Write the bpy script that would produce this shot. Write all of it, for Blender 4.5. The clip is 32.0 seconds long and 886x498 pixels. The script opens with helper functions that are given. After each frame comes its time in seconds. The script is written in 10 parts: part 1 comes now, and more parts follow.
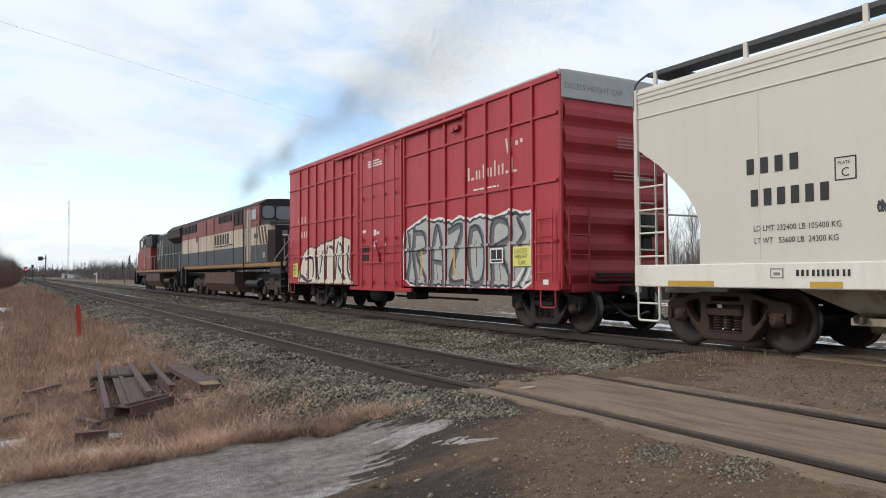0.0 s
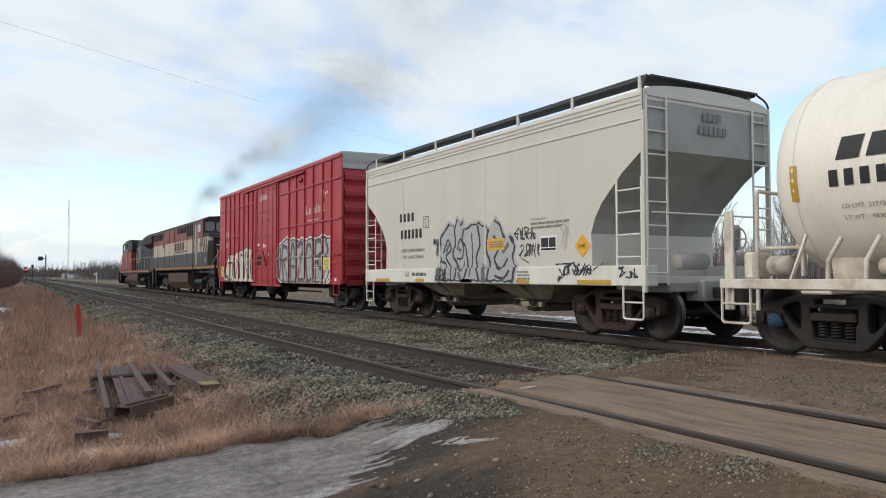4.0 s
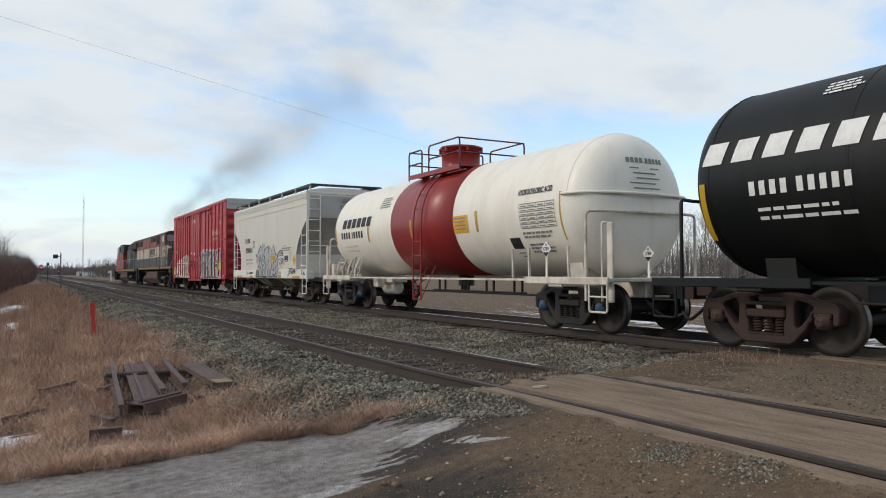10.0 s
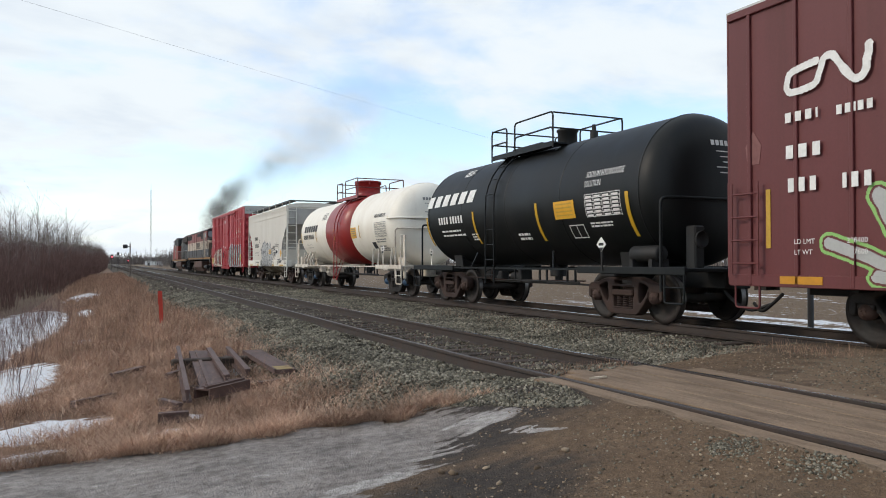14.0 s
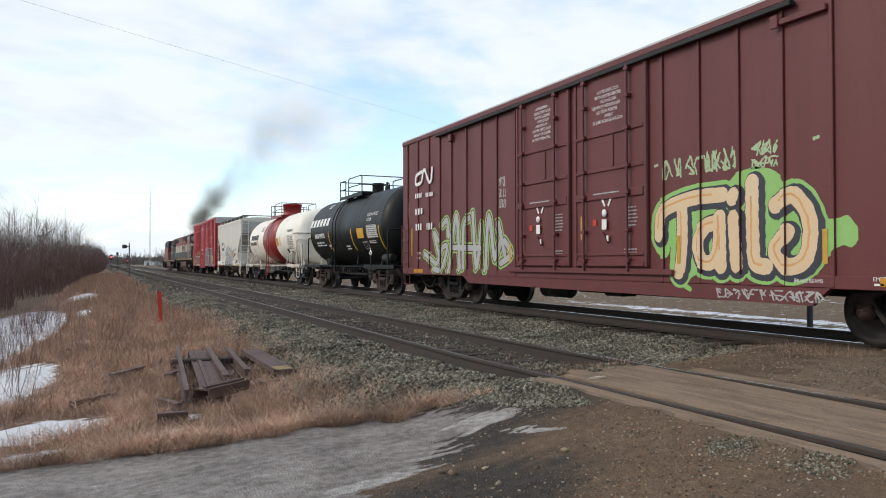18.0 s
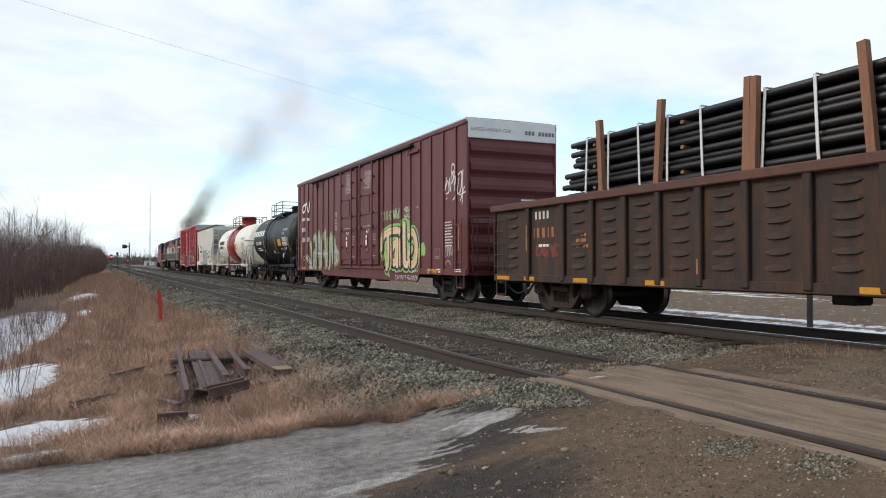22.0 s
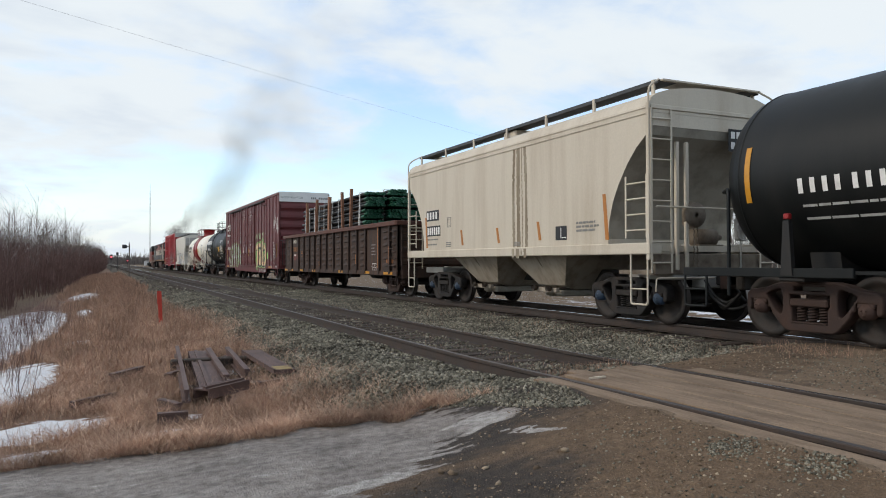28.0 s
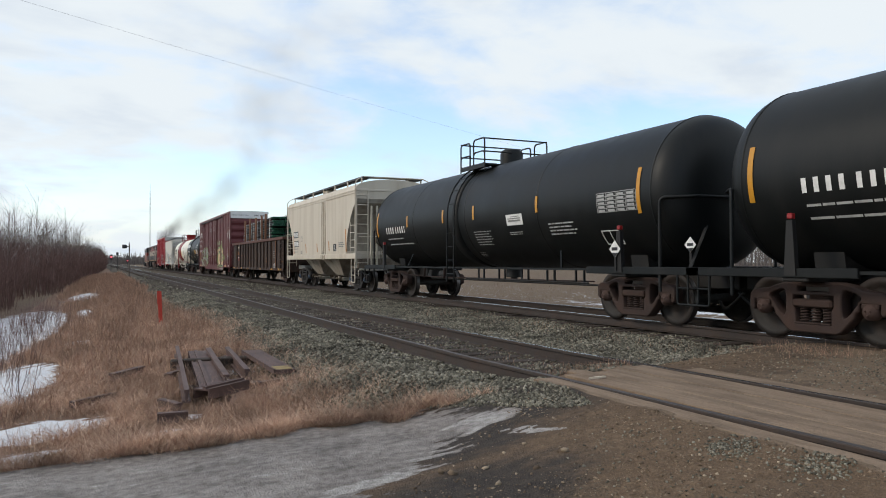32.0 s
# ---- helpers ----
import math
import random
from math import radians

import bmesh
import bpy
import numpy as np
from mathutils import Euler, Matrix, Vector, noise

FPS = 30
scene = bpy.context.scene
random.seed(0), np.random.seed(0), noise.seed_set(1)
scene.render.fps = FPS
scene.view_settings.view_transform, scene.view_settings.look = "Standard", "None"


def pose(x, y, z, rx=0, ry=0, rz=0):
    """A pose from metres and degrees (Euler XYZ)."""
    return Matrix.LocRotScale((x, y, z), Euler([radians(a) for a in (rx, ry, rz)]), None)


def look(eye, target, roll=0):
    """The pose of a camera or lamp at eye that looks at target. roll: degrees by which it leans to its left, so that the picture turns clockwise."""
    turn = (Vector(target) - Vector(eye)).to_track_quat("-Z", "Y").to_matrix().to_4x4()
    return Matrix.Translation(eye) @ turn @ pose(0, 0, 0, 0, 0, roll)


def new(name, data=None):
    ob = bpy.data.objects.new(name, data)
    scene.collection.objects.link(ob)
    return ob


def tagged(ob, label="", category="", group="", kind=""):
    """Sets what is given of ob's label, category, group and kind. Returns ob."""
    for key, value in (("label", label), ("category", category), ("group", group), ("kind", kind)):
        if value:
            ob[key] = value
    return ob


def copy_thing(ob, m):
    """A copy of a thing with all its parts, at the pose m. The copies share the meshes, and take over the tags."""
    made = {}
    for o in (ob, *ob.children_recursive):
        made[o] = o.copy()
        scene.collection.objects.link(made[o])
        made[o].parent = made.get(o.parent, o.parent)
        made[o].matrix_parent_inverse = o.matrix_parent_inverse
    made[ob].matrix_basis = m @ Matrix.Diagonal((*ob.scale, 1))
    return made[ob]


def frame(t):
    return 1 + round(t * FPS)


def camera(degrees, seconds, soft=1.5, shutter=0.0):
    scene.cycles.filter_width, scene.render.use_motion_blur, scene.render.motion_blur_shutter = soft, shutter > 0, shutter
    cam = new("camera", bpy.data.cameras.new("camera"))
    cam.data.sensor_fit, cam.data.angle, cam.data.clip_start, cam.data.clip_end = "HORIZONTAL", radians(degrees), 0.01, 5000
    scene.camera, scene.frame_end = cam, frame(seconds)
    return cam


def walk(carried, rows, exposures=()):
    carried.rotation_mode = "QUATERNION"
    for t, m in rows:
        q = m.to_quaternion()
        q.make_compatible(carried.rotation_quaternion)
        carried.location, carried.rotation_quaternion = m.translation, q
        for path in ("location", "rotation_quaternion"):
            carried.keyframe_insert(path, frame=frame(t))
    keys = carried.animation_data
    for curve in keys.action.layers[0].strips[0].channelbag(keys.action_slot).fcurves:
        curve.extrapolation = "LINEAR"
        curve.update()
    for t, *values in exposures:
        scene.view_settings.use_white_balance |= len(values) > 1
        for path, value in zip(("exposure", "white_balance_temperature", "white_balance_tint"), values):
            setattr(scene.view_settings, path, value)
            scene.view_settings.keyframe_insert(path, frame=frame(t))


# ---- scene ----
# ---- camera and its walk ----
EYE = (0.0, 0.0, 1.182)


def aim(yaw, pitch, roll):
    """The standing camera turned yaw degrees to the right of the tracks, pitched up and leaned to its left."""
    return pose(*EYE, 90 + pitch, 0, -yaw) @ pose(0, 0, 0, 0, 0, roll)


cam = camera(61.69, 32.0, soft=1.0)
walk(cam, [(0.0, aim(30.10, 1.93, -0.22)), (9.4, aim(30.10, 1.93, -0.22)), (9.6, aim(29.98, 1.94, -0.19)), (10.0, aim(29.19, 1.83, -0.10)),
           (10.5, aim(27.68, 1.72, -0.10)), (11.0, aim(26.31, 1.61, -0.02)), (11.5, aim(25.23, 1.15, 0.10)), (12.0, aim(24.73, 0.80, 0.05)),
           (12.5, aim(24.82, 0.87, -0.05)), (13.0, aim(24.78, 1.02, -0.06)), (16.0, aim(24.85, 1.037, -0.06)), (32.0, aim(24.85, 1.037, -0.06))],
     exposures=[(0.0, -0.05), (3.0, -0.12), (6.0, -0.2), (9.0, -0.27), (11.0, -0.24), (12.0, -0.13), (14.0, -0.05), (18.0, -0.01), (22.5, 0.01), (25.0, -0.07), (28.0, -0.14), (32.0, -0.14)])

# ---- sky and sun ----
SUN_EL, SUN_AZ = 33.0, 288.0  # degrees; azimuth clockwise from +Y


def build_world():
    w = bpy.data.worlds.new("sky")
    scene.world = w
    w.use_nodes = True
    nt = w.node_tree
    nt.nodes.clear()
    N, L = nt.nodes.new, nt.links.new
    out, bg = N("ShaderNodeOutputWorld"), N("ShaderNodeBackground")
    sky = N("ShaderNodeTexSky")
    sky.sky_type, sky.sun_disc = "NISHITA", False
    sky.sun_elevation, sky.sun_rotation = radians(SUN_EL), radians(SUN_AZ)
    sky.air_density, sky.dust_density, sky.ozone_density = 1.0, 0.8, 2.0
    co = N("ShaderNodeTexCoord")
    sep = N("ShaderNodeSeparateXYZ")
    L(co.outputs["Generated"], sep.inputs[0])
    # clouds lie on a flat sheet overhead: direction divided by height
    zc = N("ShaderNodeMath"); zc.operation = "MAXIMUM"; zc.inputs[1].default_value = 0.0
    L(sep.outputs["Z"], zc.inputs[0])
    za = N("ShaderNodeMath"); za.operation = "ADD"; za.inputs[1].default_value = 0.22
    L(zc.outputs[0], za.inputs[0])
    dv = N("ShaderNodeVectorMath"); dv.operation = "DIVIDE"
    cmb = N("ShaderNodeCombineXYZ")
    for i in range(3):
        L(za.outputs[0], cmb.inputs[i])
    L(co.outputs["Generated"], dv.inputs[0]); L(cmb.outputs[0], dv.inputs[1])
    mp = N("ShaderNodeMapping"); mp.inputs["Rotation"].default_value = (0, 0, radians(-25)); mp.inputs["Scale"].default_value = (0.8, 1.0, 0.2)
    mp.inputs["Location"].default_value = (0.35, 0.4, 0)
    L(dv.outputs[0], mp.inputs[0])

    def noise_(scale, detail, rough, warp=0.0):
        n = N("ShaderNodeTexNoise")
        n.inputs["Scale"].default_value, n.inputs["Detail"].default_value, n.inputs["Roughness"].default_value, n.inputs["Distortion"].default_value = scale, detail, rough, warp
        L(mp.outputs[0], n.inputs["Vector"])
        return n.outputs[0]

    def madd(x, k, c):
        m = N("ShaderNodeMath"); m.operation = "MULTIPLY_ADD"
        L(x, m.inputs[0]); m.inputs[1].default_value = k
        if isinstance(c, float):
            m.inputs[2].default_value = c
        else:
            L(c, m.inputs[2])
        return m.outputs[0]

    def span(x, a, b, c, d):
        m = N("ShaderNodeMapRange"); m.interpolation_type = "SMOOTHSTEP"
        for k, v in zip(("From Min", "From Max", "To Min", "To Max"), (a, b, c, d)):
            m.inputs[k].default_value = v
        L(x, m.inputs[0])
        return m.outputs[0]

    # large banks, small ripples, and a thinner belt of cloud low over the horizon
    cover = madd(noise_(4.2, 7, 0.55, 0.4), 0.34, noise_(1.15, 8, 0.52, 0.3))
    low = N("ShaderNodeMath"); low.operation = "MULTIPLY"
    L(span(sep.outputs["Z"], 0.05, 0.12, 0.0, 1.0), low.inputs[0]); L(span(sep.outputs["Z"], 0.17, 0.27, 1.0, 0.0), low.inputs[1])
    cover = madd(low.outputs[0], -0.075, cover)
    cr = span(cover, 0.50, 0.74, 0.10, 0.99)
    # denser haze towards the horizon
    hz = span(sep.outputs["Z"], -0.02, 0.15, 0.97, 0.0)
    mx = N("ShaderNodeMath"); mx.operation = "MAXIMUM"
    L(cr, mx.inputs[0]); L(hz, mx.inputs[1])
    clear = N("ShaderNodeVectorMath"); clear.operation = "SCALE"; clear.inputs["Scale"].default_value = CLEAR
    L(sky.outputs[0], clear.inputs[0])
    # cloud bellies are a little greyer than their rims
    cc = N("ShaderNodeMix"); cc.data_type = "RGBA"
    cc.inputs["A"].default_value, cc.inputs["B"].default_value = (*CLOUD, 1), (*BELLY, 1)
    L(span(noise_(2.3, 6, 0.55, 0.2), 0.45, 0.72, 0.0, 1.0), cc.inputs["Factor"])
    mix = N("ShaderNodeMix"); mix.data_type = "RGBA"
    L(mx.outputs[0], mix.inputs["Factor"]); L(clear.outputs[0], mix.inputs["A"]); L(cc.outputs["Result"], mix.inputs["B"])
    L(mix.outputs["Result"], bg.inputs["Color"])
    bg.inputs["Strength"].default_value = 0.15
    L(bg.outputs[0], out.inputs[0])


CLOUD, BELLY, CLEAR = (6.15, 6.6, 6.9), (5.1, 5.65, 6.3), 1.8
build_world()
sun = new("sun", bpy.data.lights.new("sun", "SUN"))
sun.data.energy, sun.data.angle, sun.data.color = 1.5, radians(12), (1.0, 0.88, 0.72)
_d = Vector((math.sin(radians(SUN_AZ)) * math.cos(radians(SUN_EL)), math.cos(radians(SUN_AZ)) * math.cos(radians(SUN_EL)), math.sin(radians(SUN_EL))))
sun.matrix_world = look(_d * 50, (0, 0, 0))
# ---- mesh helpers ----
class Geo:
    """Collects vertices and faces; smooth faces are marked one by one."""

    def __init__(self):
        self.v, self.f, self.s, self.m = [], [], [], []
        self.mi = 0

    def add(self, vs, fs, smooth=False):
        o = len(self.v)
        self.v += [tuple(p) for p in vs]
        self.f += [tuple(i + o for i in f) for f in fs]
        self.s += [smooth] * len(fs)
        self.m += [self.mi] * len(fs)
        return self

    def box(self, x0, x1, y0, y1, z0, z1, c=0.0):
        """A box, with its edges chamfered by c."""
        x0, x1, y0, y1, z0, z1 = min(x0, x1), max(x0, x1), min(y0, y1), max(y0, y1), min(z0, z1), max(z0, z1)
        c = min(c, 0.45 * min(x1 - x0, y1 - y0, z1 - z0))
        if c <= 0:
            vs = [(x, y, z) for x in (x0, x1) for y in (y0, y1) for z in (z0, z1)]
            return self.add(vs, [(0, 1, 3, 2), (4, 6, 7, 5), (0, 4, 5, 1), (2, 3, 7, 6), (0, 2, 6, 4), (1, 5, 7, 3)])
        lo, hi, vs, ix = (x0, y0, z0), (x1, y1, z1), [], {}
        for a in range(3):
            for sx in (0, 1):
                for sy in (0, 1):
                    for sz in (0, 1):
                        k, p = (sx, sy, sz), []
                        for i in range(3):
                            e = hi[i] if k[i] else lo[i]
                            p.append(e if i == a else e + (-c if k[i] else c))
                        ix[a, k] = len(vs)
                        vs.append(p)
        fs = []
        for a in range(3):
            b, d = [i for i in range(3) if i != a]
            for s in (0, 1):
                ring = []
                for u, w in ((0, 0), (1, 0), (1, 1), (0, 1)):
                    k = [0, 0, 0]
                    k[a], k[b], k[d] = s, u, w
                    ring.append(ix[a, tuple(k)])
                fs.append(ring if (s == 1) == (a != 1) else ring[::-1])
        for a in range(3):
            b, d = [i for i in range(3) if i != a]
            for u in (0, 1):
                for w in (0, 1):
                    k0, k1 = [0, 0, 0], [0, 0, 0]
                    k0[b] = k1[b] = u
                    k0[d] = k1[d] = w
                    k1[a] = 1
                    k0, k1 = tuple(k0), tuple(k1)
                    q = [ix[b, k0], ix[b, k1], ix[d, k1], ix[d, k0]]
                    fs.append(q)
        for k in ((i, j, l) for i in (0, 1) for j in (0, 1) for l in (0, 1)):
            fs.append([ix[0, k], ix[1, k], ix[2, k]])
        return self.add(vs, fs)

    def prism(self, poly, axis, a, b, smooth=False):
        """A polygon extruded along an axis from a to b: 'x' takes (y, z) points, 'y' (x, z), 'z' (x, y)."""
        put = {"x": lambda p, t: (t, p[0], p[1]), "y": lambda p, t: (p[0], t, p[1]), "z": lambda p, t: (p[0], p[1], t)}[axis]
        n = len(poly)
        vs = [put(p, a) for p in poly] + [put(p, b) for p in poly]
        self.add(vs, [(i, (i + 1) % n, n + (i + 1) % n, n + i) for i in range(n)], smooth)
        self.add(vs, [tuple(range(n))[::-1], tuple(range(n, 2 * n))])
        return self

    def tube(self, pts, r, seg=8, caps=True, r2=None):
        """A round bar along a path."""
        pts = [Vector(p) for p in pts]
        rings, n = [], len(pts)
        up = None
        for i, p in enumerate(pts):
            t = (pts[min(i + 1, n - 1)] - pts[max(i - 1, 0)]).normalized()
            if up is None:
                up = t.orthogonal().normalized()
            up = (up - t * up.dot(t)).normalized()
            w = t.cross(up)
            rr = r if r2 is None else r + (r2 - r) * i / (n - 1)
            rings.append([p + (up * math.cos(2 * math.pi * k / seg) + w * math.sin(2 * math.pi * k / seg)) * rr for k in range(seg)])
        vs = [v for ring in rings for v in ring]
        fs = [(i * seg + k, i * seg + (k + 1) % seg, (i + 1) * seg + (k + 1) % seg, (i + 1) * seg + k) for i in range(n - 1) for k in range(seg)]
        self.add(vs, fs, True)
        if caps:
            self.add(rings[0], [tuple(range(seg))[::-1]])
            self.add(rings[-1], [tuple(range(seg))])
        return self

    def lathe(self, prof, axis, centre, seg=32, smooth=True):
        """A profile of (along, radius) turned round an axis through centre."""
        c = Vector(centre)
        ax = {"x": (Vector((1, 0, 0)), Vector((0, 1, 0)), Vector((0, 0, 1))), "y": (Vector((0, 1, 0)), Vector((0, 0, 1)), Vector((1, 0, 0))), "z": (Vector((0, 0, 1)), Vector((1, 0, 0)), Vector((0, 1, 0)))}[axis]
        vs = [c + ax[0] * a + (ax[1] * math.cos(2 * math.pi * k / seg) + ax[2] * math.sin(2 * math.pi * k / seg)) * r for a, r in prof for k in range(seg)]
        n = len(prof)
        return self.add(vs, [(i * seg + k, i * seg + (k + 1) % seg, (i + 1) * seg + (k + 1) % seg, (i + 1) * seg + k) for i in range(n - 1) for k in range(seg)], smooth)

    def bar(self, p, q, w, h, up=(0, 0, 1)):
        """A flat bar from p to q, w wide across and h along up."""
        p, q, up = Vector(p), Vector(q), Vector(up)
        t = (q - p).normalized()
        s = t.cross(up).normalized()
        u = s.cross(t).normalized()
        vs = [o + s * a * w / 2 + u * b * h / 2 for o in (p, q) for a, b in ((-1, -1), (1, -1), (1, 1), (-1, 1))]
        return self.add(vs, [(0, 1, 2, 3)[::-1], (4, 5, 6, 7), (0, 1, 5, 4), (1, 2, 6, 5), (2, 3, 7, 6), (3, 0, 4, 7)])

    def mesh(self, name="mesh"):
        me = bpy.data.meshes.new(name)
        me.from_pydata(self.v, [], self.f)
        me.polygons.foreach_set("use_smooth", self.s)
        if any(self.m):
            me.polygons.foreach_set("material_index", self.m)
        bm = bmesh.new()
        bm.from_mesh(me)
        bmesh.ops.recalc_face_normals(bm, faces=bm.faces)
        bm.to_mesh(me)
        bm.free()
        me.update()
        return me


def rounded(pts, r, n=5):
    """A path with its inner corners rounded."""
    pts = [Vector(p) for p in pts]
    out = [pts[0]]
    for a, b, c in zip(pts, pts[1:], pts[2:]):
        d = min(r, 0.45 * (a - b).length, 0.45 * (c - b).length)
        p, q = b + (a - b).normalized() * d, b + (c - b).normalized() * d
        out += [p.lerp(b, t).lerp(b.lerp(q, t), t) for t in (i / n for i in range(n + 1))]
    return out + [pts[-1]]


def part(name, geo, mat, parent=None, label="", loc=(0, 0, 0)):
    """One mesh object under a thing or a part; geo is a Geo or a mesh to share."""
    me = geo if isinstance(geo, bpy.types.Mesh) else geo.mesh(name)
    if not me.materials:
        for m in mat if isinstance(mat, (list, tuple)) else [mat]:
            me.materials.append(m)
    ob = new(name, me)
    ob.location = loc
    if parent is not None:
        ob.parent = parent
    if label:
        ob["label"] = label
    return ob


def lettering(txt, size, mat, parent, x, y, z, label="", face="side", shear=0.0, width=1.0, wrap=None, heavy=0.0):
    """Words in the built-in font. face 'side': on a wall that faces -x, read from the camera's side (text runs towards -y);
    'end': on a wall that faces -y (text runs towards +x). y, z: the lower left corner. wrap: (radius, axis height) bends it on a tank."""
    cu = bpy.data.curves.new("writing", "FONT")
    cu.body, cu.size, cu.shear, cu.offset, cu.resolution_u = txt, size, shear, heavy, 2
    tmp = bpy.data.objects.new("writing", cu)
    me = bpy.data.meshes.new_from_object(tmp)
    bpy.data.objects.remove(tmp)
    bpy.data.curves.remove(cu)
    co = np.empty(len(me.vertices) * 3)
    me.vertices.foreach_get("co", co)
    co = co.reshape(-1, 3)
    u, v = co[:, 0] * width, co[:, 1].copy()
    if face == "side":
        if wrap:
            R, za = wrap
            th = np.arcsin((z - za) / R) + v / R
            out = np.c_[-(R + 0.012) * np.cos(th), y - u, za + (R + 0.012) * np.sin(th)]
        else:
            out = np.c_[np.full(len(u), x), y - u, z + v]
    else:
        out = np.c_[x + u, np.full(len(u), y), z + v]
    me.vertices.foreach_set("co", out.ravel())
    me.materials.clear()
    me.materials.append(mat)
    me.update()
    ob = tagged(new("lettering", me), kind="stuff")
    ob.parent = parent
    if label:
        ob["label"] = label
    return ob


def bars(rows, mat, parent, x, wrap=None, name="lettering", label="", face="side"):
    """Plain bars for writing that cannot be read: rows of (y0, y1, z0, z1); on an end wall the rows are (x0, x1, z0, z1) at y = x."""
    g = Geo()
    for y0, y1, z0, z1 in rows:
        if face == "end":
            g.box(y0, y1, x - 0.004, x, z0, z1)
        elif face == "head":
            # laid on a domed head that bulges towards -y from its rim: x is (rim y, radius, height of the axis)
            e, R, za = x
            tt = np.linspace(0, math.pi / 2, 40)
            rr = R * (1 - .03 * np.sin(tt)) * np.maximum(0, np.cos(tt)) ** .55
            put = lambda a, z: (a, e - .62 * float(np.interp(-math.hypot(a, z - za), -rr, np.sin(tt))) - .012, z)
            g.add([put(y0, z0), put(y1, z0), put(y1, z1), put(y0, z1)], [(0, 1, 2, 3)])
        elif wrap:
            R, za = wrap
            n = max(1, int(abs(z1 - z0) / 0.1))
            for i in range(n):
                a, b = (np.arcsin((z0 + (z1 - z0) * k / n - za) / R) for k in (i, i + 1))
                q = R + 0.01
                g.add([(-q * math.cos(a), y0, za + q * math.sin(a)), (-q * math.cos(a), y1, za + q * math.sin(a)), (-q * math.cos(b), y1, za + q * math.sin(b)), (-q * math.cos(b), y0, za + q * math.sin(b))], [(0, 1, 2, 3)])
        else:
            g.box(x - 0.004, x, y0, y1, z0, z1)
    return tagged(part(name, g, mat, parent, label), kind="stuff" if len(rows) > 1 else "")


def word_bars(y, z, widths, h, gap=0.25):
    """Letter-sized bars in a row from y towards -y."""
    out, p = [], y
    for w in widths:
        if w > 0:
            out.append((p - .74 * w * h, p, z, z + h))
            p -= w * h + gap * h
        else:
            p += w * h
    return out


def block_marks(y, z, n, w, h, gap, lean):
    """A row of n solid slanting blocks in place of a company's name, from y towards -y."""
    out = []
    for k in range(n):
        a = y - k * (w + gap)
        for i in range(18):
            o = lean * i / 18
            out.append((a - w - o, a - o, z + h * i / 18, z + h * (i + 1) / 18))
    return out


def text_block(y, z, w, h, lines, seed, fill=0.55):
    """Bars for a block of small print: lines of words w wide, top left at (y, z)."""
    rnd, out = random.Random(seed), []
    step = h / lines
    for i in range(lines):
        p, end = y, y - w * rnd.uniform(0.75, 1.0)
        while p > end + 0.02:
            q = max(end, p - rnd.uniform(0.06, 0.2) * max(1, w))
            out.append((q, p, z - step * (i + fill), z - step * i))
            p = q - step * 0.35
    return out
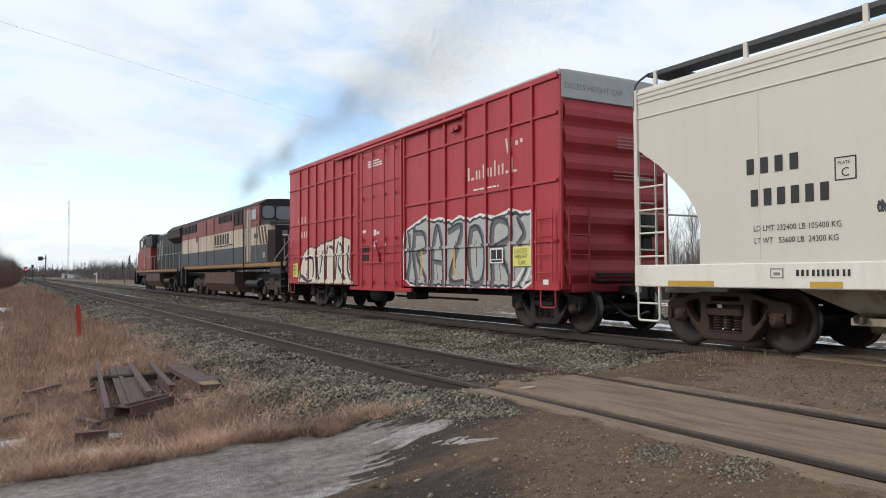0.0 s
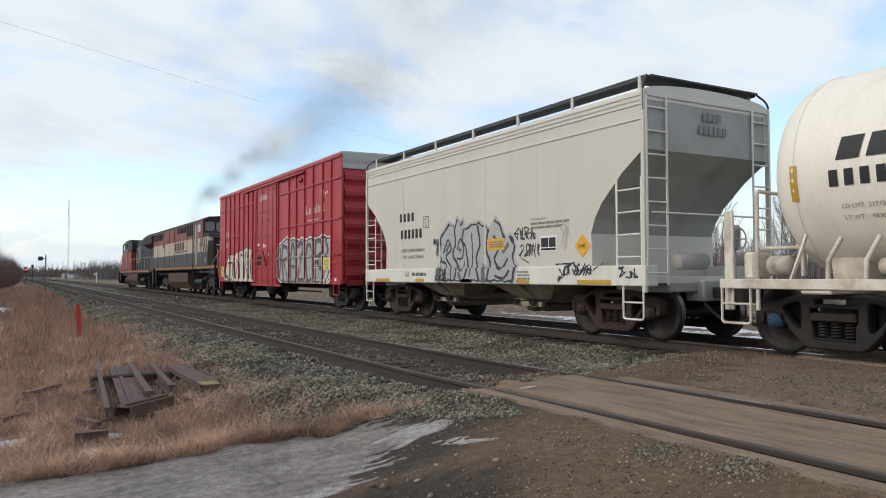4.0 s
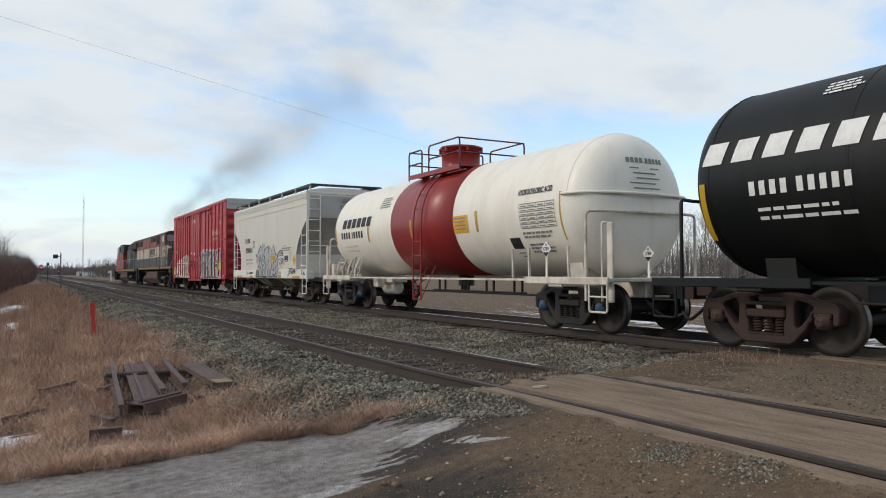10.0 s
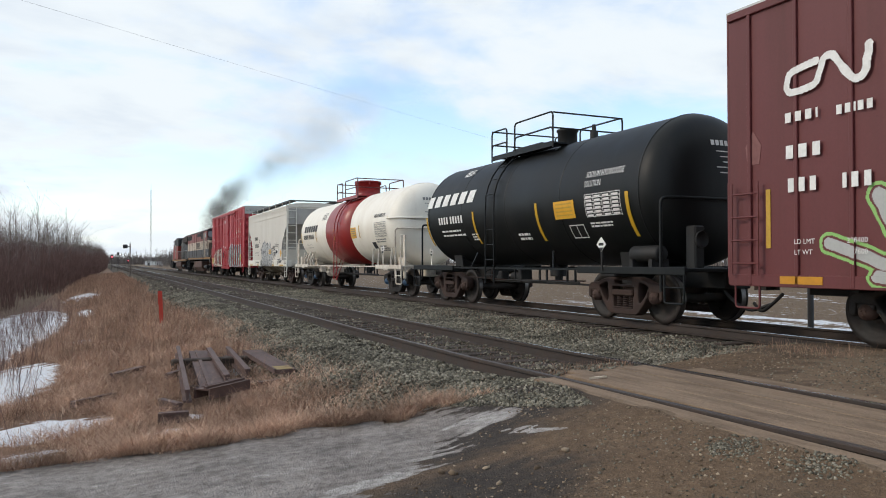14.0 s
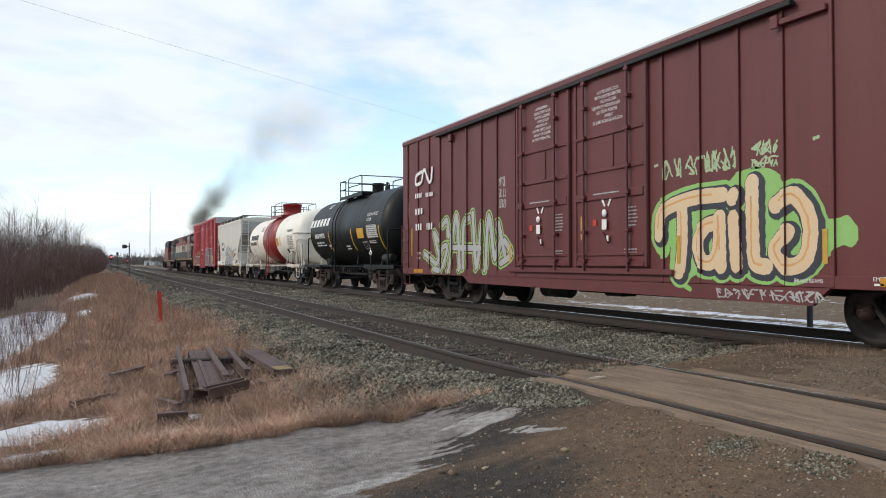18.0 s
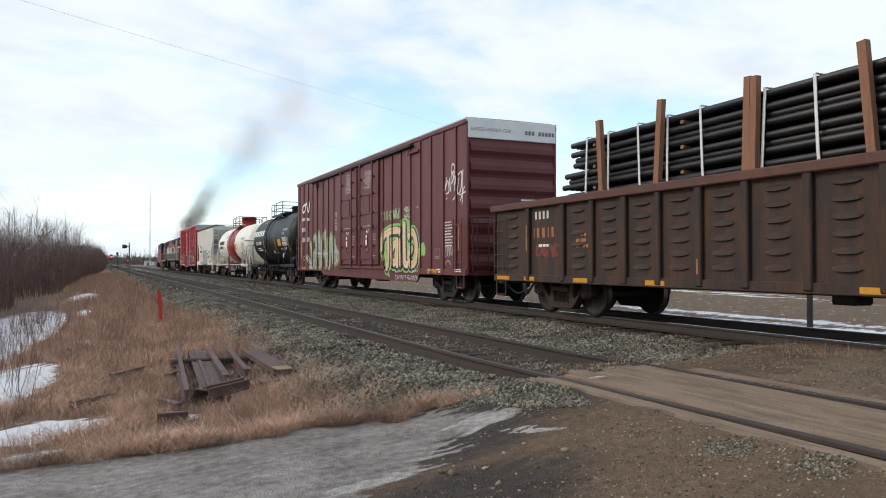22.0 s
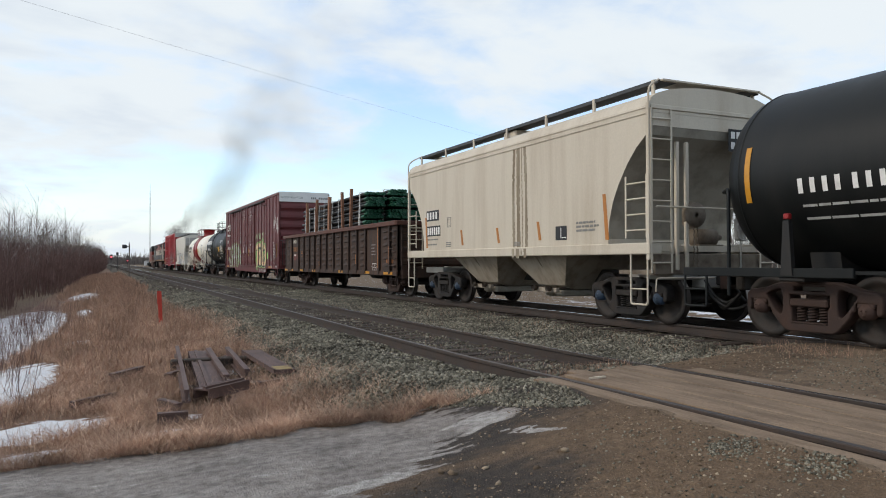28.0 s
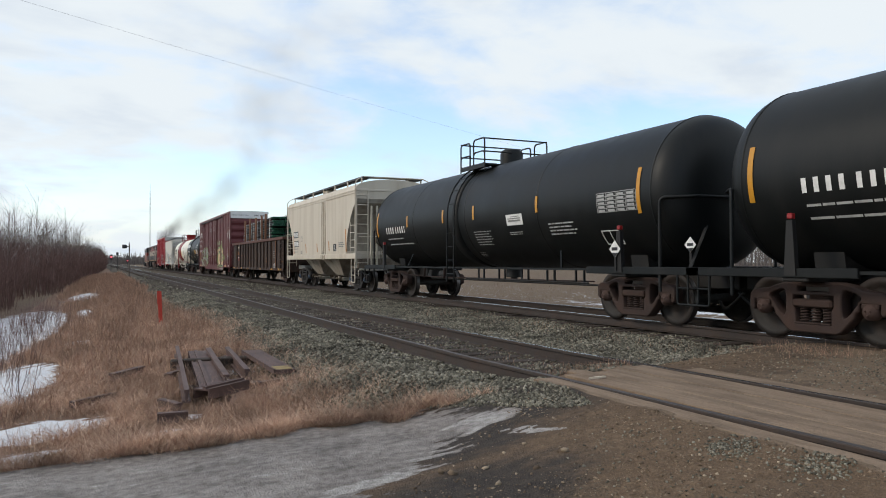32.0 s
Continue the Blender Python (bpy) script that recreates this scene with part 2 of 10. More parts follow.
# ---- materials ----
def material(name, col, rough=0.6, metal=0.0, dirt=None, dirt_amt=0.35, scale=2.0, stretch=(1, 1, 1), grain=30.0, bump=0.04, spec=0.4, var=0.05, random_var=0.0, lo=0.45, hi=0.75):
    """A painted or plain surface: a base colour with large stains of another colour, fine grain, roughness that varies and a fine bump."""
    m = bpy.data.materials.new(name)
    m.use_nodes = True
    nt = m.node_tree
    N, L = nt.nodes.new, nt.links.new
    b = nt.nodes["Principled BSDF"]
    co = N("ShaderNodeTexCoord")
    mp = N("ShaderNodeMapping")
    mp.inputs["Scale"].default_value = stretch
    L(co.outputs["Object"], mp.inputs[0])
    n1 = N("ShaderNodeTexNoise"); n1.inputs["Scale"].default_value = scale; n1.inputs["Detail"].default_value = 6; n1.inputs["Roughness"].default_value = 0.6
    n2 = N("ShaderNodeTexNoise"); n2.inputs["Scale"].default_value = grain; n2.inputs["Detail"].default_value = 4
    L(mp.outputs[0], n1.inputs["Vector"]); L(co.outputs["Object"], n2.inputs["Vector"])
    r = N("ShaderNodeMapRange"); r.inputs["From Min"].default_value = lo; r.inputs["From Max"].default_value = hi; r.inputs["To Max"].default_value = dirt_amt
    L(n1.outputs[0], r.inputs[0])
    mix = N("ShaderNodeMix"); mix.data_type = "RGBA"
    mix.inputs["A"].default_value = (*col, 1)
    d = dirt or tuple(c * 0.5 for c in col)
    mix.inputs["B"].default_value = (*d, 1)
    L(r.outputs[0], mix.inputs["Factor"])
    hs = N("ShaderNodeHueSaturation")
    v = N("ShaderNodeMapRange"); v.inputs["To Min"].default_value = 1 - var; v.inputs["To Max"].default_value = 1 + var
    v.inputs["From Min"].default_value = 0.25; v.inputs["From Max"].default_value = 0.75
    L(n2.outputs[0], v.inputs[0])
    if random_var:
        oi = N("ShaderNodeObjectInfo")
        rv = N("ShaderNodeMapRange"); rv.inputs["To Min"].default_value = 1 - random_var; rv.inputs["To Max"].default_value = 1 + random_var
        L(oi.outputs["Random"], rv.inputs[0])
        mu = N("ShaderNodeMath"); mu.operation = "MULTIPLY"
        L(v.outputs[0], mu.inputs[0]); L(rv.outputs[0], mu.inputs[1]); L(mu.outputs[0], hs.inputs["Value"])
    else:
        L(v.outputs[0], hs.inputs["Value"])
    L(mix.outputs["Result"], hs.inputs["Color"])
    L(hs.outputs[0], b.inputs["Base Color"])
    rr = N("ShaderNodeMapRange"); rr.inputs["To Min"].default_value = max(0.05, rough - 0.12); rr.inputs["To Max"].default_value = min(1, rough + 0.12)
    L(n1.outputs[0], rr.inputs[0]); L(rr.outputs[0], b.inputs["Roughness"])
    b.inputs["Metallic"].default_value = metal
    b.inputs["Specular IOR Level"].default_value = spec
    if bump:
        bp = N("ShaderNodeBump"); bp.inputs["Strength"].default_value = bump; bp.inputs["Distance"].default_value = 0.02
        L(n2.outputs[0], bp.inputs["Height"]); L(bp.outputs[0], b.inputs["Normal"])
    return m


def island_material(name, cols, rough=0.9, bump=0.0):
    """Colours picked piece by piece, for scattered stones, stems and blades."""
    m = bpy.data.materials.new(name)
    m.use_nodes = True
    nt = m.node_tree
    N, L = nt.nodes.new, nt.links.new
    b = nt.nodes["Principled BSDF"]
    g = N("ShaderNodeNewGeometry")
    cr = N("ShaderNodeValToRGB")
    el = cr.color_ramp.elements
    while len(el) < len(cols):
        el.new(0.5)
    for i, c in enumerate(cols):
        el[i].position, el[i].color = i / (len(cols) - 1), (*c, 1)
    L(g.outputs["Random Per Island"], cr.inputs[0])
    co = N("ShaderNodeTexCoord")
    n = N("ShaderNodeTexNoise"); n.inputs["Scale"].default_value = 1.5; n.inputs["Detail"].default_value = 5
    L(co.outputs["Object"], n.inputs["Vector"])
    hs = N("ShaderNodeHueSaturation")
    v = N("ShaderNodeMapRange"); v.inputs["From Min"].default_value = 0.3; v.inputs["From Max"].default_value = 0.7; v.inputs["To Min"].default_value = 0.52; v.inputs["To Max"].default_value = 1.38
    L(n.outputs[0], v.inputs[0]); L(v.outputs[0], hs.inputs["Value"]); L(cr.outputs[0], hs.inputs["Color"])
    L(hs.outputs[0], b.inputs["Base Color"])
    b.inputs["Roughness"].default_value = rough
    b.inputs["Specular IOR Level"].default_value = 0.2
    return m


STREAK = (1.6, 1.6, 0.16)
red_paint = material("red_boxcar_paint", (0.3799, 0.0303, 0.0379), 0.5, dirt=(0.1617, 0.0324, 0.0270), dirt_amt=0.4, stretch=STREAK, scale=1.6)
red_door_paint = material("red_door_paint", (0.3784, 0.0264, 0.0360), 0.45, dirt=(0.1892, 0.0360, 0.0300), dirt_amt=0.3, stretch=STREAK, scale=1.4)
brown_paint = material("oxide_brown_boxcar_paint", (0.119, 0.027, 0.027), 0.55, dirt=(0.062, 0.023, 0.019), dirt_amt=0.45, stretch=STREAK, scale=1.3)
grey_hopper = material("pale_grey_hopper_paint", (0.5712, 0.5346, 0.4700), 0.5, dirt=(0.42, 0.38, 0.31), dirt_amt=0.25, stretch=STREAK, scale=1.0, var=0.02)
beige_hopper = material("beige_hopper_paint", (0.540, 0.478, 0.386), 0.55, dirt=(0.290, 0.215, 0.138), dirt_amt=0.45, stretch=STREAK, scale=1.3)
# dusty grey that also carries the shade of slope sheets and end panel
hopper_end = material("dusty_grey_shaded_paint", (0.3450, 0.3335, 0.3105), 0.7, dirt=(0.1840, 0.1610, 0.1380), dirt_amt=0.5, scale=1.5)
white_sill = material("white_sill_paint", (0.6800, 0.6534, 0.5856), 0.55, dirt=(0.3600, 0.3069, 0.2400), dirt_amt=0.35, stretch=STREAK, scale=1.8)
cream_tank = material("cream_tank_paint", (0.80, 0.75, 0.65), 0.42, dirt=(0.55, 0.46, 0.35), dirt_amt=0.4, stretch=STREAK, scale=1.2)
cream_fitting = material("grimy_cream_fitting", (0.66, 0.60, 0.51), 0.5, dirt=(0.27, 0.20, 0.145), dirt_amt=0.75, scale=2.6, lo=0.42, hi=0.70)
maroon_tank = material("maroon_tank_paint", (0.265, 0.022, 0.02), 0.38, dirt=(0.14, 0.018, 0.015), dirt_amt=0.4, stretch=STREAK, scale=1.4)
black_tank = material("black_tank_paint", (0.005, 0.006, 0.006), 0.48, dirt=(0.025, 0.023, 0.021), dirt_amt=0.4, stretch=STREAK, scale=1.2, spec=0.24)
black_steel = material("dusty_black_steel", (0.010, 0.0095, 0.009), 0.65, dirt=(0.028, 0.022, 0.018), dirt_amt=0.5, scale=3)
truck_steel = material("grimy_truck_steel", (0.013, 0.011, 0.010), 0.75, dirt=(0.041, 0.028, 0.021), dirt_amt=0.7, scale=4, bump=0.3)
rust_truck = material("rusty_truck_steel", (0.034, 0.019, 0.0145), 0.8, dirt=(0.058, 0.029, 0.0195), dirt_amt=0.7, scale=4, bump=0.3)
wheel_steel = material("dark_wheel_steel", (0.015, 0.012, 0.010), 0.7, dirt=(0.048, 0.030, 0.022), dirt_amt=0.7, scale=3, bump=0.2)
wheel_tread = material("worn_wheel_tread", (0.17, 0.155, 0.145), 0.42, metal=0.9, scale=6)
dull_blue_cap = material("grimy_blue_bearing_cap", (0.034, 0.060, 0.100), 0.6, dirt=(0.03, 0.022, 0.018), dirt_amt=0.5, scale=8)
blue_cap = material("blue_bearing_cap", (0.04, 0.085, 0.15), 0.55, scale=8)
rust_cap = material("rusty_bearing_cap", (0.060, 0.033, 0.025), 0.75, scale=8)
gondola_paint = material("weathered_brown_gondola", (0.031, 0.018, 0.013), 0.75, dirt=(0.076, 0.035, 0.018), dirt_amt=0.85, stretch=(2.2, 2.2, 0.35), scale=1.8, bump=0.3, var=0.12, lo=0.42, hi=0.66)
gondola_cap = material("rusty_top_chord", (0.0850, 0.0357, 0.0272), 0.75, dirt=(0.1445, 0.0638, 0.0340), dirt_amt=0.6, scale=3, bump=0.2)
rust_patch = material("orange_rust_streak", (0.36, 0.15, 0.06), 0.85, dirt=(0.14, 0.07, 0.04), dirt_amt=0.8, scale=5, stretch=(1, 1, .3))
roof_galv = material("galvanised_roof_steel", (0.4500, 0.4500, 0.4320), 0.5, metal=0.3, dirt=(0.2700, 0.2520, 0.2250), dirt_amt=0.4, scale=1.5)
cap_grey = material("pale_grey_band_paint", (0.42, 0.41, 0.38), 0.6, dirt=(0.26, 0.24, 0.21), dirt_amt=0.4, scale=2)
cap_white = material("white_band_paint", (0.74, 0.73, 0.70), 0.55, dirt=(0.5, 0.47, 0.43), dirt_amt=0.3, scale=2)
walk_steel = material("dark_walkway_grating", (0.055, 0.057, 0.06), 0.6, metal=0.3, scale=6)
yellow_refl = material("yellow_reflector", (0.5270, 0.3060, 0.0170), 0.35, dirt=(0.3400, 0.2125, 0.0425), dirt_amt=0.4, scale=6, bump=0)
amber_refl = material("amber_reflector", (0.5250, 0.2400, 0.0180), 0.35, scale=8, bump=0)
rust_refl = material("rust_orange_reflector", (0.40, 0.150, 0.022), 0.5, dirt=(0.26, 0.12, 0.04), dirt_amt=0.5, scale=6, bump=0)
ochre_refl = material("ochre_reflector", (0.50, 0.30, 0.04), 0.4, scale=8, bump=0)
yellow_sign = material("yellow_placard", (0.70, 0.37, 0.030), 0.5, scale=4, bump=0)
pale_yellow = material("pale_yellow_placard", (0.72, 0.66, 0.16), 0.5, scale=4, bump=0)
white_ink = material("white_stencil_paint", (0.74, 0.73, 0.70), 0.6, dirt=(0.4, 0.38, 0.35), dirt_amt=0.4, scale=7, bump=0)
black_ink = material("black_stencil_paint", (0.02, 0.02, 0.022), 0.6, scale=7, bump=0)
faded_ink = material("worn_white_stencil", (0.40, 0.40, 0.385), 0.65, dirt=(0.15, 0.15, 0.145), dirt_amt=0.6, scale=9, bump=0)
grey_ink = material("faded_grey_stencil", (0.22, 0.215, 0.20), 0.7, scale=9, bump=0)
red_lamp = material("red_end_lamp", (0.2750, 0.0150, 0.0150), 0.35, scale=8, bump=0)
spray_silver = material("silver_spray_paint", (0.40, 0.40, 0.385), 0.5, metal=0.15, dirt=(0.28, 0.28, 0.27), dirt_amt=0.5, scale=3, bump=0)
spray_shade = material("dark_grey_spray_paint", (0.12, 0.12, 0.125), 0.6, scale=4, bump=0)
spray_dark = material("black_spray_paint", (0.035, 0.038, 0.05), 0.6, scale=4, bump=0)
spray_white = material("white_spray_paint", (0.68, 0.67, 0.64), 0.6, dirt=(0.45, 0.43, 0.4), dirt_amt=0.3, scale=4, bump=0)
spray_peach = material("peach_spray_paint", (0.64, 0.47, 0.29), 0.6, dirt=(0.66, 0.55, 0.38), dirt_amt=0.6, scale=2, bump=0)
spray_orange = material("orange_spray_paint", (0.62, 0.33, 0.13), 0.6, scale=2, bump=0)
spray_green = material("green_spray_paint", (0.24, 0.46, 0.13), 0.6, dirt=(0.34, 0.52, 0.22), dirt_amt=0.4, scale=3, bump=0)
red_scrawl = material("faded_red_spray_paint", (0.17, 0.035, 0.028), 0.7, scale=3, bump=0)
spray_pale_green = material("pale_green_spray_paint", (0.36, 0.46, 0.27), 0.6, scale=3, bump=0)
spray_beige = material("cream_spray_paint", (0.60, 0.55, 0.45), 0.6, scale=3, bump=0)
pipe_black = material("black_drill_pipe", (0.0110, 0.0105, 0.0110), 0.45, dirt=(0.0350, 0.0250, 0.0200), dirt_amt=0.6, scale=3, spec=0.5)
pipe_green = material("green_thread_protector", (0.0068, 0.0714, 0.0340), 0.5, dirt=(0.0068, 0.0408, 0.0204), dirt_amt=0.4, scale=6)
strap_white = material("white_strapping", (0.62, 0.61, 0.58), 0.6, scale=6)
wood_stake = material("brown_wooden_stake", (0.2295, 0.1080, 0.0600), 0.8, dirt=(0.1190, 0.0600, 0.0400), dirt_amt=0.5, stretch=(6, 6, 0.6), scale=3, bump=0.3)
loco_black = material("sooty_locomotive_black", (0.013, 0.013, 0.014), 0.6, dirt=(0.038, 0.031, 0.026), dirt_amt=0.5, stretch=STREAK, scale=1.2)
loco_red = material("locomotive_red_orange", (0.24, 0.030, 0.017), 0.5, dirt=(0.0615, 0.0154, 0.0115), dirt_amt=0.4, scale=2)
loco_maroon = material("faded_cowl_red", (0.20, 0.050, 0.044), 0.6, dirt=(0.075, 0.032, 0.028), dirt_amt=0.7, stretch=STREAK, scale=1.5)
loco_cream = material("dirty_cowl_cream", (0.44, 0.365, 0.285), 0.6, dirt=(0.19, 0.13, 0.09), dirt_amt=0.8, stretch=STREAK, scale=1.8)
loco_blue = material("faded_cowl_slate", (0.044, 0.045, 0.050), 0.6, dirt=(0.09, 0.07, 0.055), dirt_amt=0.5, stretch=STREAK, scale=1.5)
loco_rust = material("rusty_fuel_tank", (0.0840, 0.0434, 0.0315), 0.75, dirt=(0.0490, 0.0350, 0.0280), dirt_amt=0.6, scale=2)
handrail_white = material("dirty_white_handrail", (0.3000, 0.2880, 0.2640), 0.6, scale=5)


def glow(name, col, strength):
    m = bpy.data.materials.new(name)
    m.use_nodes = True
    b = m.node_tree.nodes["Principled BSDF"]
    b.inputs["Base Color"].default_value = (*col, 1)
    b.inputs["Emission Color"].default_value = (*col, 1)
    b.inputs["Emission Strength"].default_value = strength
    return m


def glass(name, tint=(0.05, 0.06, 0.07)):
    m = bpy.data.materials.new(name)
    m.use_nodes = True
    b = m.node_tree.nodes["Principled BSDF"]
    b.inputs["Base Color"].default_value = (*tint, 1)
    b.inputs["Roughness"].default_value = 0.08
    b.inputs["Specular IOR Level"].default_value = 0.8
    return m


cab_glass = glass("cab_window_glass", (0.12, 0.14, 0.15))
red_light = glow("red_signal_light", (1.0, 0.10, 0.13), 2.2)
rail_side = material("rusty_rail_steel", (0.036, 0.026, 0.021), 0.75, dirt=(0.066, 0.040, 0.028), dirt_amt=0.6, scale=4, bump=0.2)
dull_yellow = material("weathered_yellow_mark", (0.30, 0.22, 0.09), 0.8, dirt=(0.12, 0.08, 0.05), dirt_amt=0.7, scale=9)
rail_head = material("polished_rail_head", (0.50, 0.51, 0.54), 0.22, metal=0.95, dirt=(0.25, 0.22, 0.2), dirt_amt=0.3, scale=2, stretch=(1, .2, 1), bump=0)
rail_dull = material("dull_rail_head", (0.10, 0.088, 0.083), 0.5, metal=0.6, dirt=(0.09, 0.07, 0.06), dirt_amt=0.8, scale=2, stretch=(1, .2, 1), bump=0)
tie_wood = material("weathered_tie_timber", (0.052, 0.037, 0.028), 0.9, dirt=(0.028, 0.020, 0.016), dirt_amt=0.7, stretch=(0.6, 5, 5), scale=3, bump=0.5, random_var=0.25)
plank_wood = material("worn_crossing_plank", (0.233, 0.165, 0.111), 0.95, dirt=(0.137, 0.094, 0.062), dirt_amt=0.85, stretch=(2.2, .42, 3), scale=3.2, grain=38, bump=0.8, var=0.14, random_var=0.06, lo=0.42, hi=0.66)
steel_rust = material("rusty_scrap_steel", (0.105, 0.062, 0.052), 0.7, dirt=(0.045, 0.030, 0.028), dirt_amt=0.6, scale=4, stretch=(3, .6, 1), bump=0.3)
orange_paint = material("orange_red_marker", (0.4800, 0.0440, 0.0240), 0.6, dirt=(0.3040, 0.0440, 0.0320), dirt_amt=0.4, scale=5)
pole_wood = material("grey_pole_timber", (0.12, 0.10, 0.085), 0.85, stretch=(4, 4, .3), scale=3, bump=0.3)
dark_metal = material("dark_signal_metal", (0.03, 0.03, 0.032), 0.6, scale=4)
pale_metal = material("pale_galvanised_metal", (0.45, 0.45, 0.44), 0.5, metal=0.3, scale=4)
shed_white = material("white_shed_cladding", (0.62, 0.62, 0.60), 0.7, stretch=(1, 1, .2), scale=2)
ballast_stone = island_material("grey_green_ballast", [(0.060, 0.053, 0.041), (0.115, 0.106, 0.081), (0.180, 0.165, 0.126), (0.309, 0.280, 0.221)])
pebble_stone = island_material("road_pebble", [(0.099, 0.070, 0.048), (0.152, 0.109, 0.072), (0.229, 0.167, 0.115), (0.381, 0.304, 0.217)])
dry_grass = island_material("dry_straw_grass", [(0.345, 0.208, 0.146), (0.470, 0.300, 0.206), (0.690, 0.500, 0.357), (0.395, 0.228, 0.160), (0.150, 0.096, 0.080)])
russet_weed = island_material("russet_weed_stems", [(0.268, 0.158, 0.112), (0.368, 0.232, 0.160), (0.500, 0.338, 0.234), (0.303, 0.176, 0.126), (0.130, 0.084, 0.066)])
field_stem = island_material("tan_field_stems", [(0.20, 0.142, 0.086), (0.29, 0.21, 0.128), (0.38, 0.285, 0.18), (0.12, 0.086, 0.058)])
shrub_stem = island_material("bare_red_brown_stems", [(0.0938, 0.0532, 0.0490), (0.1375, 0.0812, 0.0700), (0.1875, 0.1260, 0.1050), (0.1125, 0.0588, 0.0560)])
tree_bark = island_material("grey_brown_bark", [(0.1150, 0.0920, 0.0802), (0.1840, 0.1552, 0.1357), (0.2530, 0.2185, 0.1947)])
# pale greyed browns: the haze of distance is mixed into these colours
far_wood = island_material("hazed_bare_wood", [(0.1148, 0.0980, 0.0928), (0.1620, 0.1400, 0.1305), (0.2025, 0.1820, 0.1668)])
spruce_green = island_material("dark_spruce_needles", [(0.022, 0.032, 0.022), (0.035, 0.048, 0.032)])


def ground_material():
    """Soil, trodden road, straw, ballast grit, snow and ice, laid by the sheet's own cover weights and broken up by noise."""
    m = bpy.data.materials.new("winter_ground")
    m.use_nodes = True
    nt = m.node_tree
    N, L = nt.nodes.new, nt.links.new
    b = nt.nodes["Principled BSDF"]
    co = N("ShaderNodeTexCoord")

    def noise_(scale, detail=6, rough=0.6):
        n = N("ShaderNodeTexNoise")
        n.inputs["Scale"].default_value, n.inputs["Detail"].default_value, n.inputs["Roughness"].default_value = scale, detail, rough
        L(co.outputs["Object"], n.inputs["Vector"])
        return n.outputs[0]

    big, mid, fine, grit = noise_(0.35), noise_(2.2), noise_(14), noise_(60, 3)
    smp = N("ShaderNodeMapping"); smp.inputs["Scale"].default_value = (0.8, 2.3, 1); smp.inputs["Rotation"].default_value = (0, 0, radians(-12))
    L(co.outputs["Object"], smp.inputs[0])
    wn = N("ShaderNodeTexNoise"); wn.inputs["Scale"].default_value = 2.2; wn.inputs["Detail"].default_value = 9; wn.inputs["Roughness"].default_value = 0.68
    L(smp.outputs[0], wn.inputs["Vector"])
    wisp = wn.outputs[0]
    im = N("ShaderNodeMath"); im.operation = "MULTIPLY_ADD"; im.inputs[1].default_value = 0.55
    ih = N("ShaderNodeMath"); ih.operation = "MULTIPLY"; ih.inputs[1].default_value = 0.5
    L(wisp, ih.inputs[0]); L(fine, im.inputs[0]); L(ih.outputs[0], im.inputs[2])
    icy = im.outputs[0]
    vor = N("ShaderNodeTexVoronoi"); vor.inputs["Scale"].default_value = 22
    L(co.outputs["Object"], vor.inputs["Vector"])

    def ramp(src, a, c1, bb, c2):
        r = N("ShaderNodeValToRGB")
        r.color_ramp.elements[0].position, r.color_ramp.elements[0].color = a, (*c1, 1)
        r.color_ramp.elements[1].position, r.color_ramp.elements[1].color = bb, (*c2, 1)
        L(src, r.inputs[0])
        return r.outputs[0]

    def mix(f, a, c):
        x = N("ShaderNodeMix"); x.data_type = "RGBA"
        L(f, x.inputs["Factor"]); L(a, x.inputs["A"]); L(c, x.inputs["B"])
        return x.outputs["Result"]

    def weight(name, src, spread=0.35, lo=0.42, hi=0.58):
        at = N("ShaderNodeAttribute"); at.attribute_name = name
        ns = N("ShaderNodeMath"); ns.operation = "MULTIPLY_ADD"; ns.inputs[1].default_value = spread; ns.inputs[2].default_value = -spread / 2
        L(src, ns.inputs[0])
        s = N("ShaderNodeMath"); s.operation = "ADD"
        L(at.outputs["Fac"], s.inputs[0]); L(ns.outputs[0], s.inputs[1])
        r = N("ShaderNodeMapRange"); r.interpolation_type = "SMOOTHSTEP"; r.inputs["From Min"].default_value = lo; r.inputs["From Max"].default_value = hi
        L(s.outputs[0], r.inputs[0])
        return r.outputs[0]

    # chips of gravel trodden into the mud: each cell its own tone, thick in some places and sparse in others
    chips = N("ShaderNodeTexVoronoi"); chips.inputs["Scale"].default_value = 34
    L(co.outputs["Object"], chips.inputs["Vector"])
    tone = N("ShaderNodeSeparateColor")
    L(chips.outputs["Color"], tone.inputs[0])

    def times(*srcs):
        o = srcs[0]
        for q in srcs[1:]:
            m_ = N("ShaderNodeMath"); m_.operation = "MULTIPLY"
            L(o, m_.inputs[0]); L(q, m_.inputs[1])
            o = m_.outputs[0]
        return o

    chip_col = ramp(tone.outputs[0], 0.1, (0.074, 0.056, 0.039), 0.95, (0.284, 0.225, 0.158))
    chip_on = times(ramp(chips.outputs["Distance"], 0.22, (1, 1, 1), 0.42, (0, 0, 0)), ramp(tone.outputs[1], 0.35, (0, 0, 0), 0.6, (1, 1, 1)), ramp(mid, 0.40, (0.12, 0.12, 0.12), 0.62, (0.9, 0.9, 0.9)))
    soil = ramp(fine, 0.3, (0.093, 0.068, 0.048), 0.7, (0.191, 0.138, 0.093))
    straw = mix(mid, ramp(fine, 0.3, (0.124, 0.077, 0.054), 0.7, (0.293, 0.188, 0.124)), ramp(grit, 0.3, (0.104, 0.065, 0.048), 0.7, (0.247, 0.152, 0.104)))
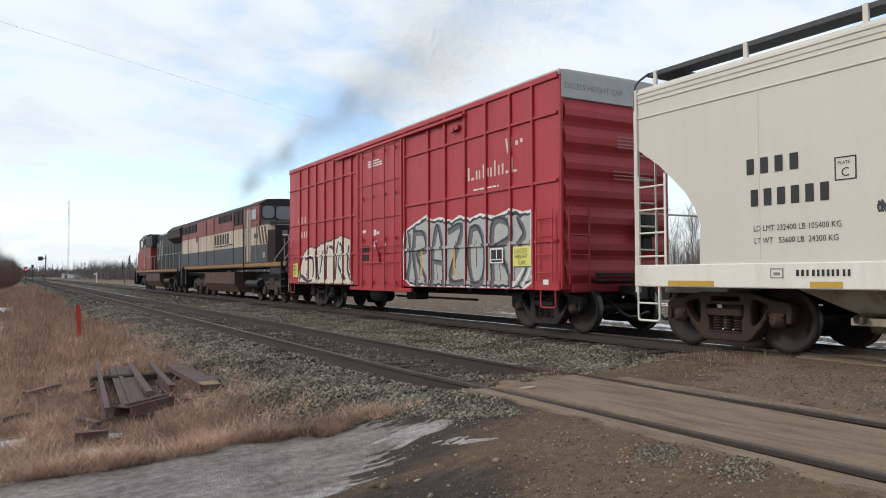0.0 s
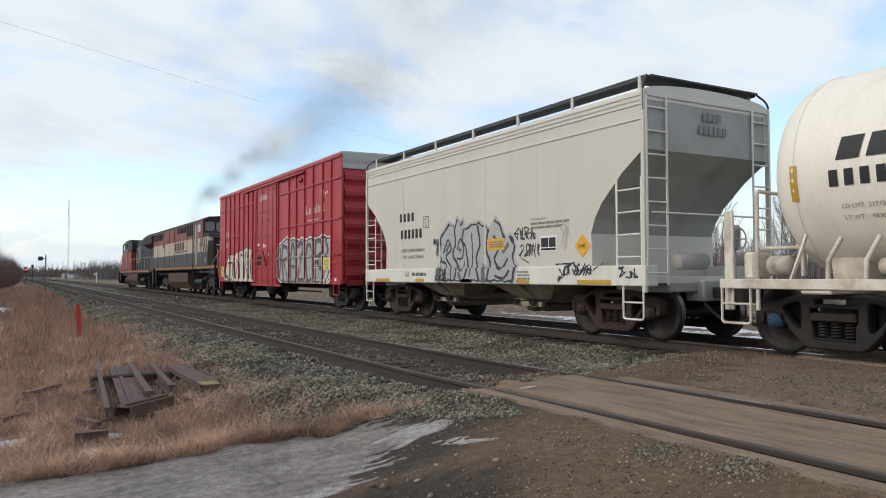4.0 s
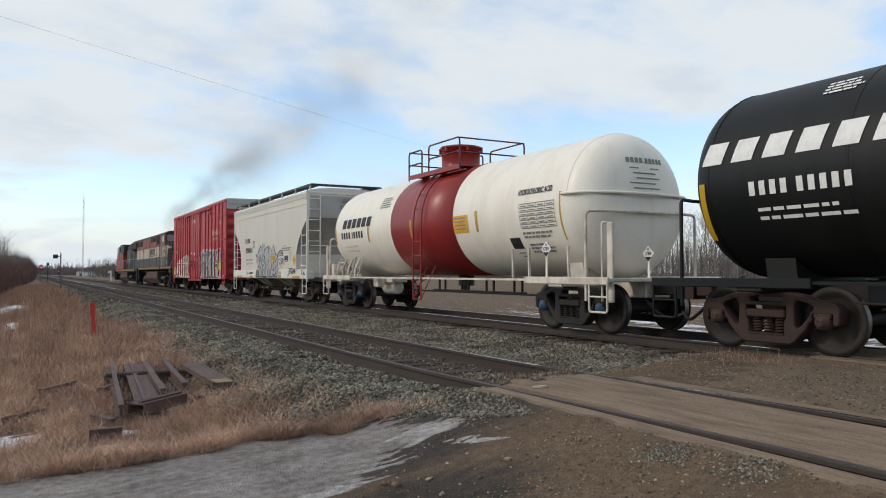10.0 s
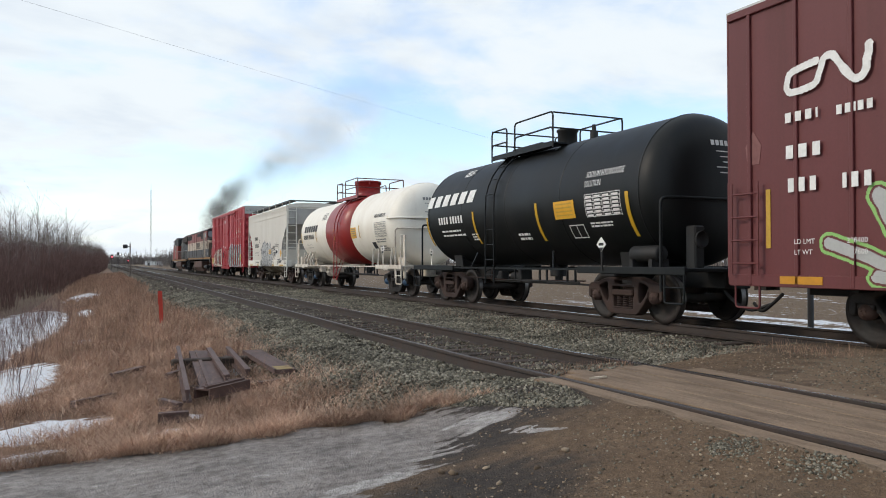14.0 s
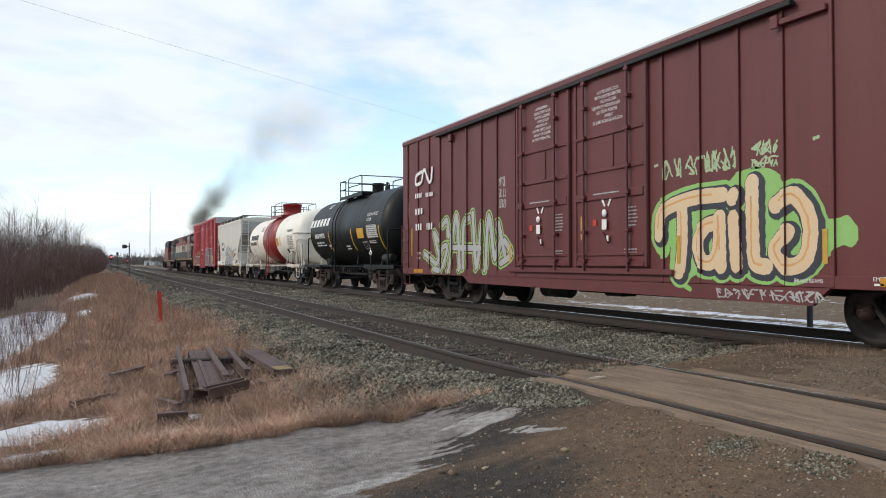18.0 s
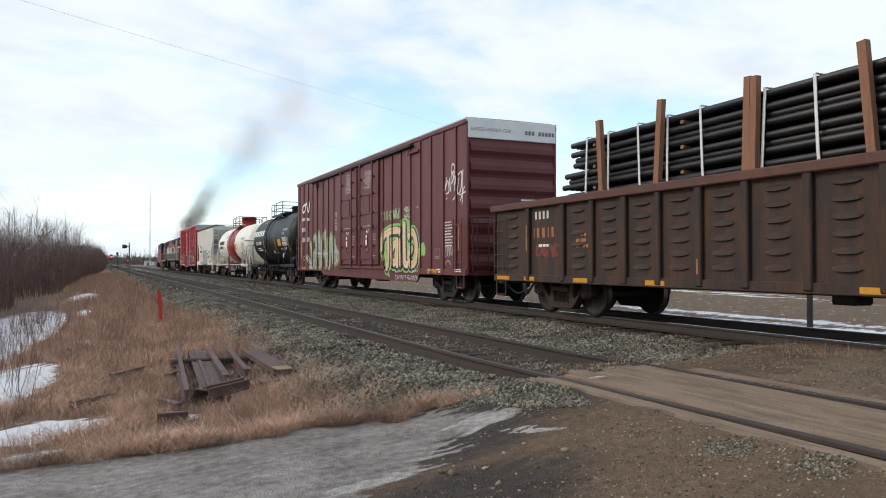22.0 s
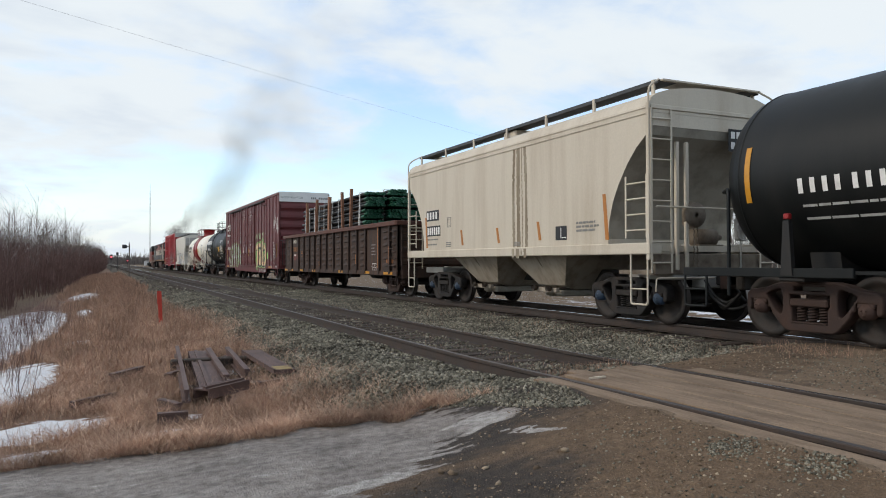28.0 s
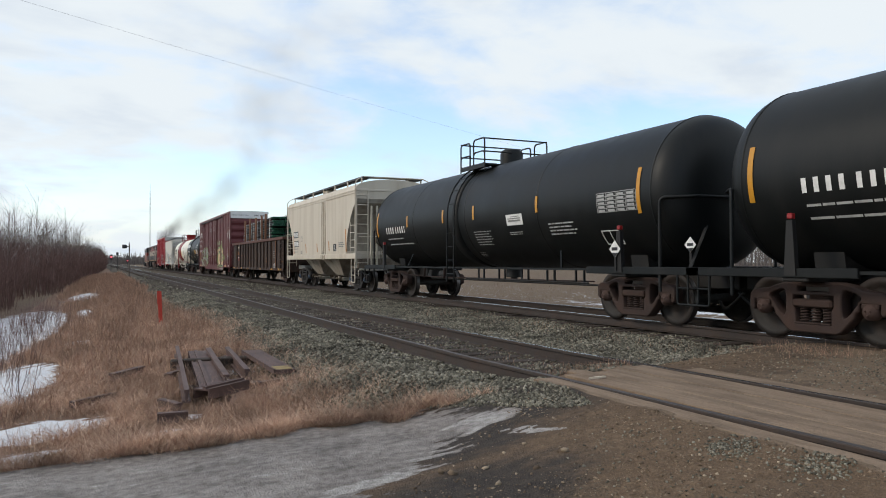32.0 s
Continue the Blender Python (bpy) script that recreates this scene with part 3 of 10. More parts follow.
    road = mix(mid, ramp(grit, 0.3, (0.073, 0.047, 0.029), 0.7, (0.176, 0.115, 0.071)), ramp(fine, 0.3, (0.096, 0.063, 0.039), 0.72, (0.241, 0.163, 0.102)))
    road = mix(ramp(big, 0.42, (0, 0, 0), 0.58, (0.8, 0.8, 0.8)), road, ramp(mid, 0.35, (0.050, 0.036, 0.026), 0.7, (0.120, 0.084, 0.057)))
    road = mix(chip_on, road, chip_col)
    wet = ramp(fine, 0.3, (0.035, 0.029, 0.025), 0.7, (0.069, 0.055, 0.045))
    stone = ramp(vor.outputs["Distance"], 0.1, (0.127, 0.105, 0.075), 0.6, (0.061, 0.048, 0.034))
    ice = mix(ramp(mid, 0.35, (0, 0, 0), 0.65, (1, 1, 1)), ramp(icy, 0.42, (0.100, 0.083, 0.072), 0.62, (0.258, 0.226, 0.202)), ramp(icy, 0.42, (0.170, 0.146, 0.130), 0.62, (0.345, 0.306, 0.275)))
    ice2 = ramp(fine, 0.35, (0.238, 0.215, 0.195), 0.65, (0.454, 0.420, 0.390))
    dust = mix(ramp(fine, 0.35, (0, 0, 0), 0.65, (1, 1, 1)), ramp(mid, 0.3, (0.131, 0.092, 0.062), 0.7, (0.210, 0.150, 0.101)), ramp(grit, 0.3, (0.158, 0.110, 0.073), 0.7, (0.252, 0.180, 0.121)))
    stubble = mix(mid, ramp(fine, 0.3, (0.105, 0.073, 0.046), 0.7, (0.225, 0.158, 0.100)), ramp(grit, 0.3, (0.082, 0.057, 0.037), 0.7, (0.182, 0.125, 0.080)))
    snow = ramp(mid, 0.3, (0.62, 0.64, 0.68), 0.7, (0.80, 0.81, 0.83))
    c = soil
    c = mix(weight("w_straw", mid), c, straw)
    c = mix(weight("w_stubble", mid, 0.5), c, stubble)
    c = mix(weight("w_stone", fine), c, stone)
    c = mix(weight("w_road", fine, 0.5), c, road)
    c = mix(weight("w_wet_shade", wisp, 0.9, 0.30, 0.72), c, wet)
    c = mix(weight("w_dust", mid, 0.7, 0.40, 0.60), c, dust)
    wi = weight("w_ice", wisp, 1.7, 0.47, 0.54)
    c = mix(wi, c, ice)
    ws2 = weight("w_crust", wisp, 1.5, 0.48, 0.53)
    c = mix(ws2, c, ice2)
    wsn = weight("w_snow", wisp, 1.3, 0.46, 0.54)
    c = mix(wsn, c, snow)
    L(c, b.inputs["Base Color"])
    ro = N("ShaderNodeMapRange"); ro.inputs["To Min"].default_value = 0.92; ro.inputs["To Max"].default_value = 0.55
    L(wi, ro.inputs[0]); L(ro.outputs[0], b.inputs["Roughness"])
    b.inputs["Specular IOR Level"].default_value = 0.25
    bp = N("ShaderNodeBump"); bp.inputs["Strength"].default_value = 0.8; bp.inputs["Distance"].default_value = 0.03
    hh = N("ShaderNodeMath"); hh.operation = "ADD"
    L(fine, hh.inputs[0]); L(grit, hh.inputs[1])
    h2 = N("ShaderNodeMath"); h2.operation = "MULTIPLY_ADD"; h2.inputs[1].default_value = 0.7
    L(chip_on, h2.inputs[0]); L(hh.outputs[0], h2.inputs[2]); L(h2.outputs[0], bp.inputs["Height"]); L(bp.outputs[0], b.inputs["Normal"])
    return m


ground_mat = ground_material()
# ---- the setting: ground, tracks, crossing ----
NEAR1, NEAR2 = 4.362, 5.867          # rails of the empty track
FAR1, FAR2, FAR_Z = 9.776, 11.281, 0.036  # rails of the train's track
TRACK_X = (FAR1 + FAR2) / 2
NEAR_X = (NEAR1 + NEAR2) / 2


def sm(a, b, x):
    t = np.clip((x - a) / (b - a), 0, 1)
    return t * t * (3 - 2 * t)


def road_edge(x):
    """The y at which the road's north edge runs, over x."""
    return np.interp(x, [-8, -.7, -.3, .1, .55, 1.0, 1.5, 1.8, 2.05, 2.5, 3.1, 3.7, 4.8, 6.5, 9, 13, 40], [5.8, 6.73, 6.8, 6.75, 6.6, 6.64, 6.80, 6.82, 6.70, 6.62, 6.62, 6.68, 6.6, 7.3, 8.0, 7.5, 7.5]) + 0.04 * np.sin(x * 2.3 + 1) * np.sin(x * 9.7)


def relief(x, y):
    """Height of the ground at x, y (arrays)."""
    x, y = np.asarray(x, float), np.asarray(y, float)
    # open line: ditch and verge, ballast shoulder, beds, and the field beyond
    z = np.interp(x, [-400, -60, -9, -4.5, -2.2, -0.5, 0.6, 1.9, 3.3, 3.7, 6.6, 7.3, 8.3, 9.0, 12.1, 13.4, 16, 60, 400],
                  [-0.9, -0.9, -1.0, -1.05, -0.95, -0.72, -0.62, -0.60, -0.24, -0.215, -0.215, -0.27, -0.24, -0.19, -0.19, -0.55, -0.75, -0.8, -0.8])
    zr = np.interp(x, [-400, -30, -6, 0, 2.5, 3.6, 4.0, 6.2, 7.0, 9.0, 9.5, 11.6, 13, 16, 400], [-0.9, -0.85, -0.55, -0.42, -0.30, -0.10, -0.030, -0.035, -0.03, -0.01, -0.01, -0.01, -0.10, -0.35, -0.8])
    z = z + (0.05 * sm(8.6, 7.2, y) - 0.022 * sm(7.4, 9.0, y)) * sm(4.43, 4.52, x) * sm(5.80, 5.71, x)
    w = sm(np.interp(x, [3.0, 3.6], [1.0, .70]), np.interp(x, [3.0, 3.6], [-.15, -.40]), y - road_edge(x)) * sm(-13.5, -12.5, y)
    n = 0.035 * np.sin(x * 1.7 + 0.6 * y) * np.sin(0.9 * y - x) + 0.02 * np.sin(3.1 * x) * np.cos(2.7 * y)
    # trodden dirt laps over the rims and ends of the planks
    z = z - 0.018 * sm(3.6, 3.9, x) * sm(4.5, 4.4, x) + 0.075 * sm(3.4, 3.95, x) * sm(4.37, 4.31, x) * sm(8.9, 6.9, y)
    rim = np.exp(-((x - 4.07) / 0.10) ** 2) * sm(7.1, 6.2, y) * sm(-13.0, -12.0, y)
    zr = zr + rim * (0.026 + 0.012 * np.sin(3.3 * y + 0.7) * np.sin(1.27 * y) + 0.007 * np.sin(11.0 * y))
    bed = sm(4.42, 4.55, x) * sm(5.81, 5.68, x)
    z = z + (0.150 + 0.015 * np.sin(5 * x)) * bed * sm(7.9, 6.5, y + 0.5 * (5.1 - x))
    return z * (1 - w) + zr * w + n * (0.35 + 0.65 * (1 - w)) * np.clip(np.abs(x - 7.5) / 5, 0.15, 1)


def blob(x, y, cx, cy, rx, ry, turn=0.0):
    """1 in the middle of an oval patch, 0.5 at its rim."""
    a = math.radians(turn)
    u, v = (x - cx) * math.cos(a) + (y - cy) * math.sin(a), -(x - cx) * math.sin(a) + (y - cy) * math.cos(a)
    return np.clip(1 - 0.5 * np.sqrt((u / rx) ** 2 + (v / ry) ** 2), 0, 1)


SNOW = [(-2.3, 27, 1.3, 9), (-1.25, 14.2, 0.62, 2.4), (-0.42, 19.2, 0.34, 0.5), (-0.66, 9.65, 0.78, 0.44), (-0.72, 8.40, 0.46, 0.32), (-0.75, 46, 0.85, 5), (-0.5, 31, 0.30, 2.4), (0.62, 8.5, 0.24, 0.10), (1.84, 8.15, 0.16, 0.07), (0.95, 9.0, 0.16, 0.16), (1.55, 12.9, .11, .7), (1.98, 12.6, .10, .5), (2.28, 12.2, .09, .4)]
SNOW += [(17.0 + 2.1 * k, 6 + (k * 7.3) % 34, 0.22 + 0.05 * (k % 3), 5 + 3 * (k % 4)) for k in range(14)]


def covers(x, y):
    """Cover weights by name."""
    on_road = sm(0.30, -0.12, y - road_edge(x)) * sm(-13.5, -12.5, y)
    straw = np.where((x < 2.9) & (x > -2.9), 0.85, 0.0) + np.where(x > 13.5, 0.62 + 0.12 * sm(15, 19, x), 0.0)
    straw = np.maximum(straw, np.where(x <= -2.9, 0.30, 0))
    stone = sm(1.7, 2.5, x) * sm(13.4, 12.7, x) * 0.95
    snow = 0.40 * np.exp(-((x - 15.2) / 1.6) ** 2)
    snow = np.maximum(snow, 0.33 * sm(17, 20, x) * sm(44, 28, x))
    for b in SNOW:
        snow = np.maximum(snow, blob(x, y, *b) * 1.0)
    # a sheet of old ice on the road, brightest along its broken rim
    inner = np.interp(y, [3.0, 4.5, 4.88, 5.18, 5.4, 5.55, 5.7, 6.0, 6.4, 7.0], [1.1, 1.72, 1.95, 2.35, 2.62, 2.95, 3.2, 3.15, 2.95, 2.7]) - x
    ice = np.clip(0.5 + 0.6 * inner, 0, 1)
    crust = 0.50 * np.exp(-((inner - 0.12) / 0.38) ** 2) * sm(4.2, 4.6, y) * sm(6.3, 5.9, y)
    crust = np.maximum.reduce([crust, blob(x, y, 3.18, 5.12, 0.20, 0.045, -35) * 1.0, blob(x, y, 3.1, 5.30, 0.17, 0.04, -20) * 1.0, blob(x, y, 1.55, 4.85, 0.30, 0.10, 20) * 0.8, blob(x, y, 2.9, 5.85, 0.30, 0.10, 0) * 0.8, 0.33 * sm(0.3, 1.5, inner)])
    wet = np.maximum.reduce([blob(x, y, 3.5, 6.0, 1.0, 0.75, -10), blob(x, y, 2.7, 5.4, 0.9, 0.5, 20), blob(x, y, 2.2, 4.3, 0.9, 0.6, 0)]) * 0.95
    wet = np.maximum(wet, blob(x, y, 18, 4, 4, 6) * 0.9)
    # strip beyond the far rail: wet ground with the ballast's shadow painted in
    return {"w_straw": straw * (1 - on_road), "w_stubble": 0.9 * sm(13.2, 14.0, x) * (1 - on_road), "w_stone": stone * (1 - on_road) * (1 - sm(8.8, 7.6, y) * sm(4.43, 4.52, x) * sm(5.80, 5.71, x)), "w_dust": np.exp(-((x - 4.14) / 0.13) ** 4) * sm(7.4, 6.6, y) * sm(-13, -12, y) * 0.8 + 0.62 * sm(7.7, 7.0, y) * sm(4.43, 4.52, x) * sm(5.80, 5.71, x) + 0.60 * sm(6.0, 6.3, x) * sm(9.75, 9.4, x) * sm(8.4, 6.6, y + 0.5 * (9.4 - x)) * sm(-13, -12, y),
            "w_road": np.maximum(np.maximum(on_road, 0.8 * sm(9.2, 7.8, y) * sm(4.43, 4.52, x) * sm(5.80, 5.71, x)), sm(6.0, 6.6, x) * sm(9.6, 9.2, x) * sm(8.8, 7.2, y) * sm(-13, -12, y)), "w_snow": snow * (1 - on_road),
            "w_ice": ice * on_road, "w_crust": crust * on_road, "w_wet_shade": np.maximum.reduce([wet * on_road, 0.62 * sm(11.6, 12.4, x) * sm(15.5, 14.2, x), 0.62 * sm(4.43, 4.52, x) * sm(5.80, 5.71, x) * sm(6.7, 7.3, y)])}


def build_ground():
    xs = np.unique(np.concatenate([-np.geomspace(20, 2500, 24), np.arange(-20, -4, 0.8), np.arange(-4, 0.8, 0.11), np.arange(0.8, 6.6, 0.055), np.arange(6.6, 8, 0.1), np.arange(8, 17, 0.2), np.arange(17, 40, 1.0), np.geomspace(40, 2500, 26)]))
    ys = np.unique(np.concatenate([-np.geomspace(20, 2500, 20), np.arange(-20, 0, 1.0), np.arange(0, 2.2, 0.11), np.arange(2.2, 8.4, 0.055), np.arange(8.4, 14, 0.11), np.arange(14, 40, 0.4), np.arange(40, 120, 2.0), np.geomspace(120, 3500, 26)]))
    X, Y = np.meshgrid(xs, ys, indexing="ij")
    Z = relief(X, Y)
    a, b = X.shape
    idx = np.arange(a * b).reshape(a, b)
    quads = np.stack([idx[:-1, :-1], idx[1:, :-1], idx[1:, 1:], idx[:-1, 1:]], -1).reshape(-1, 4)
    me = bpy.data.meshes.new("ground")
    me.vertices.add(a * b)
    me.vertices.foreach_set("co", np.stack([X, Y, Z], -1).ravel())
    me.loops.add(quads.size)
    me.polygons.add(len(quads))
    me.polygons.foreach_set("loop_start", np.arange(0, quads.size, 4))
    me.loops.foreach_set("vertex_index", quads.ravel())
    me.polygons.foreach_set("use_smooth", np.ones(len(quads), bool))
    me.update(calc_edges=True)
    for k, w in covers(X, Y).items():
        at = me.attributes.new(k, "FLOAT", "POINT")
        at.data.foreach_set("value", np.clip(w, 0, 1).ravel().astype(np.float32))
    me.materials.append(ground_mat)
    return tagged(new("ground", me), "winter ground of dirt road, straw verge, ballast and snow", "ground", kind="structure")


build_ground()


def rail_profile(x):
    """Outline of a rail, head up, in (x, z)."""
    return [(x - .072, -.172), (x + .072, -.172), (x + .072, -.160), (x + .014, -.142), (x + .009, -.045), (x + .036, -.034), (x + .036, -.006), (x + .030, 0), (x - .030, 0), (x - .036, -.006), (x - .036, -.034), (x - .009, -.045), (x - .014, -.142), (x - .072, -.160)]


def track_dip(y):
    """The empty track lies a little lower north of the crossing."""
    return np.interp(y, [-50, 3.2, 5.5, 8.5, 12, 28, 90], [.018, .018, -.008, -.042, -.045, -.03, 0])


def swept_rail(prof, dips):
    ys = [-120, -50, 2.5, 3.2, 4, 4.8, 5.5, 6.2, 7, 7.8, 8.5, 10, 12, 16, 28, 50, 90, 400, 1500] if dips else [-120, 1500]
    g, n = Geo(), len(prof)
    vs = [(x, y, z + (float(track_dip(y)) if dips else 0)) for y in ys for x, z in prof]
    g.add(vs, [(i * n + k, i * n + (k + 1) % n, (i + 1) * n + (k + 1) % n, (i + 1) * n + k) for i in range(len(ys) - 1) for k in range(n)])
    g.add(vs[:n], [tuple(range(n))])
    g.add(vs[-n:], [tuple(range(n))])
    return g


def track(x1, x2, z, label, dips):
    top = new("railway_track", None)
    top.location = (0, 0, z)
    tagged(top, label, "railway track", kind="structure")
    for x in (x1, x2):
        r = part("rail", swept_rail(rail_profile(x), dips), rail_side, top, "rusty steel rail with a polished head")
        part("rail_head", swept_rail([(x - .027, -.002), (x + .027, -.002), (x + .027, .0025), (x - .027, .0025)], dips), rail_dull if x == NEAR1 else rail_head, r, "bright worn running surface")
    return top


near_track = track(NEAR1, NEAR2, 0.0, "empty main railway track with rusty rails on timber ties", True)
far_track = track(FAR1, FAR2, FAR_Z, "railway track under the train, rails on timber ties", False)


def ties(parent, xc, z, skip):
    rnd = random.Random(5)
    shapes = []
    for k in range(5):
        g = Geo()
        a, b = 1.28 + rnd.uniform(-.05, .05), 1.28 + rnd.uniform(-.05, .05)
        g.box(-a, b, -.115, .115, -.20, 0, .015)
        me = g.mesh("tie")
        me.materials.append(tie_wood)
        shapes.append(me)
    y, n = -20.0, 0
    while n < 300 and y < 125:
        if not skip(y):
            o = part("tie", shapes[rnd.randrange(5)], tie_wood, parent)
            o.location = (xc + rnd.uniform(-.03, .03), y, (-.174 if xc < 7 else -.190) + rnd.uniform(-.012, .004) + (float(track_dip(y)) if xc < 7 else 0))
            o.rotation_euler = (0, 0, rnd.uniform(-.02, .02))
            n += 1
        y += 0.53
    g = Geo()
    while y < 420:
        g.box(xc - 1.28, xc + 1.28, y - .115, y + .115, -.36, -.165)
        y += 0.53
    tagged(part("far_ties", g, tie_wood, parent), kind="stuff")


def crossing():
    """Timber planks of the level crossing, on both tracks."""
    rnd = random.Random(9)
    for xa, z, n_out in ((NEAR1, 0.0, 2), (FAR1, FAR_Z, 1)):
        top = new("level_crossing", None)
        tagged(top, "worn timber plank level crossing between the rails", "level crossing", kind="structure")
        g = xa + 1.505
        cols = [(xa + .13 + i * .2085, xa + .13 + (i + 1) * .2085 - .002) for i in range(6)]
        cols += [(xa - .075 - .24, xa - .075)] + [(g + .075, g + .075 + .24)]
        for i, (a, b) in enumerate(cols):
            for y0, y1 in ((-12.0, -6.05), (-6.0, -0.05), (0.0, 6.9 if 0 <= i < 6 else 6.45)):
                yy = y1 + (rnd.uniform(-.12, .18) + (0.35 * (xa + 1.5 - a) * -0.4 if i < 6 else 0) if y1 > 1 else 0)
                o = part("plank", Geo().box(a, b, y0, yy, z - .17, z - .012 + rnd.uniform(-.004, .003), .004), plank_wood, top)
    return


crossing()
ties(near_track, NEAR_X, 0.0, lambda y: -12.3 < y < 6.6)
ties(far_track, TRACK_X, FAR_Z, lambda y: -12.3 < y < 6.6)
# ---- the train: shared pieces ----
# metres run by the train since the start, at seconds
RUN_T = [0, 1, 2, 3, 4.5, 5.5, 6.5, 7.5, 8.5, 9.5, 10.5, 11.5, 12.5, 13.5, 14.5, 16.5, 18, 19, 20, 21, 22, 23, 24, 25, 26.5, 28, 29, 30, 31, 32]
RUN_S = [0, 2.56, 5.26, 8.06, 12.24, 15.02, 17.93, 20.86, 23.80, 26.76, 29.80, 32.97, 36.17, 39.36, 42.67, 49.58, 54.76, 58.18, 61.68, 65.27, 68.92, 72.63, 76.45, 80.29, 86.08, 92.07, 96.17, 100.36, 104.62, 108.87]


def run(t):
    """Metres run at t seconds: a smooth curve through the table."""
    i = min(max(int(np.searchsorted(RUN_T, t, "right")) - 1, 0), len(RUN_T) - 2)

    def slope(k):
        a, b = max(k - 1, 0), min(k + 1, len(RUN_T) - 1)
        return (RUN_S[b] - RUN_S[a]) / (RUN_T[b] - RUN_T[a])

    h = RUN_T[i + 1] - RUN_T[i]
    u = (t - RUN_T[i]) / h
    m0, m1 = slope(i) * h, slope(i + 1) * h
    return (2 * u**3 - 3 * u**2 + 1) * RUN_S[i] + (u**3 - 2 * u**2 + u) * m0 + (-2 * u**3 + 3 * u**2) * RUN_S[i + 1] + (u**3 - u**2) * m1


CARS, WHEELSETS = [], []
WHEEL_R = 0.46


def car(name, y, label, category):
    """A railcar's base: an Empty on the rails with its middle at y."""
    ob = new(name, None)
    ob.location = (TRACK_X, y, FAR_Z)
    tagged(ob, label, category, "cars of the train" if category != "locomotive" else "locomotives of the train")
    CARS.append((ob, y))
    return ob


_shared = {}


def wheelset_mesh(mat):
    key = ("wheelset", mat.name)
    if key not in _shared:
        g = Geo()
        R = WHEEL_R
        for s in (-1, 1):
            prof = [(-.070, .10), (-.085, .16), (-.03, .22), (-.025, .34), (-.065, .38), (-.066, R - .008), (-.060, R), (.055, R + .008), (.062, R + .022), (.085, R + .022), (.088, .39), (.045, .36), (.03, .22), (.085, .14), (.085, .10)]
            g.lathe([(s * (.752 + a), r) for a, r in prof], "x", (0, 0, 0), 32)
            g.lathe([(s * .66, .10), (s * .66, .0)], "x", (0, 0, 0), 16)
        g.tube([(-.70, 0, 0), (.70, 0, 0)], .085, 14)
        # lifting holes and balance marks that turn with the plate
        for s in (-1, 1):
            for k in range(3):
                a = k * 2.094
                g.lathe([(s * .682, .0), (s * .682, .03), (s * .70, .035)], "x", (0, .26 * math.cos(a), .26 * math.sin(a)), 8)
        me = g.mesh("wheelset")
        me.materials.append(mat)
        g2 = Geo()
        for s in (-1, 1):
            g2.lathe([(s * (.752 - .058), WHEEL_R + .0022), (s * (.752 + .05), WHEEL_R + .0095)], "x", (0, 0, 0), 40)
        me2 = g2.mesh("tread")
        me2.materials.append(wheel_tread)
        _shared[key] = (me, me2)
    return _shared[key]


def cast_plate(rim, holes, w, bevel):
    """A flat casting with rounded edges, standing in the (y, z) plane, w thick to each side of x = 0."""
    cu = bpy.data.curves.new("casting", "CURVE")
    cu.dimensions, cu.fill_mode = "2D", "BOTH"
    cu.extrude, cu.bevel_depth, cu.bevel_resolution, cu.offset = w - bevel, bevel, 1, -bevel
    for loop in [rim] + holes:
        sp = cu.splines.new("POLY")
        sp.points.add(len(loop) - 1)
        sp.points.foreach_set("co", np.array([(a, b, 0, 1) for a, b in loop], np.float32).ravel())
        sp.use_cyclic_u = True
    tmp = bpy.data.objects.new("casting", cu)
    me = bpy.data.meshes.new_from_object(tmp)
    bpy.data.objects.remove(tmp)
    bpy.data.curves.remove(cu)
    co = np.empty(len(me.vertices) * 3)
    me.vertices.foreach_get("co", co)
    co = co.reshape(-1, 3)
    me.vertices.foreach_set("co", np.c_[co[:, 2], co[:, 0], co[:, 1]].ravel())
    me.materials.clear()
    me.update()
    return me


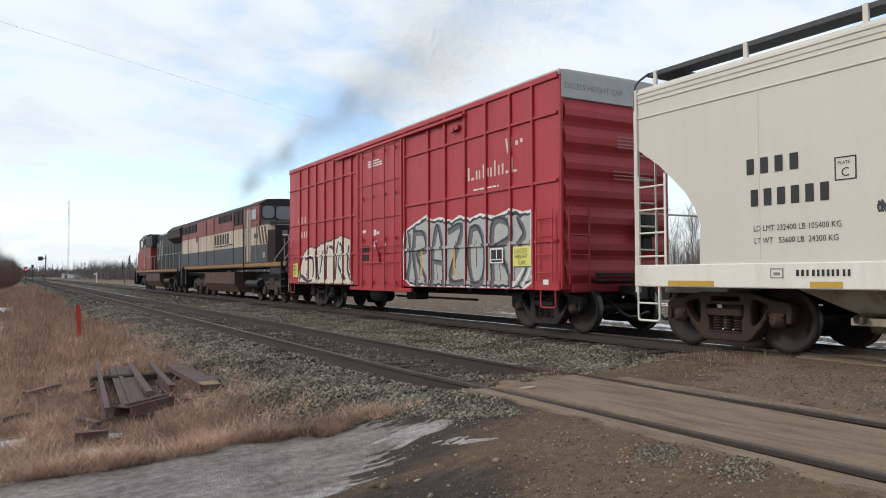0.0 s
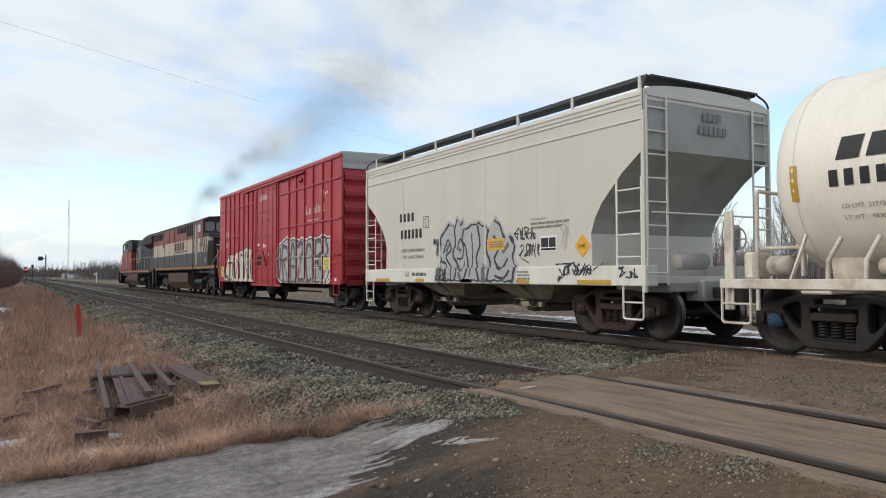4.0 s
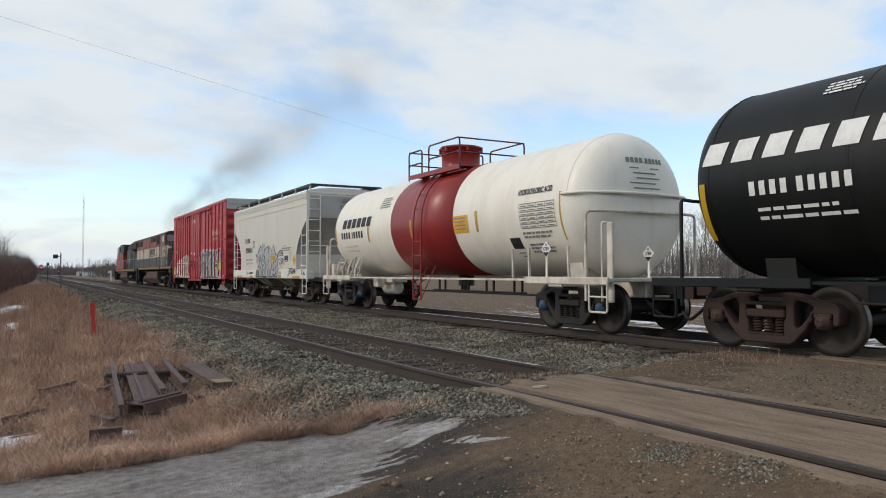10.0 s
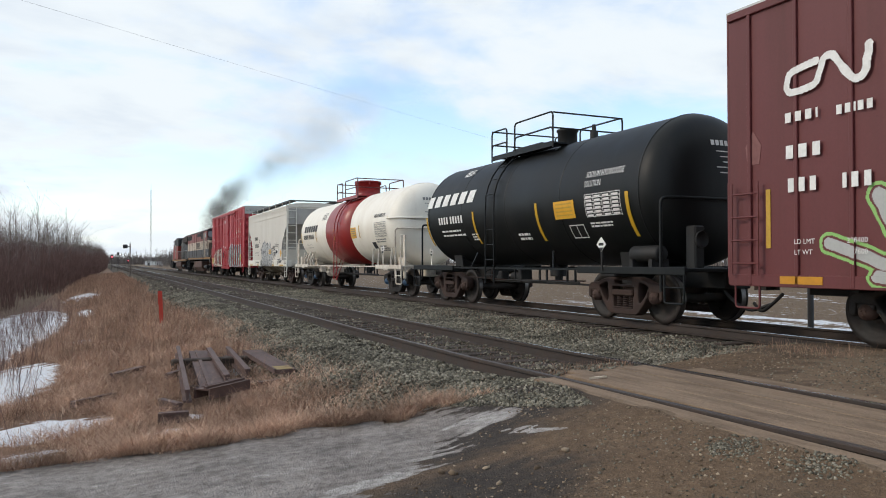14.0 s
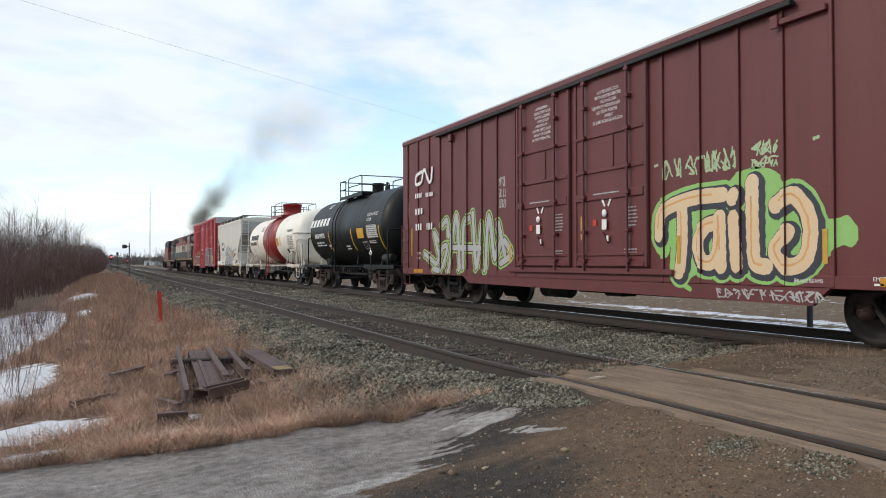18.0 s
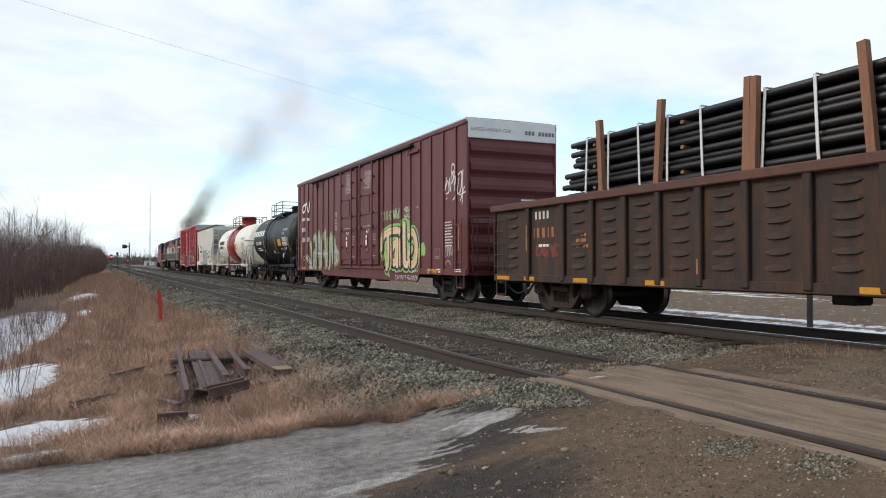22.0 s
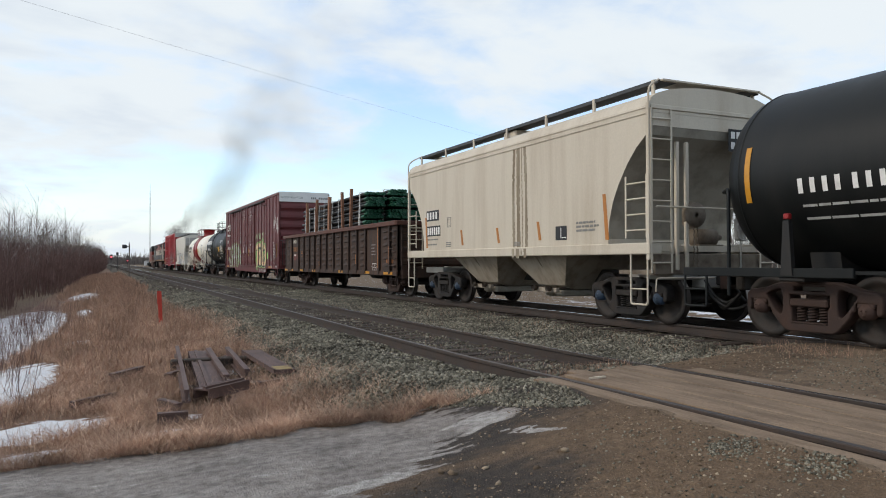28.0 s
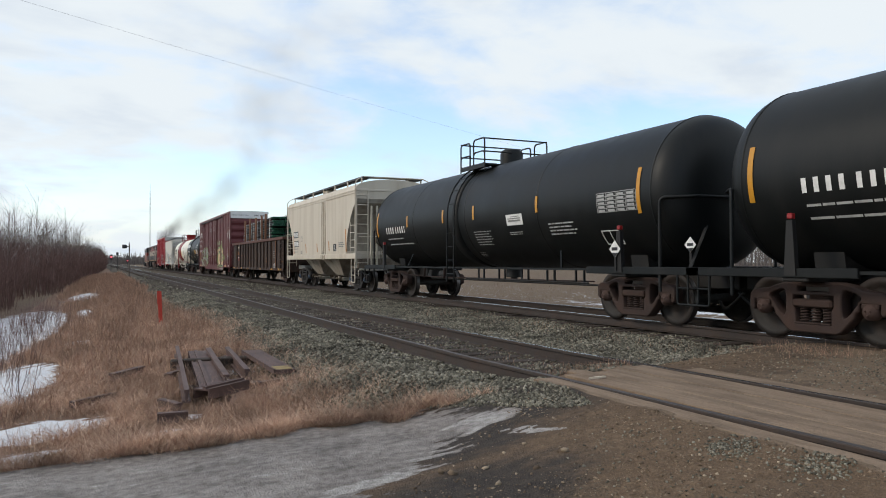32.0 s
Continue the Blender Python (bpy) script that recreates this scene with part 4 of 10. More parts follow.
def truck(parent, y, mat=None, cap=None, wheel=None, base=1.78):
    """A two-axle freight truck under a car at y."""
    mat, cap, wheel = mat or truck_steel, cap or rust_cap, wheel or wheel_steel
    key = ("truck", mat.name, base)
    if key not in _shared:
        b = Geo()
        b.box(-.92, .92, -.20, .20, .46, .70, .03)
        b.box(-.35, .35, -.28, .28, .68, .82, .02)
        h = base / 2
        # a cast side frame: one plate with a window each side of the springs, jaws over the bearings
        half_ = [(.42, .855), (.60, .82), (h - .10, .755), (h + .17, .725), (h + .25, .66), (h + .25, .44), (h + .18, .40), (h + .15, .44), (h + .15, .57), (h - .15, .57), (h - .15, .46), (h - .20, .44), (.66, .36), (.47, .16), (.38, .11)]
        rim = half_ + [(-a_, b_) for a_, b_ in reversed(half_)]
        win = [(.50, .735), (.64, .715), (.75, .66), (.735, .60), (.60, .43), (.515, .36), (.475, .40), (.465, .60)]
        nest = [(-.335, .66), (.335, .66), (.335, .50), (.30, .44), (.30, .24), (-.30, .24), (-.30, .44), (-.335, .50)]
        slot = [(-.26, .785), (.26, .785), (.26, .715), (-.26, .715)]
        f = cast_plate(rim, [smooth_path(win, 3, True)[:-1], smooth_path([(-a_, b_) for a_, b_ in reversed(win)], 3, True)[:-1], nest, slot], .105, .022)
        s_ = Geo()
        for yy in (-.19, 0, .19):
            for k in range(5):
                z = .27 + k * .042
                s_.tube([(math.cos(a) * .068, yy + math.sin(a) * .068, z + .04 * a / 6.283) for a in (i * 6.283 / 8 for i in range(9))], .016, 5)
        s_.box(-.12, .12, -.30, .30, .24, .262, .005)
        s_.box(-.13, .10, -.32, .32, .485, .60, .02)
        c = Geo()
        c.box(-.11, .09, -.13, .13, .50, .575, .015)
        k = Geo()
        k.lathe([(.02, .112), (-.11, .108), (-.12, .078), (-.145, .072), (-.15, .0)], "x", (0, 0, WHEEL_R), 18)
        for q in range(3):
            a = q * 2.094 + .5
            k.lathe([(-.14, .017), (-.162, .015), (-.164, 0)], "x", (0, .042 * math.cos(a), WHEEL_R + .042 * math.sin(a)), 6)
        _shared[key] = [b.mesh(), f, s_.mesh(), c.mesh()]
        for me in _shared[key]:
            me.materials.append(mat)
        _shared[key].append(k)
    b, f, s_, c, k = _shared[key]
    kk = ("caps", cap.name, base)
    if kk not in _shared:
        _shared[kk] = k.mesh("bearing_cap")
        _shared[kk].materials.append(cap)
    t = part("truck", b, mat, parent, "two-axle cast steel freight truck", loc=(0, y, 0))
    for s in (-1, 1):
        for nm, me, mm, ends in (("side_frame", f, mat, (0,)), ("spring_nest", s_, mat, (0,)), ("bearing_adapter", c, mat, (-base / 2, base / 2)), ("bearing_cap", _shared[kk], cap, (-base / 2, base / 2))):
            for e in ends:
                o = part(nm, me, mm, t, loc=(s * .98, e, 0))
                if s > 0:
                    o.rotation_euler = (0, 0, math.pi)
    for s in (-1, 1):
        wheelset(t, s * base / 2, wheel)
    return t


def wheelset(t, y, wheel):
    me, me2 = wheelset_mesh(wheel)
    # plate and tread turn together on one axle
    key = ("joined", wheel.name)
    if key not in _shared:
        bm = bmesh.new()
        bm.from_mesh(me)
        n = len(bm.faces)
        bm.from_mesh(me2)
        bm.faces.ensure_lookup_table()
        for f in bm.faces[n:]:
            f.material_index = 1
        j = bpy.data.meshes.new("wheelset")
        bm.to_mesh(j)
        bm.free()
        j.materials.append(wheel)
        j.materials.append(wheel_tread)
        _shared[key] = j
    o = part("wheelset", _shared[key], wheel, t, "steel wheels on an axle", loc=(0, y, WHEEL_R))
    WHEELSETS.append((o, y))
    return o


def coupler(parent, y, s, mat=None):
    """A knuckle coupler with its air hose; s is the way it points."""
    g = Geo()
    g.box(-.11, .11, y, y + s * .55, .72, .90, .02)
    g.prism([(-.17, y + s * .55), (.16, y + s * .55), (.18, y + s * .72), (.06, y + s * .84), (.02, y + s * .74), (-.10, y + s * .80), (-.19, y + s * .70)], "z", .66, .96)
    part("coupler", g, mat or truck_steel, parent, "rusty knuckle coupler")
    h = Geo()
    h.tube(rounded([(-.35, y + s * .05, .62), (-.35, y + s * .25, .45), (-.28, y + s * .55, .28), (-.12, y + s * .85, .42)], .2), .03, 8)
    part("air_hose", h, black_steel, parent, "black rubber brake hose")


def ladder(parent, x, y0, y1, z0, z1, n, mat, name="ladder", r=.016, end=False, rails=True):
    """Rungs between two stiles. On a side: over y0..y1 at x. On an end: over x = y0..y1 at y = x."""
    g = Geo()
    put = (lambda a, z, o=0: (a, x + o, z)) if end else (lambda a, z, o=0: (x + o, a, z))
    if rails:
        for a in (y0, y1):
            g.bar(put(a, z0), put(a, z1), .016, .04, (1, 0, 0) if end else (0, 1, 0))
    for i in range(n):
        z = z0 + (z1 - z0) * (i + .5) / n
        g.tube([put(y0, z), put(y1, z)], r, 6)
    return part(name, g, mat, parent)


def grab(parent, pts, mat, r=.016, name="handrail"):
    return part(name, Geo().tube(rounded(pts, .12), r, 8), mat, parent)


# ---- painted graffiti, cut to the ribs of the wall it lies on ----
def inside(poly, Y, Z):
    r = np.zeros(Y.shape, bool)
    n = len(poly)
    for i in range(n):
        (y1, z1), (y2, z2) = poly[i], poly[(i + 1) % n]
        c = (z1 > Z) != (z2 > Z)
        with np.errstate(divide="ignore", invalid="ignore"):
            r ^= c & (Y < (y2 - y1) * (Z - z1) / (z2 - z1) + y1)
    return r


def near_path(path, w, Y, Z):
    r = np.zeros(Y.shape, bool)
    for (a, b), (c, d) in zip(path, path[1:]):
        l2 = (c - a) ** 2 + (d - b) ** 2 + 1e-9
        t = np.clip(((Y - a) * (c - a) + (Z - b) * (d - b)) / l2, 0, 1)
        r |= (Y - a - t * (c - a)) ** 2 + (Z - b - t * (d - b)) ** 2 < (w / 2) ** 2
    return r


def smooth_path(pts, n=6, closed=False):
    p = np.array(pts, float)
    k = len(p)
    out = []
    for i in range(k if closed else k - 1):
        p0, p1, p2, p3 = (p[(i + j) % k] if closed else p[min(max(i + j, 0), k - 1)] for j in (-1, 0, 1, 2))
        for u in np.arange(n) / n:
            out.append(0.5 * ((2 * p1) + (-p0 + p2) * u + (2 * p0 - 5 * p1 + 4 * p2 - p3) * u * u + (-p0 + 3 * p1 - 3 * p2 + p3) * u**3))
    out.append(p[0] if closed else p[-1])
    return [tuple(q) for q in out]


def mural(parent, layers, mats, surface, box, cell=.012, label=""):
    """Spray paint: layers, bottom first, of ('fill', outline, paint) or ('line', path, width, paint), in (y, z) on the side that faces -x.
    surface(y, z) gives the wall's x there. box: y0, y1, z0, z1."""
    ys, zs = np.arange(box[0], box[1], cell), np.arange(box[2], box[3], cell)
    Y, Z = np.meshgrid(ys + cell / 2, zs + cell / 2, indexing="ij")
    wob = 0.012 * np.sin(23 * Y + 3 * Z) + 0.01 * np.sin(31 * Z - 7 * Y)
    P = np.full(Y.shape, -1)
    for la in layers:
        k = inside(la[1], Y + wob, Z - wob) if la[0] == "fill" else near_path(la[1], la[2], Y + wob * .5, Z)
        P[k] = la[-1]
    S = surface(Y, Z)
    g = Geo()
    for j in range(len(zs)):
        i = 0
        while i < len(ys):
            if P[i, j] < 0:
                i += 1
                continue
            e = i
            while e + 1 < len(ys) and P[e + 1, j] == P[i, j] and abs(S[e + 1, j] - S[i, j]) < 1e-4:
                e += 1
            x, z = S[i, j] - .004, zs[j]
            g.mi = int(P[i, j])
            g.add([(x, ys[i], z), (x, ys[e] + cell, z), (x, ys[e] + cell, z + cell), (x, ys[i], z + cell)], [(0, 1, 2, 3)[::-1]])
            i = e + 1
    return tagged(part("graffiti", g, mats, parent, label), kind="stuff")


# ---- boxcars ----
def boxcar(name, y, L, H, sill, paint, label, verticals, horizontals, doors, cap, trucks, seed, rib_w=.07, rib_d=.035, W=1.55, F=1.30):
    c = car(name, y, label, "boxcar")
    h = L / 2
    body = Geo()
    body.box(-W, F, -h, h, sill, H - .12)
    b = part("body", body, paint, c)
    roof = Geo()
    roof.prism([(-W - .02, H - .16), (-W - .02, H - .06), (-W + .18, H - .045), (0, H - .035), (F - .18, H - .045), (F + .02, H - .06), (F + .02, H - .16)], "y", -h - .03, h + .03)
    for i in range(int(L / 1.1)):
        yy = -h + .6 + i * 1.1
        roof.prism([(-W + .02, H - .065), (-W + .2, H - .02), (0, H - .005), (F - .2, H - .02), (F - .02, H - .065)], "y", yy - .04, yy + .04)
    part("roof", roof, roof_galv, c, "galvanised ribbed steel roof")
    # ribs of the near and far side
    dspan = [(a, b_) for a, b_ in doors]
    rib = Geo().box(-rib_d, 0, -rib_w / 2, rib_w / 2, sill, H - .20, .008).mesh("rib")
    rib.materials.append(paint)
    for s in (-1, 1):
        for yy in verticals:
            o = part("rib", rib, paint, c, loc=(-W if s < 0 else F, yy, 0))
            if s > 0:
                o.rotation_euler = (0, 0, math.pi)
    for z in horizontals:
        edges = [-h] + sorted(verticals) + [h]
        for a, b_ in zip(edges, edges[1:]):
            m = (a + b_) / 2
            if any(p < m < q for p, q in dspan):
                continue
            part("cross_rib", Geo().box(-W - rib_d * .8, -W, a + rib_w / 2, b_ - rib_w / 2, z - .03, z + .03, .006), paint, c)
    # top chord and sill strips on both sides
    for s in (-1, 1):
        part("top_chord", Geo().box(*((-W - .045, -W + .01) if s < 0 else (F - .01, F + .045)), -h, h, H - .22, H - .10, .01), paint, c)
        part("side_sill", Geo().box(*((-W - .03, -W + .02) if s < 0 else (F - .02, F + .03)), -h, h, sill - .02, sill + .16, .01), paint, c)
    # corrugated ends
    for s in (-1, 1):
        e = Geo()
        n = 7
        z0, z1 = sill + .05, H - (.62 if cap else .3)
        for i in range(n):
            a, d = z0 + (z1 - z0) * i / n, z0 + (z1 - z0) * (i + 1) / n
            m = (a + d) / 2
            k = (d - a)
            e.prism([(s * h, a + .01), (s * (h + .02), a + k * .16), (s * (h + .085), a + k * .38), (s * (h + .085), a + k * .62), (s * (h + .02), a + k * .84), (s * h, d - .01)], "x", -W + .10, F - .10)
        e.box(-W, -W + .07, s * h, s * (h + .05), sill, H - .14, .01)
        e.box(F - .07, F, s * h, s * (h + .05), sill, H - .14, .01)
        part("corrugated_end", e, paint, c, "pressed steel end with horizontal corrugations")
        if cap:
            part("height_band", Geo().box(-W + .02, F - .02, s * h, s * (h + .055), H - .60, H - .07, .01), cap, c, "pale painted band across the top of the end")
        u = Geo()
        u.box(-1.3, 1.3, s * (h - .25), s * (h + .06), .78, sill + .12, .02)
        part("end_sill", u, paint, c)
        coupler(c, s * (h + .0), s)
        # cross-over platform and its brake gear at the end
        p = Geo()
        p.box(-.85, .85, s * (h + .06), s * (h + .38), sill + .16, sill + .20)
        part("end_platform", p, black_steel, c)
    # ladders at the corners
    for s in (-1, 1):
        ladder(c, -W - .10, s * (h - .12), s * (h - .62), sill + .15, sill + 1.55, 4, paint)
        ladder(c, s * (h + .14), -W + .12, -W + .60, sill + .1, sill + 1.6, 4, paint, end=True)
        st = Geo()
        st.tube(rounded([(-W - .02, s * (h - .12), sill), (-W - .02, s * (h - .12), sill - .35), (-W - .02, s * (h - .58), sill - .35), (-W - .02, s * (h - .58), sill)], .06), .018, 6)
        part("sill_step", st, paint, c)
    under = Geo()
    under.box(-.28, .28, -h + .4, h - .4, .62, .95)
    for i in range(9):
        yy = -h + 2 + i * (L - 4) / 8
        under.box(-1.4, 1.4, yy - .06, yy + .06, .74, sill + .01)
    part("underframe", under, black_steel, c)
    br = Geo()
    br.lathe([(-.5, 0), (-.5, .19), (.5, .19), (.5, 0)], "y", (-.75, 1.6, .52), 18)
    br.box(-1.0, -.5, 1.0, 2.2, .68, .78)
    br.tube([(-.5, -3.4, .5), (-.5, 1.1, .5)], .03, 6)
    br.box(-.95, -.55, -1.0, -.4, .45, .7, .03)
    part("brake_gear", br, black_steel, c, "air reservoir and brake rods under the floor")
    for yy in trucks:
        truck(c, yy)
    return c


def plug_door(c, y0, y1, z0, z1, W, paint, panels, rods, name="door"):
    """A plug door with frame, pressed panels, locking rods and rails."""
    d = part(name, Geo().box(-W - .05, -W, y0, y1, z0, z1, .012), paint, c, "steel plug door with pressed panels")
    x = -W - .05
    fr = Geo()
    for yy in (y0 + .03, y1 - .03):
        fr.box(x - .035, x, yy - .03, yy + .03, z0, z1, .006)
    for i in range(panels + 1):
        zz = z0 + .03 + (z1 - z0 - .06) * i / panels
        fr.box(x - .03, x, y0 + .06, y1 - .06, zz - .03, zz + .03, .006)
    part("door_frame", fr, paint, d)
    for yy in rods:
        part("locking_rod", Geo().tube([(x - .06, yy, z0 + .02), (x - .06, yy, z1 - .02)], .017, 6), paint, d)
        for k in range(4):
            zz = z0 + .2 + (z1 - z0 - .4) * k / 3
            part("rod_bracket", Geo().box(x - .085, x - .03, yy - .05, yy + .05, zz - .04, zz + .04, .005), paint, d)
    lv = Geo()
    m = (y0 + y1) / 2
    lv.bar((x - .07, m - .05, z0 + 1.0), (x - .07, m + .10, z0 + 1.35), .03, .05, (1, 0, 0))
    lv.box(x - .09, x - .03, m - .09, m + .05, z0 + .92, z0 + 1.06, .01)
    lv.tube([(x - .07, y0 + .15, z0 + .75), (x - .07, y1 - .15, z0 + .75)], .014, 6)
    lv.tube([(x - .07, y0 + .15, z0 + 1.2), (x - .07, y1 - .15, z0 + 1.2)], .014, 6)
    part("door_handle", lv, paint, d)
    return d
# ---- red boxcar ----
def scrawl(y0, z0, wd, ht, n, w, seed):
    """Strokes of a hasty tag: n looping marks, none of them a letter, over wd by ht from (y0, z0) towards -y."""
    rnd = random.Random(seed)
    out = []
    for k in range(n):
        a, cw = y0 - wd * k / n, wd / n
        for m in range(3):
            p = [(a - cw * rnd.uniform(0, 1.1), z0 + ht * rnd.choice((.0, .1, .45, .55, .9, 1.05))) for _ in range(rnd.choice((3, 4)))]
            out.append(("line", smooth_path(p, 5), w, 0))
    return out


faded_end_ink = material("faded_red_white_stencil", (0.42, 0.20, 0.19), 0.7, scale=9, bump=0)


def red_boxcar():
    y, L, H, sill, W = 18.99, 15.86, 5.12, .84, 1.55
    left = [6.75, 5.9, 5.1, 4.3, 3.5, 2.75, 2.05]
    right = [-1.53, -2.83, -3.66, -4.56, -5.43, -6.35, -7.12]
    c = boxcar("boxcar", y, L, H, sill, red_paint, "bright red high-cube steel boxcar with silver graffiti", left + [1.58] + right, [1.78, 2.94, 4.24], [(-1.53, 1.62)], cap_grey, (h_ for h_ in (5.85, -6.82)), 3, rib_d=.055)
    d = plug_door(c, -1.45, 1.45, sill - .12, H - .35, W, red_door_paint, 4, (-1.1, -.45, .35, 1.05))
    g = Geo()
    g.box(-W - .13, -W - .02, -4.6, 3.2, H - .36, H - .29, .01)
    part("door_track", g, red_paint, c)
    part("door_track", Geo().box(-W - .10, -W - .02, -2.0, 2.0, sill - .16, sill - .06, .01), red_paint, c)
    g = Geo().box(-W - .09, -W - .02, -4.35, -3.95, H - .62, H - .50, .01)
    part("track_stop", g, red_paint, c)
    part("track_stop", Geo().box(-W - .12, -W - .091, -4.2, -4.05, H - .66, H - .54, .01), red_paint, c)
    x = -W - .007
    # notices, vent and lock on the door
    part("notice", Geo().box(-W - .064, -W - .052, .68, 1.20, 1.54, 1.96, .004), black_steel, d, "dark notice frame")
    for a, b_, z0, z1 in ((.18, .34, 2.25, 2.42), (-.02, .14, 2.28, 2.36), (.16, .30, 1.88, 2.10), (-.42, -.34, 1.92, 2.02), (.9, 1.2, 2.35, 2.44)):
        part("notice", Geo().box(-W - .063, -W - .052, a, b_, z0, z1), white_ink, d, "small white notice")
    part("lock_box", Geo().box(-W - .12, -W - .05, -.10, .12, 1.45, 1.62, .015), red_door_paint, d)
    # writing
    k = Geo()
    for yy, w, hh in ((-4.66, .07, .30), (-4.80, .12, .06), (-5.00, .06, .20), (-5.12, .06, .20), (-5.28, .05, .30), (-5.38, .12, .05), (-5.46, .06, .20), (-5.58, .06, .20), (-5.73, .05, .34), (-5.88, .05, .22), (-6.02, .06, .24), (-6.16, .12, .06), (-6.36, .05, .32), (-6.44, .12, .05)):
        k.box(x, x + .004, yy - w, yy, 3.26, 3.26 + hh)
    part("company_mark", k, spray_beige, c, "faded cream company mark in plain strokes")
    k = Geo()
    for i in range(5):
        k.prism([(-6.15 - .10 * i, 4.0 - .01 * i), (-6.21 - .10 * i, 4.0), (-6.28 - .06 * i, 3.72), (-6.22 - .06 * i, 3.68)], "x", x, x + .004) if i < 3 else k.box(x, x + .004, -6.45 - .16 * (i - 2), -6.36 - .16 * (i - 2), 3.72 + .03 * i, 3.84 + .02 * i)
    tagged(part("company_emblem", k, spray_beige, c, "faded cream slanting strokes"), kind="stuff")
    bars(word_bars(6.95, 2.98, [.6, .6, .6], .22, .9), spray_beige, c, x)
    bars(word_bars(6.9, 2.45, [.6, .6, .6, .6], .22, .6), spray_beige, c, x)
    bars(text_block(.75, 4.42, 1.0, .22, 3, 4), white_ink, d, -W - .058)
    bars(text_block(-4.9, 3.05, 1.3, .22, 2, 14, .3), white_ink, c, x)
    part("height_placard", Geo().box(-W - .046, -W - .036, -7.09, -6.47, 1.30, 1.70), pale_yellow, c, "yellow placard with black words")
    for i, w in enumerate(("EXCESS", "HEIGHT", "CAR")):
        lettering(w, .13, black_ink, c, -W - .050, -6.52 - (.13 if i == 2 else 0), 1.57 - i * .12, width=1.0)
    part("height_placard", Geo().box(-W - .046, -W - .036, 6.95, 7.5, 1.05, 1.55), pale_yellow, c, "yellow placard with black words")
    for i, w in enumerate(("EXCESS", "HEIGHT", "CAR")):
        lettering(w, .12, black_ink, c, -W - .050, 7.42 - (.12 if i == 2 else 0), 1.40 - i * .125, width=1.0)
    part("inspection_panel", Geo().box(-W - .045, -W - .037, -6.10, -5.62, 1.37, 1.70), white_ink, c, "white framed black inspection panel")
    bars([(-5.84, -5.66, 1.46, 1.66), (-6.06, -5.88, 1.46, 1.66), (-6.06, -5.66, 1.40, 1.44)], black_ink, c, -W - .047)
    bars([(-7.62, -7.45, .93, 1.03)], white_ink, c, -W - .036)
    lettering("EXCESS HEIGHT CAR", .16, grey_ink, c, -1.46, -L / 2 - .059, H - .42, face="end", width=1.0)
    bars([(-.15, .75 - .1 * (i % 2), 3.85 - .07 * i, 3.875 - .07 * i) for i in range(4)] + [(-.25, .75, 3.15 - .07 * i, 3.17 - .07 * i) for i in range(3)], faded_end_ink, c, -L / 2 - .088, face="end")
    # brake wheel housing, pipes on the rear end
    e = Geo()
    e.lathe([(-.10, 0), (-.10, .26), (-.06, .28), (-.02, .28)], "y", (.55, -L / 2 - .12, 2.1), 20)
    e.box(.40, .70, -L / 2 - .2, -L / 2 - .05, 1.6, 2.3, .03)
    e.box(-.9, 1.2, -L / 2 - .30, -L / 2 - .24, 1.10, 1.16)
    part("hand_brake", e, black_steel, c, "dark hand brake housing and pipes")
    # graffiti
    ribs = left + [1.58] + right

    def surf(Y, Z):
        r = np.full(Y.shape, -W)
        for v in ribs:
            r = np.where(abs(Y - v) < .036, -W - .055, r)
        for z in (1.78,):
            r = np.where((abs(Z - z) < .031) & (r > -W - .01), -W - .044, r)
        return np.where(Z < sill + .162, np.minimum(r, -W - .03), r)

    o = [(-1.55, 1.05), (-1.50, 1.9), (-1.62, 2.28), (-2.1, 2.42), (-2.70, 2.58), (-2.95, 2.44), (-3.35, 2.48), (-3.96, 2.36), (-4.25, 2.46), (-4.75, 2.36), (-5.15, 2.44), (-5.75, 2.34), (-6.34, 2.46), (-6.75, 2.36), (-7.06, 2.38), (-7.05, 1.0), (-6.75, .86), (-5.8, .86), (-4.2, .86), (-2.6, .86), (-1.9, .88)]
    L1 = [("line", o + [o[0]], .11, 2), ("fill", o, 1)]
    cy, cz = -4.3, 1.6
    L1.append(("fill", [(cy + (a - cy) * .985, cz + (b - cz) * .93) for a, b in o], 0))
    # heavy letter strokes, their shadows, and thin inner lines
    for p, w in (([(-2.0, 2.3), (-1.95, 1.6), (-2.15, .9)], .12), ([(-2.0, 2.25), (-2.5, 2.2), (-2.6, 1.8), (-2.15, 1.65), (-2.7, .95)], .10), ([(-2.95, .9), (-2.95, 1.7), (-3.2, 2.35), (-3.45, 1.7), (-3.5, .9)], .10), ([(-3.0, 1.5), (-3.45, 1.45)], .08),
                 ([(-3.75, 2.2), (-4.35, 2.25), (-3.8, 1.1), (-4.45, 1.0)], .10), ([(-4.75, 2.2), (-4.62, 1.6), (-4.8, 1.0), (-5.2, 1.05), (-5.3, 1.7), (-5.05, 2.2), (-4.75, 2.2)], .10), ([(-5.6, .9), (-5.6, 2.2), (-6.1, 2.3), (-6.25, 1.95), (-5.7, 1.7), (-6.15, 1.3), (-6.3, .9)], .11),
                 ([(-6.55, 2.3), (-6.75, 2.0), (-6.6, 1.8)], .09), ([(-1.7, 2.2), (-1.75, 1.6), (-1.6, 1.1)], .09)):
        L1.append(("line", [(a - .06, b - .05) for a, b in smooth_path(p)], w * 1.5, 4))
        L1.append(("line", smooth_path(p), w * .6, 1))
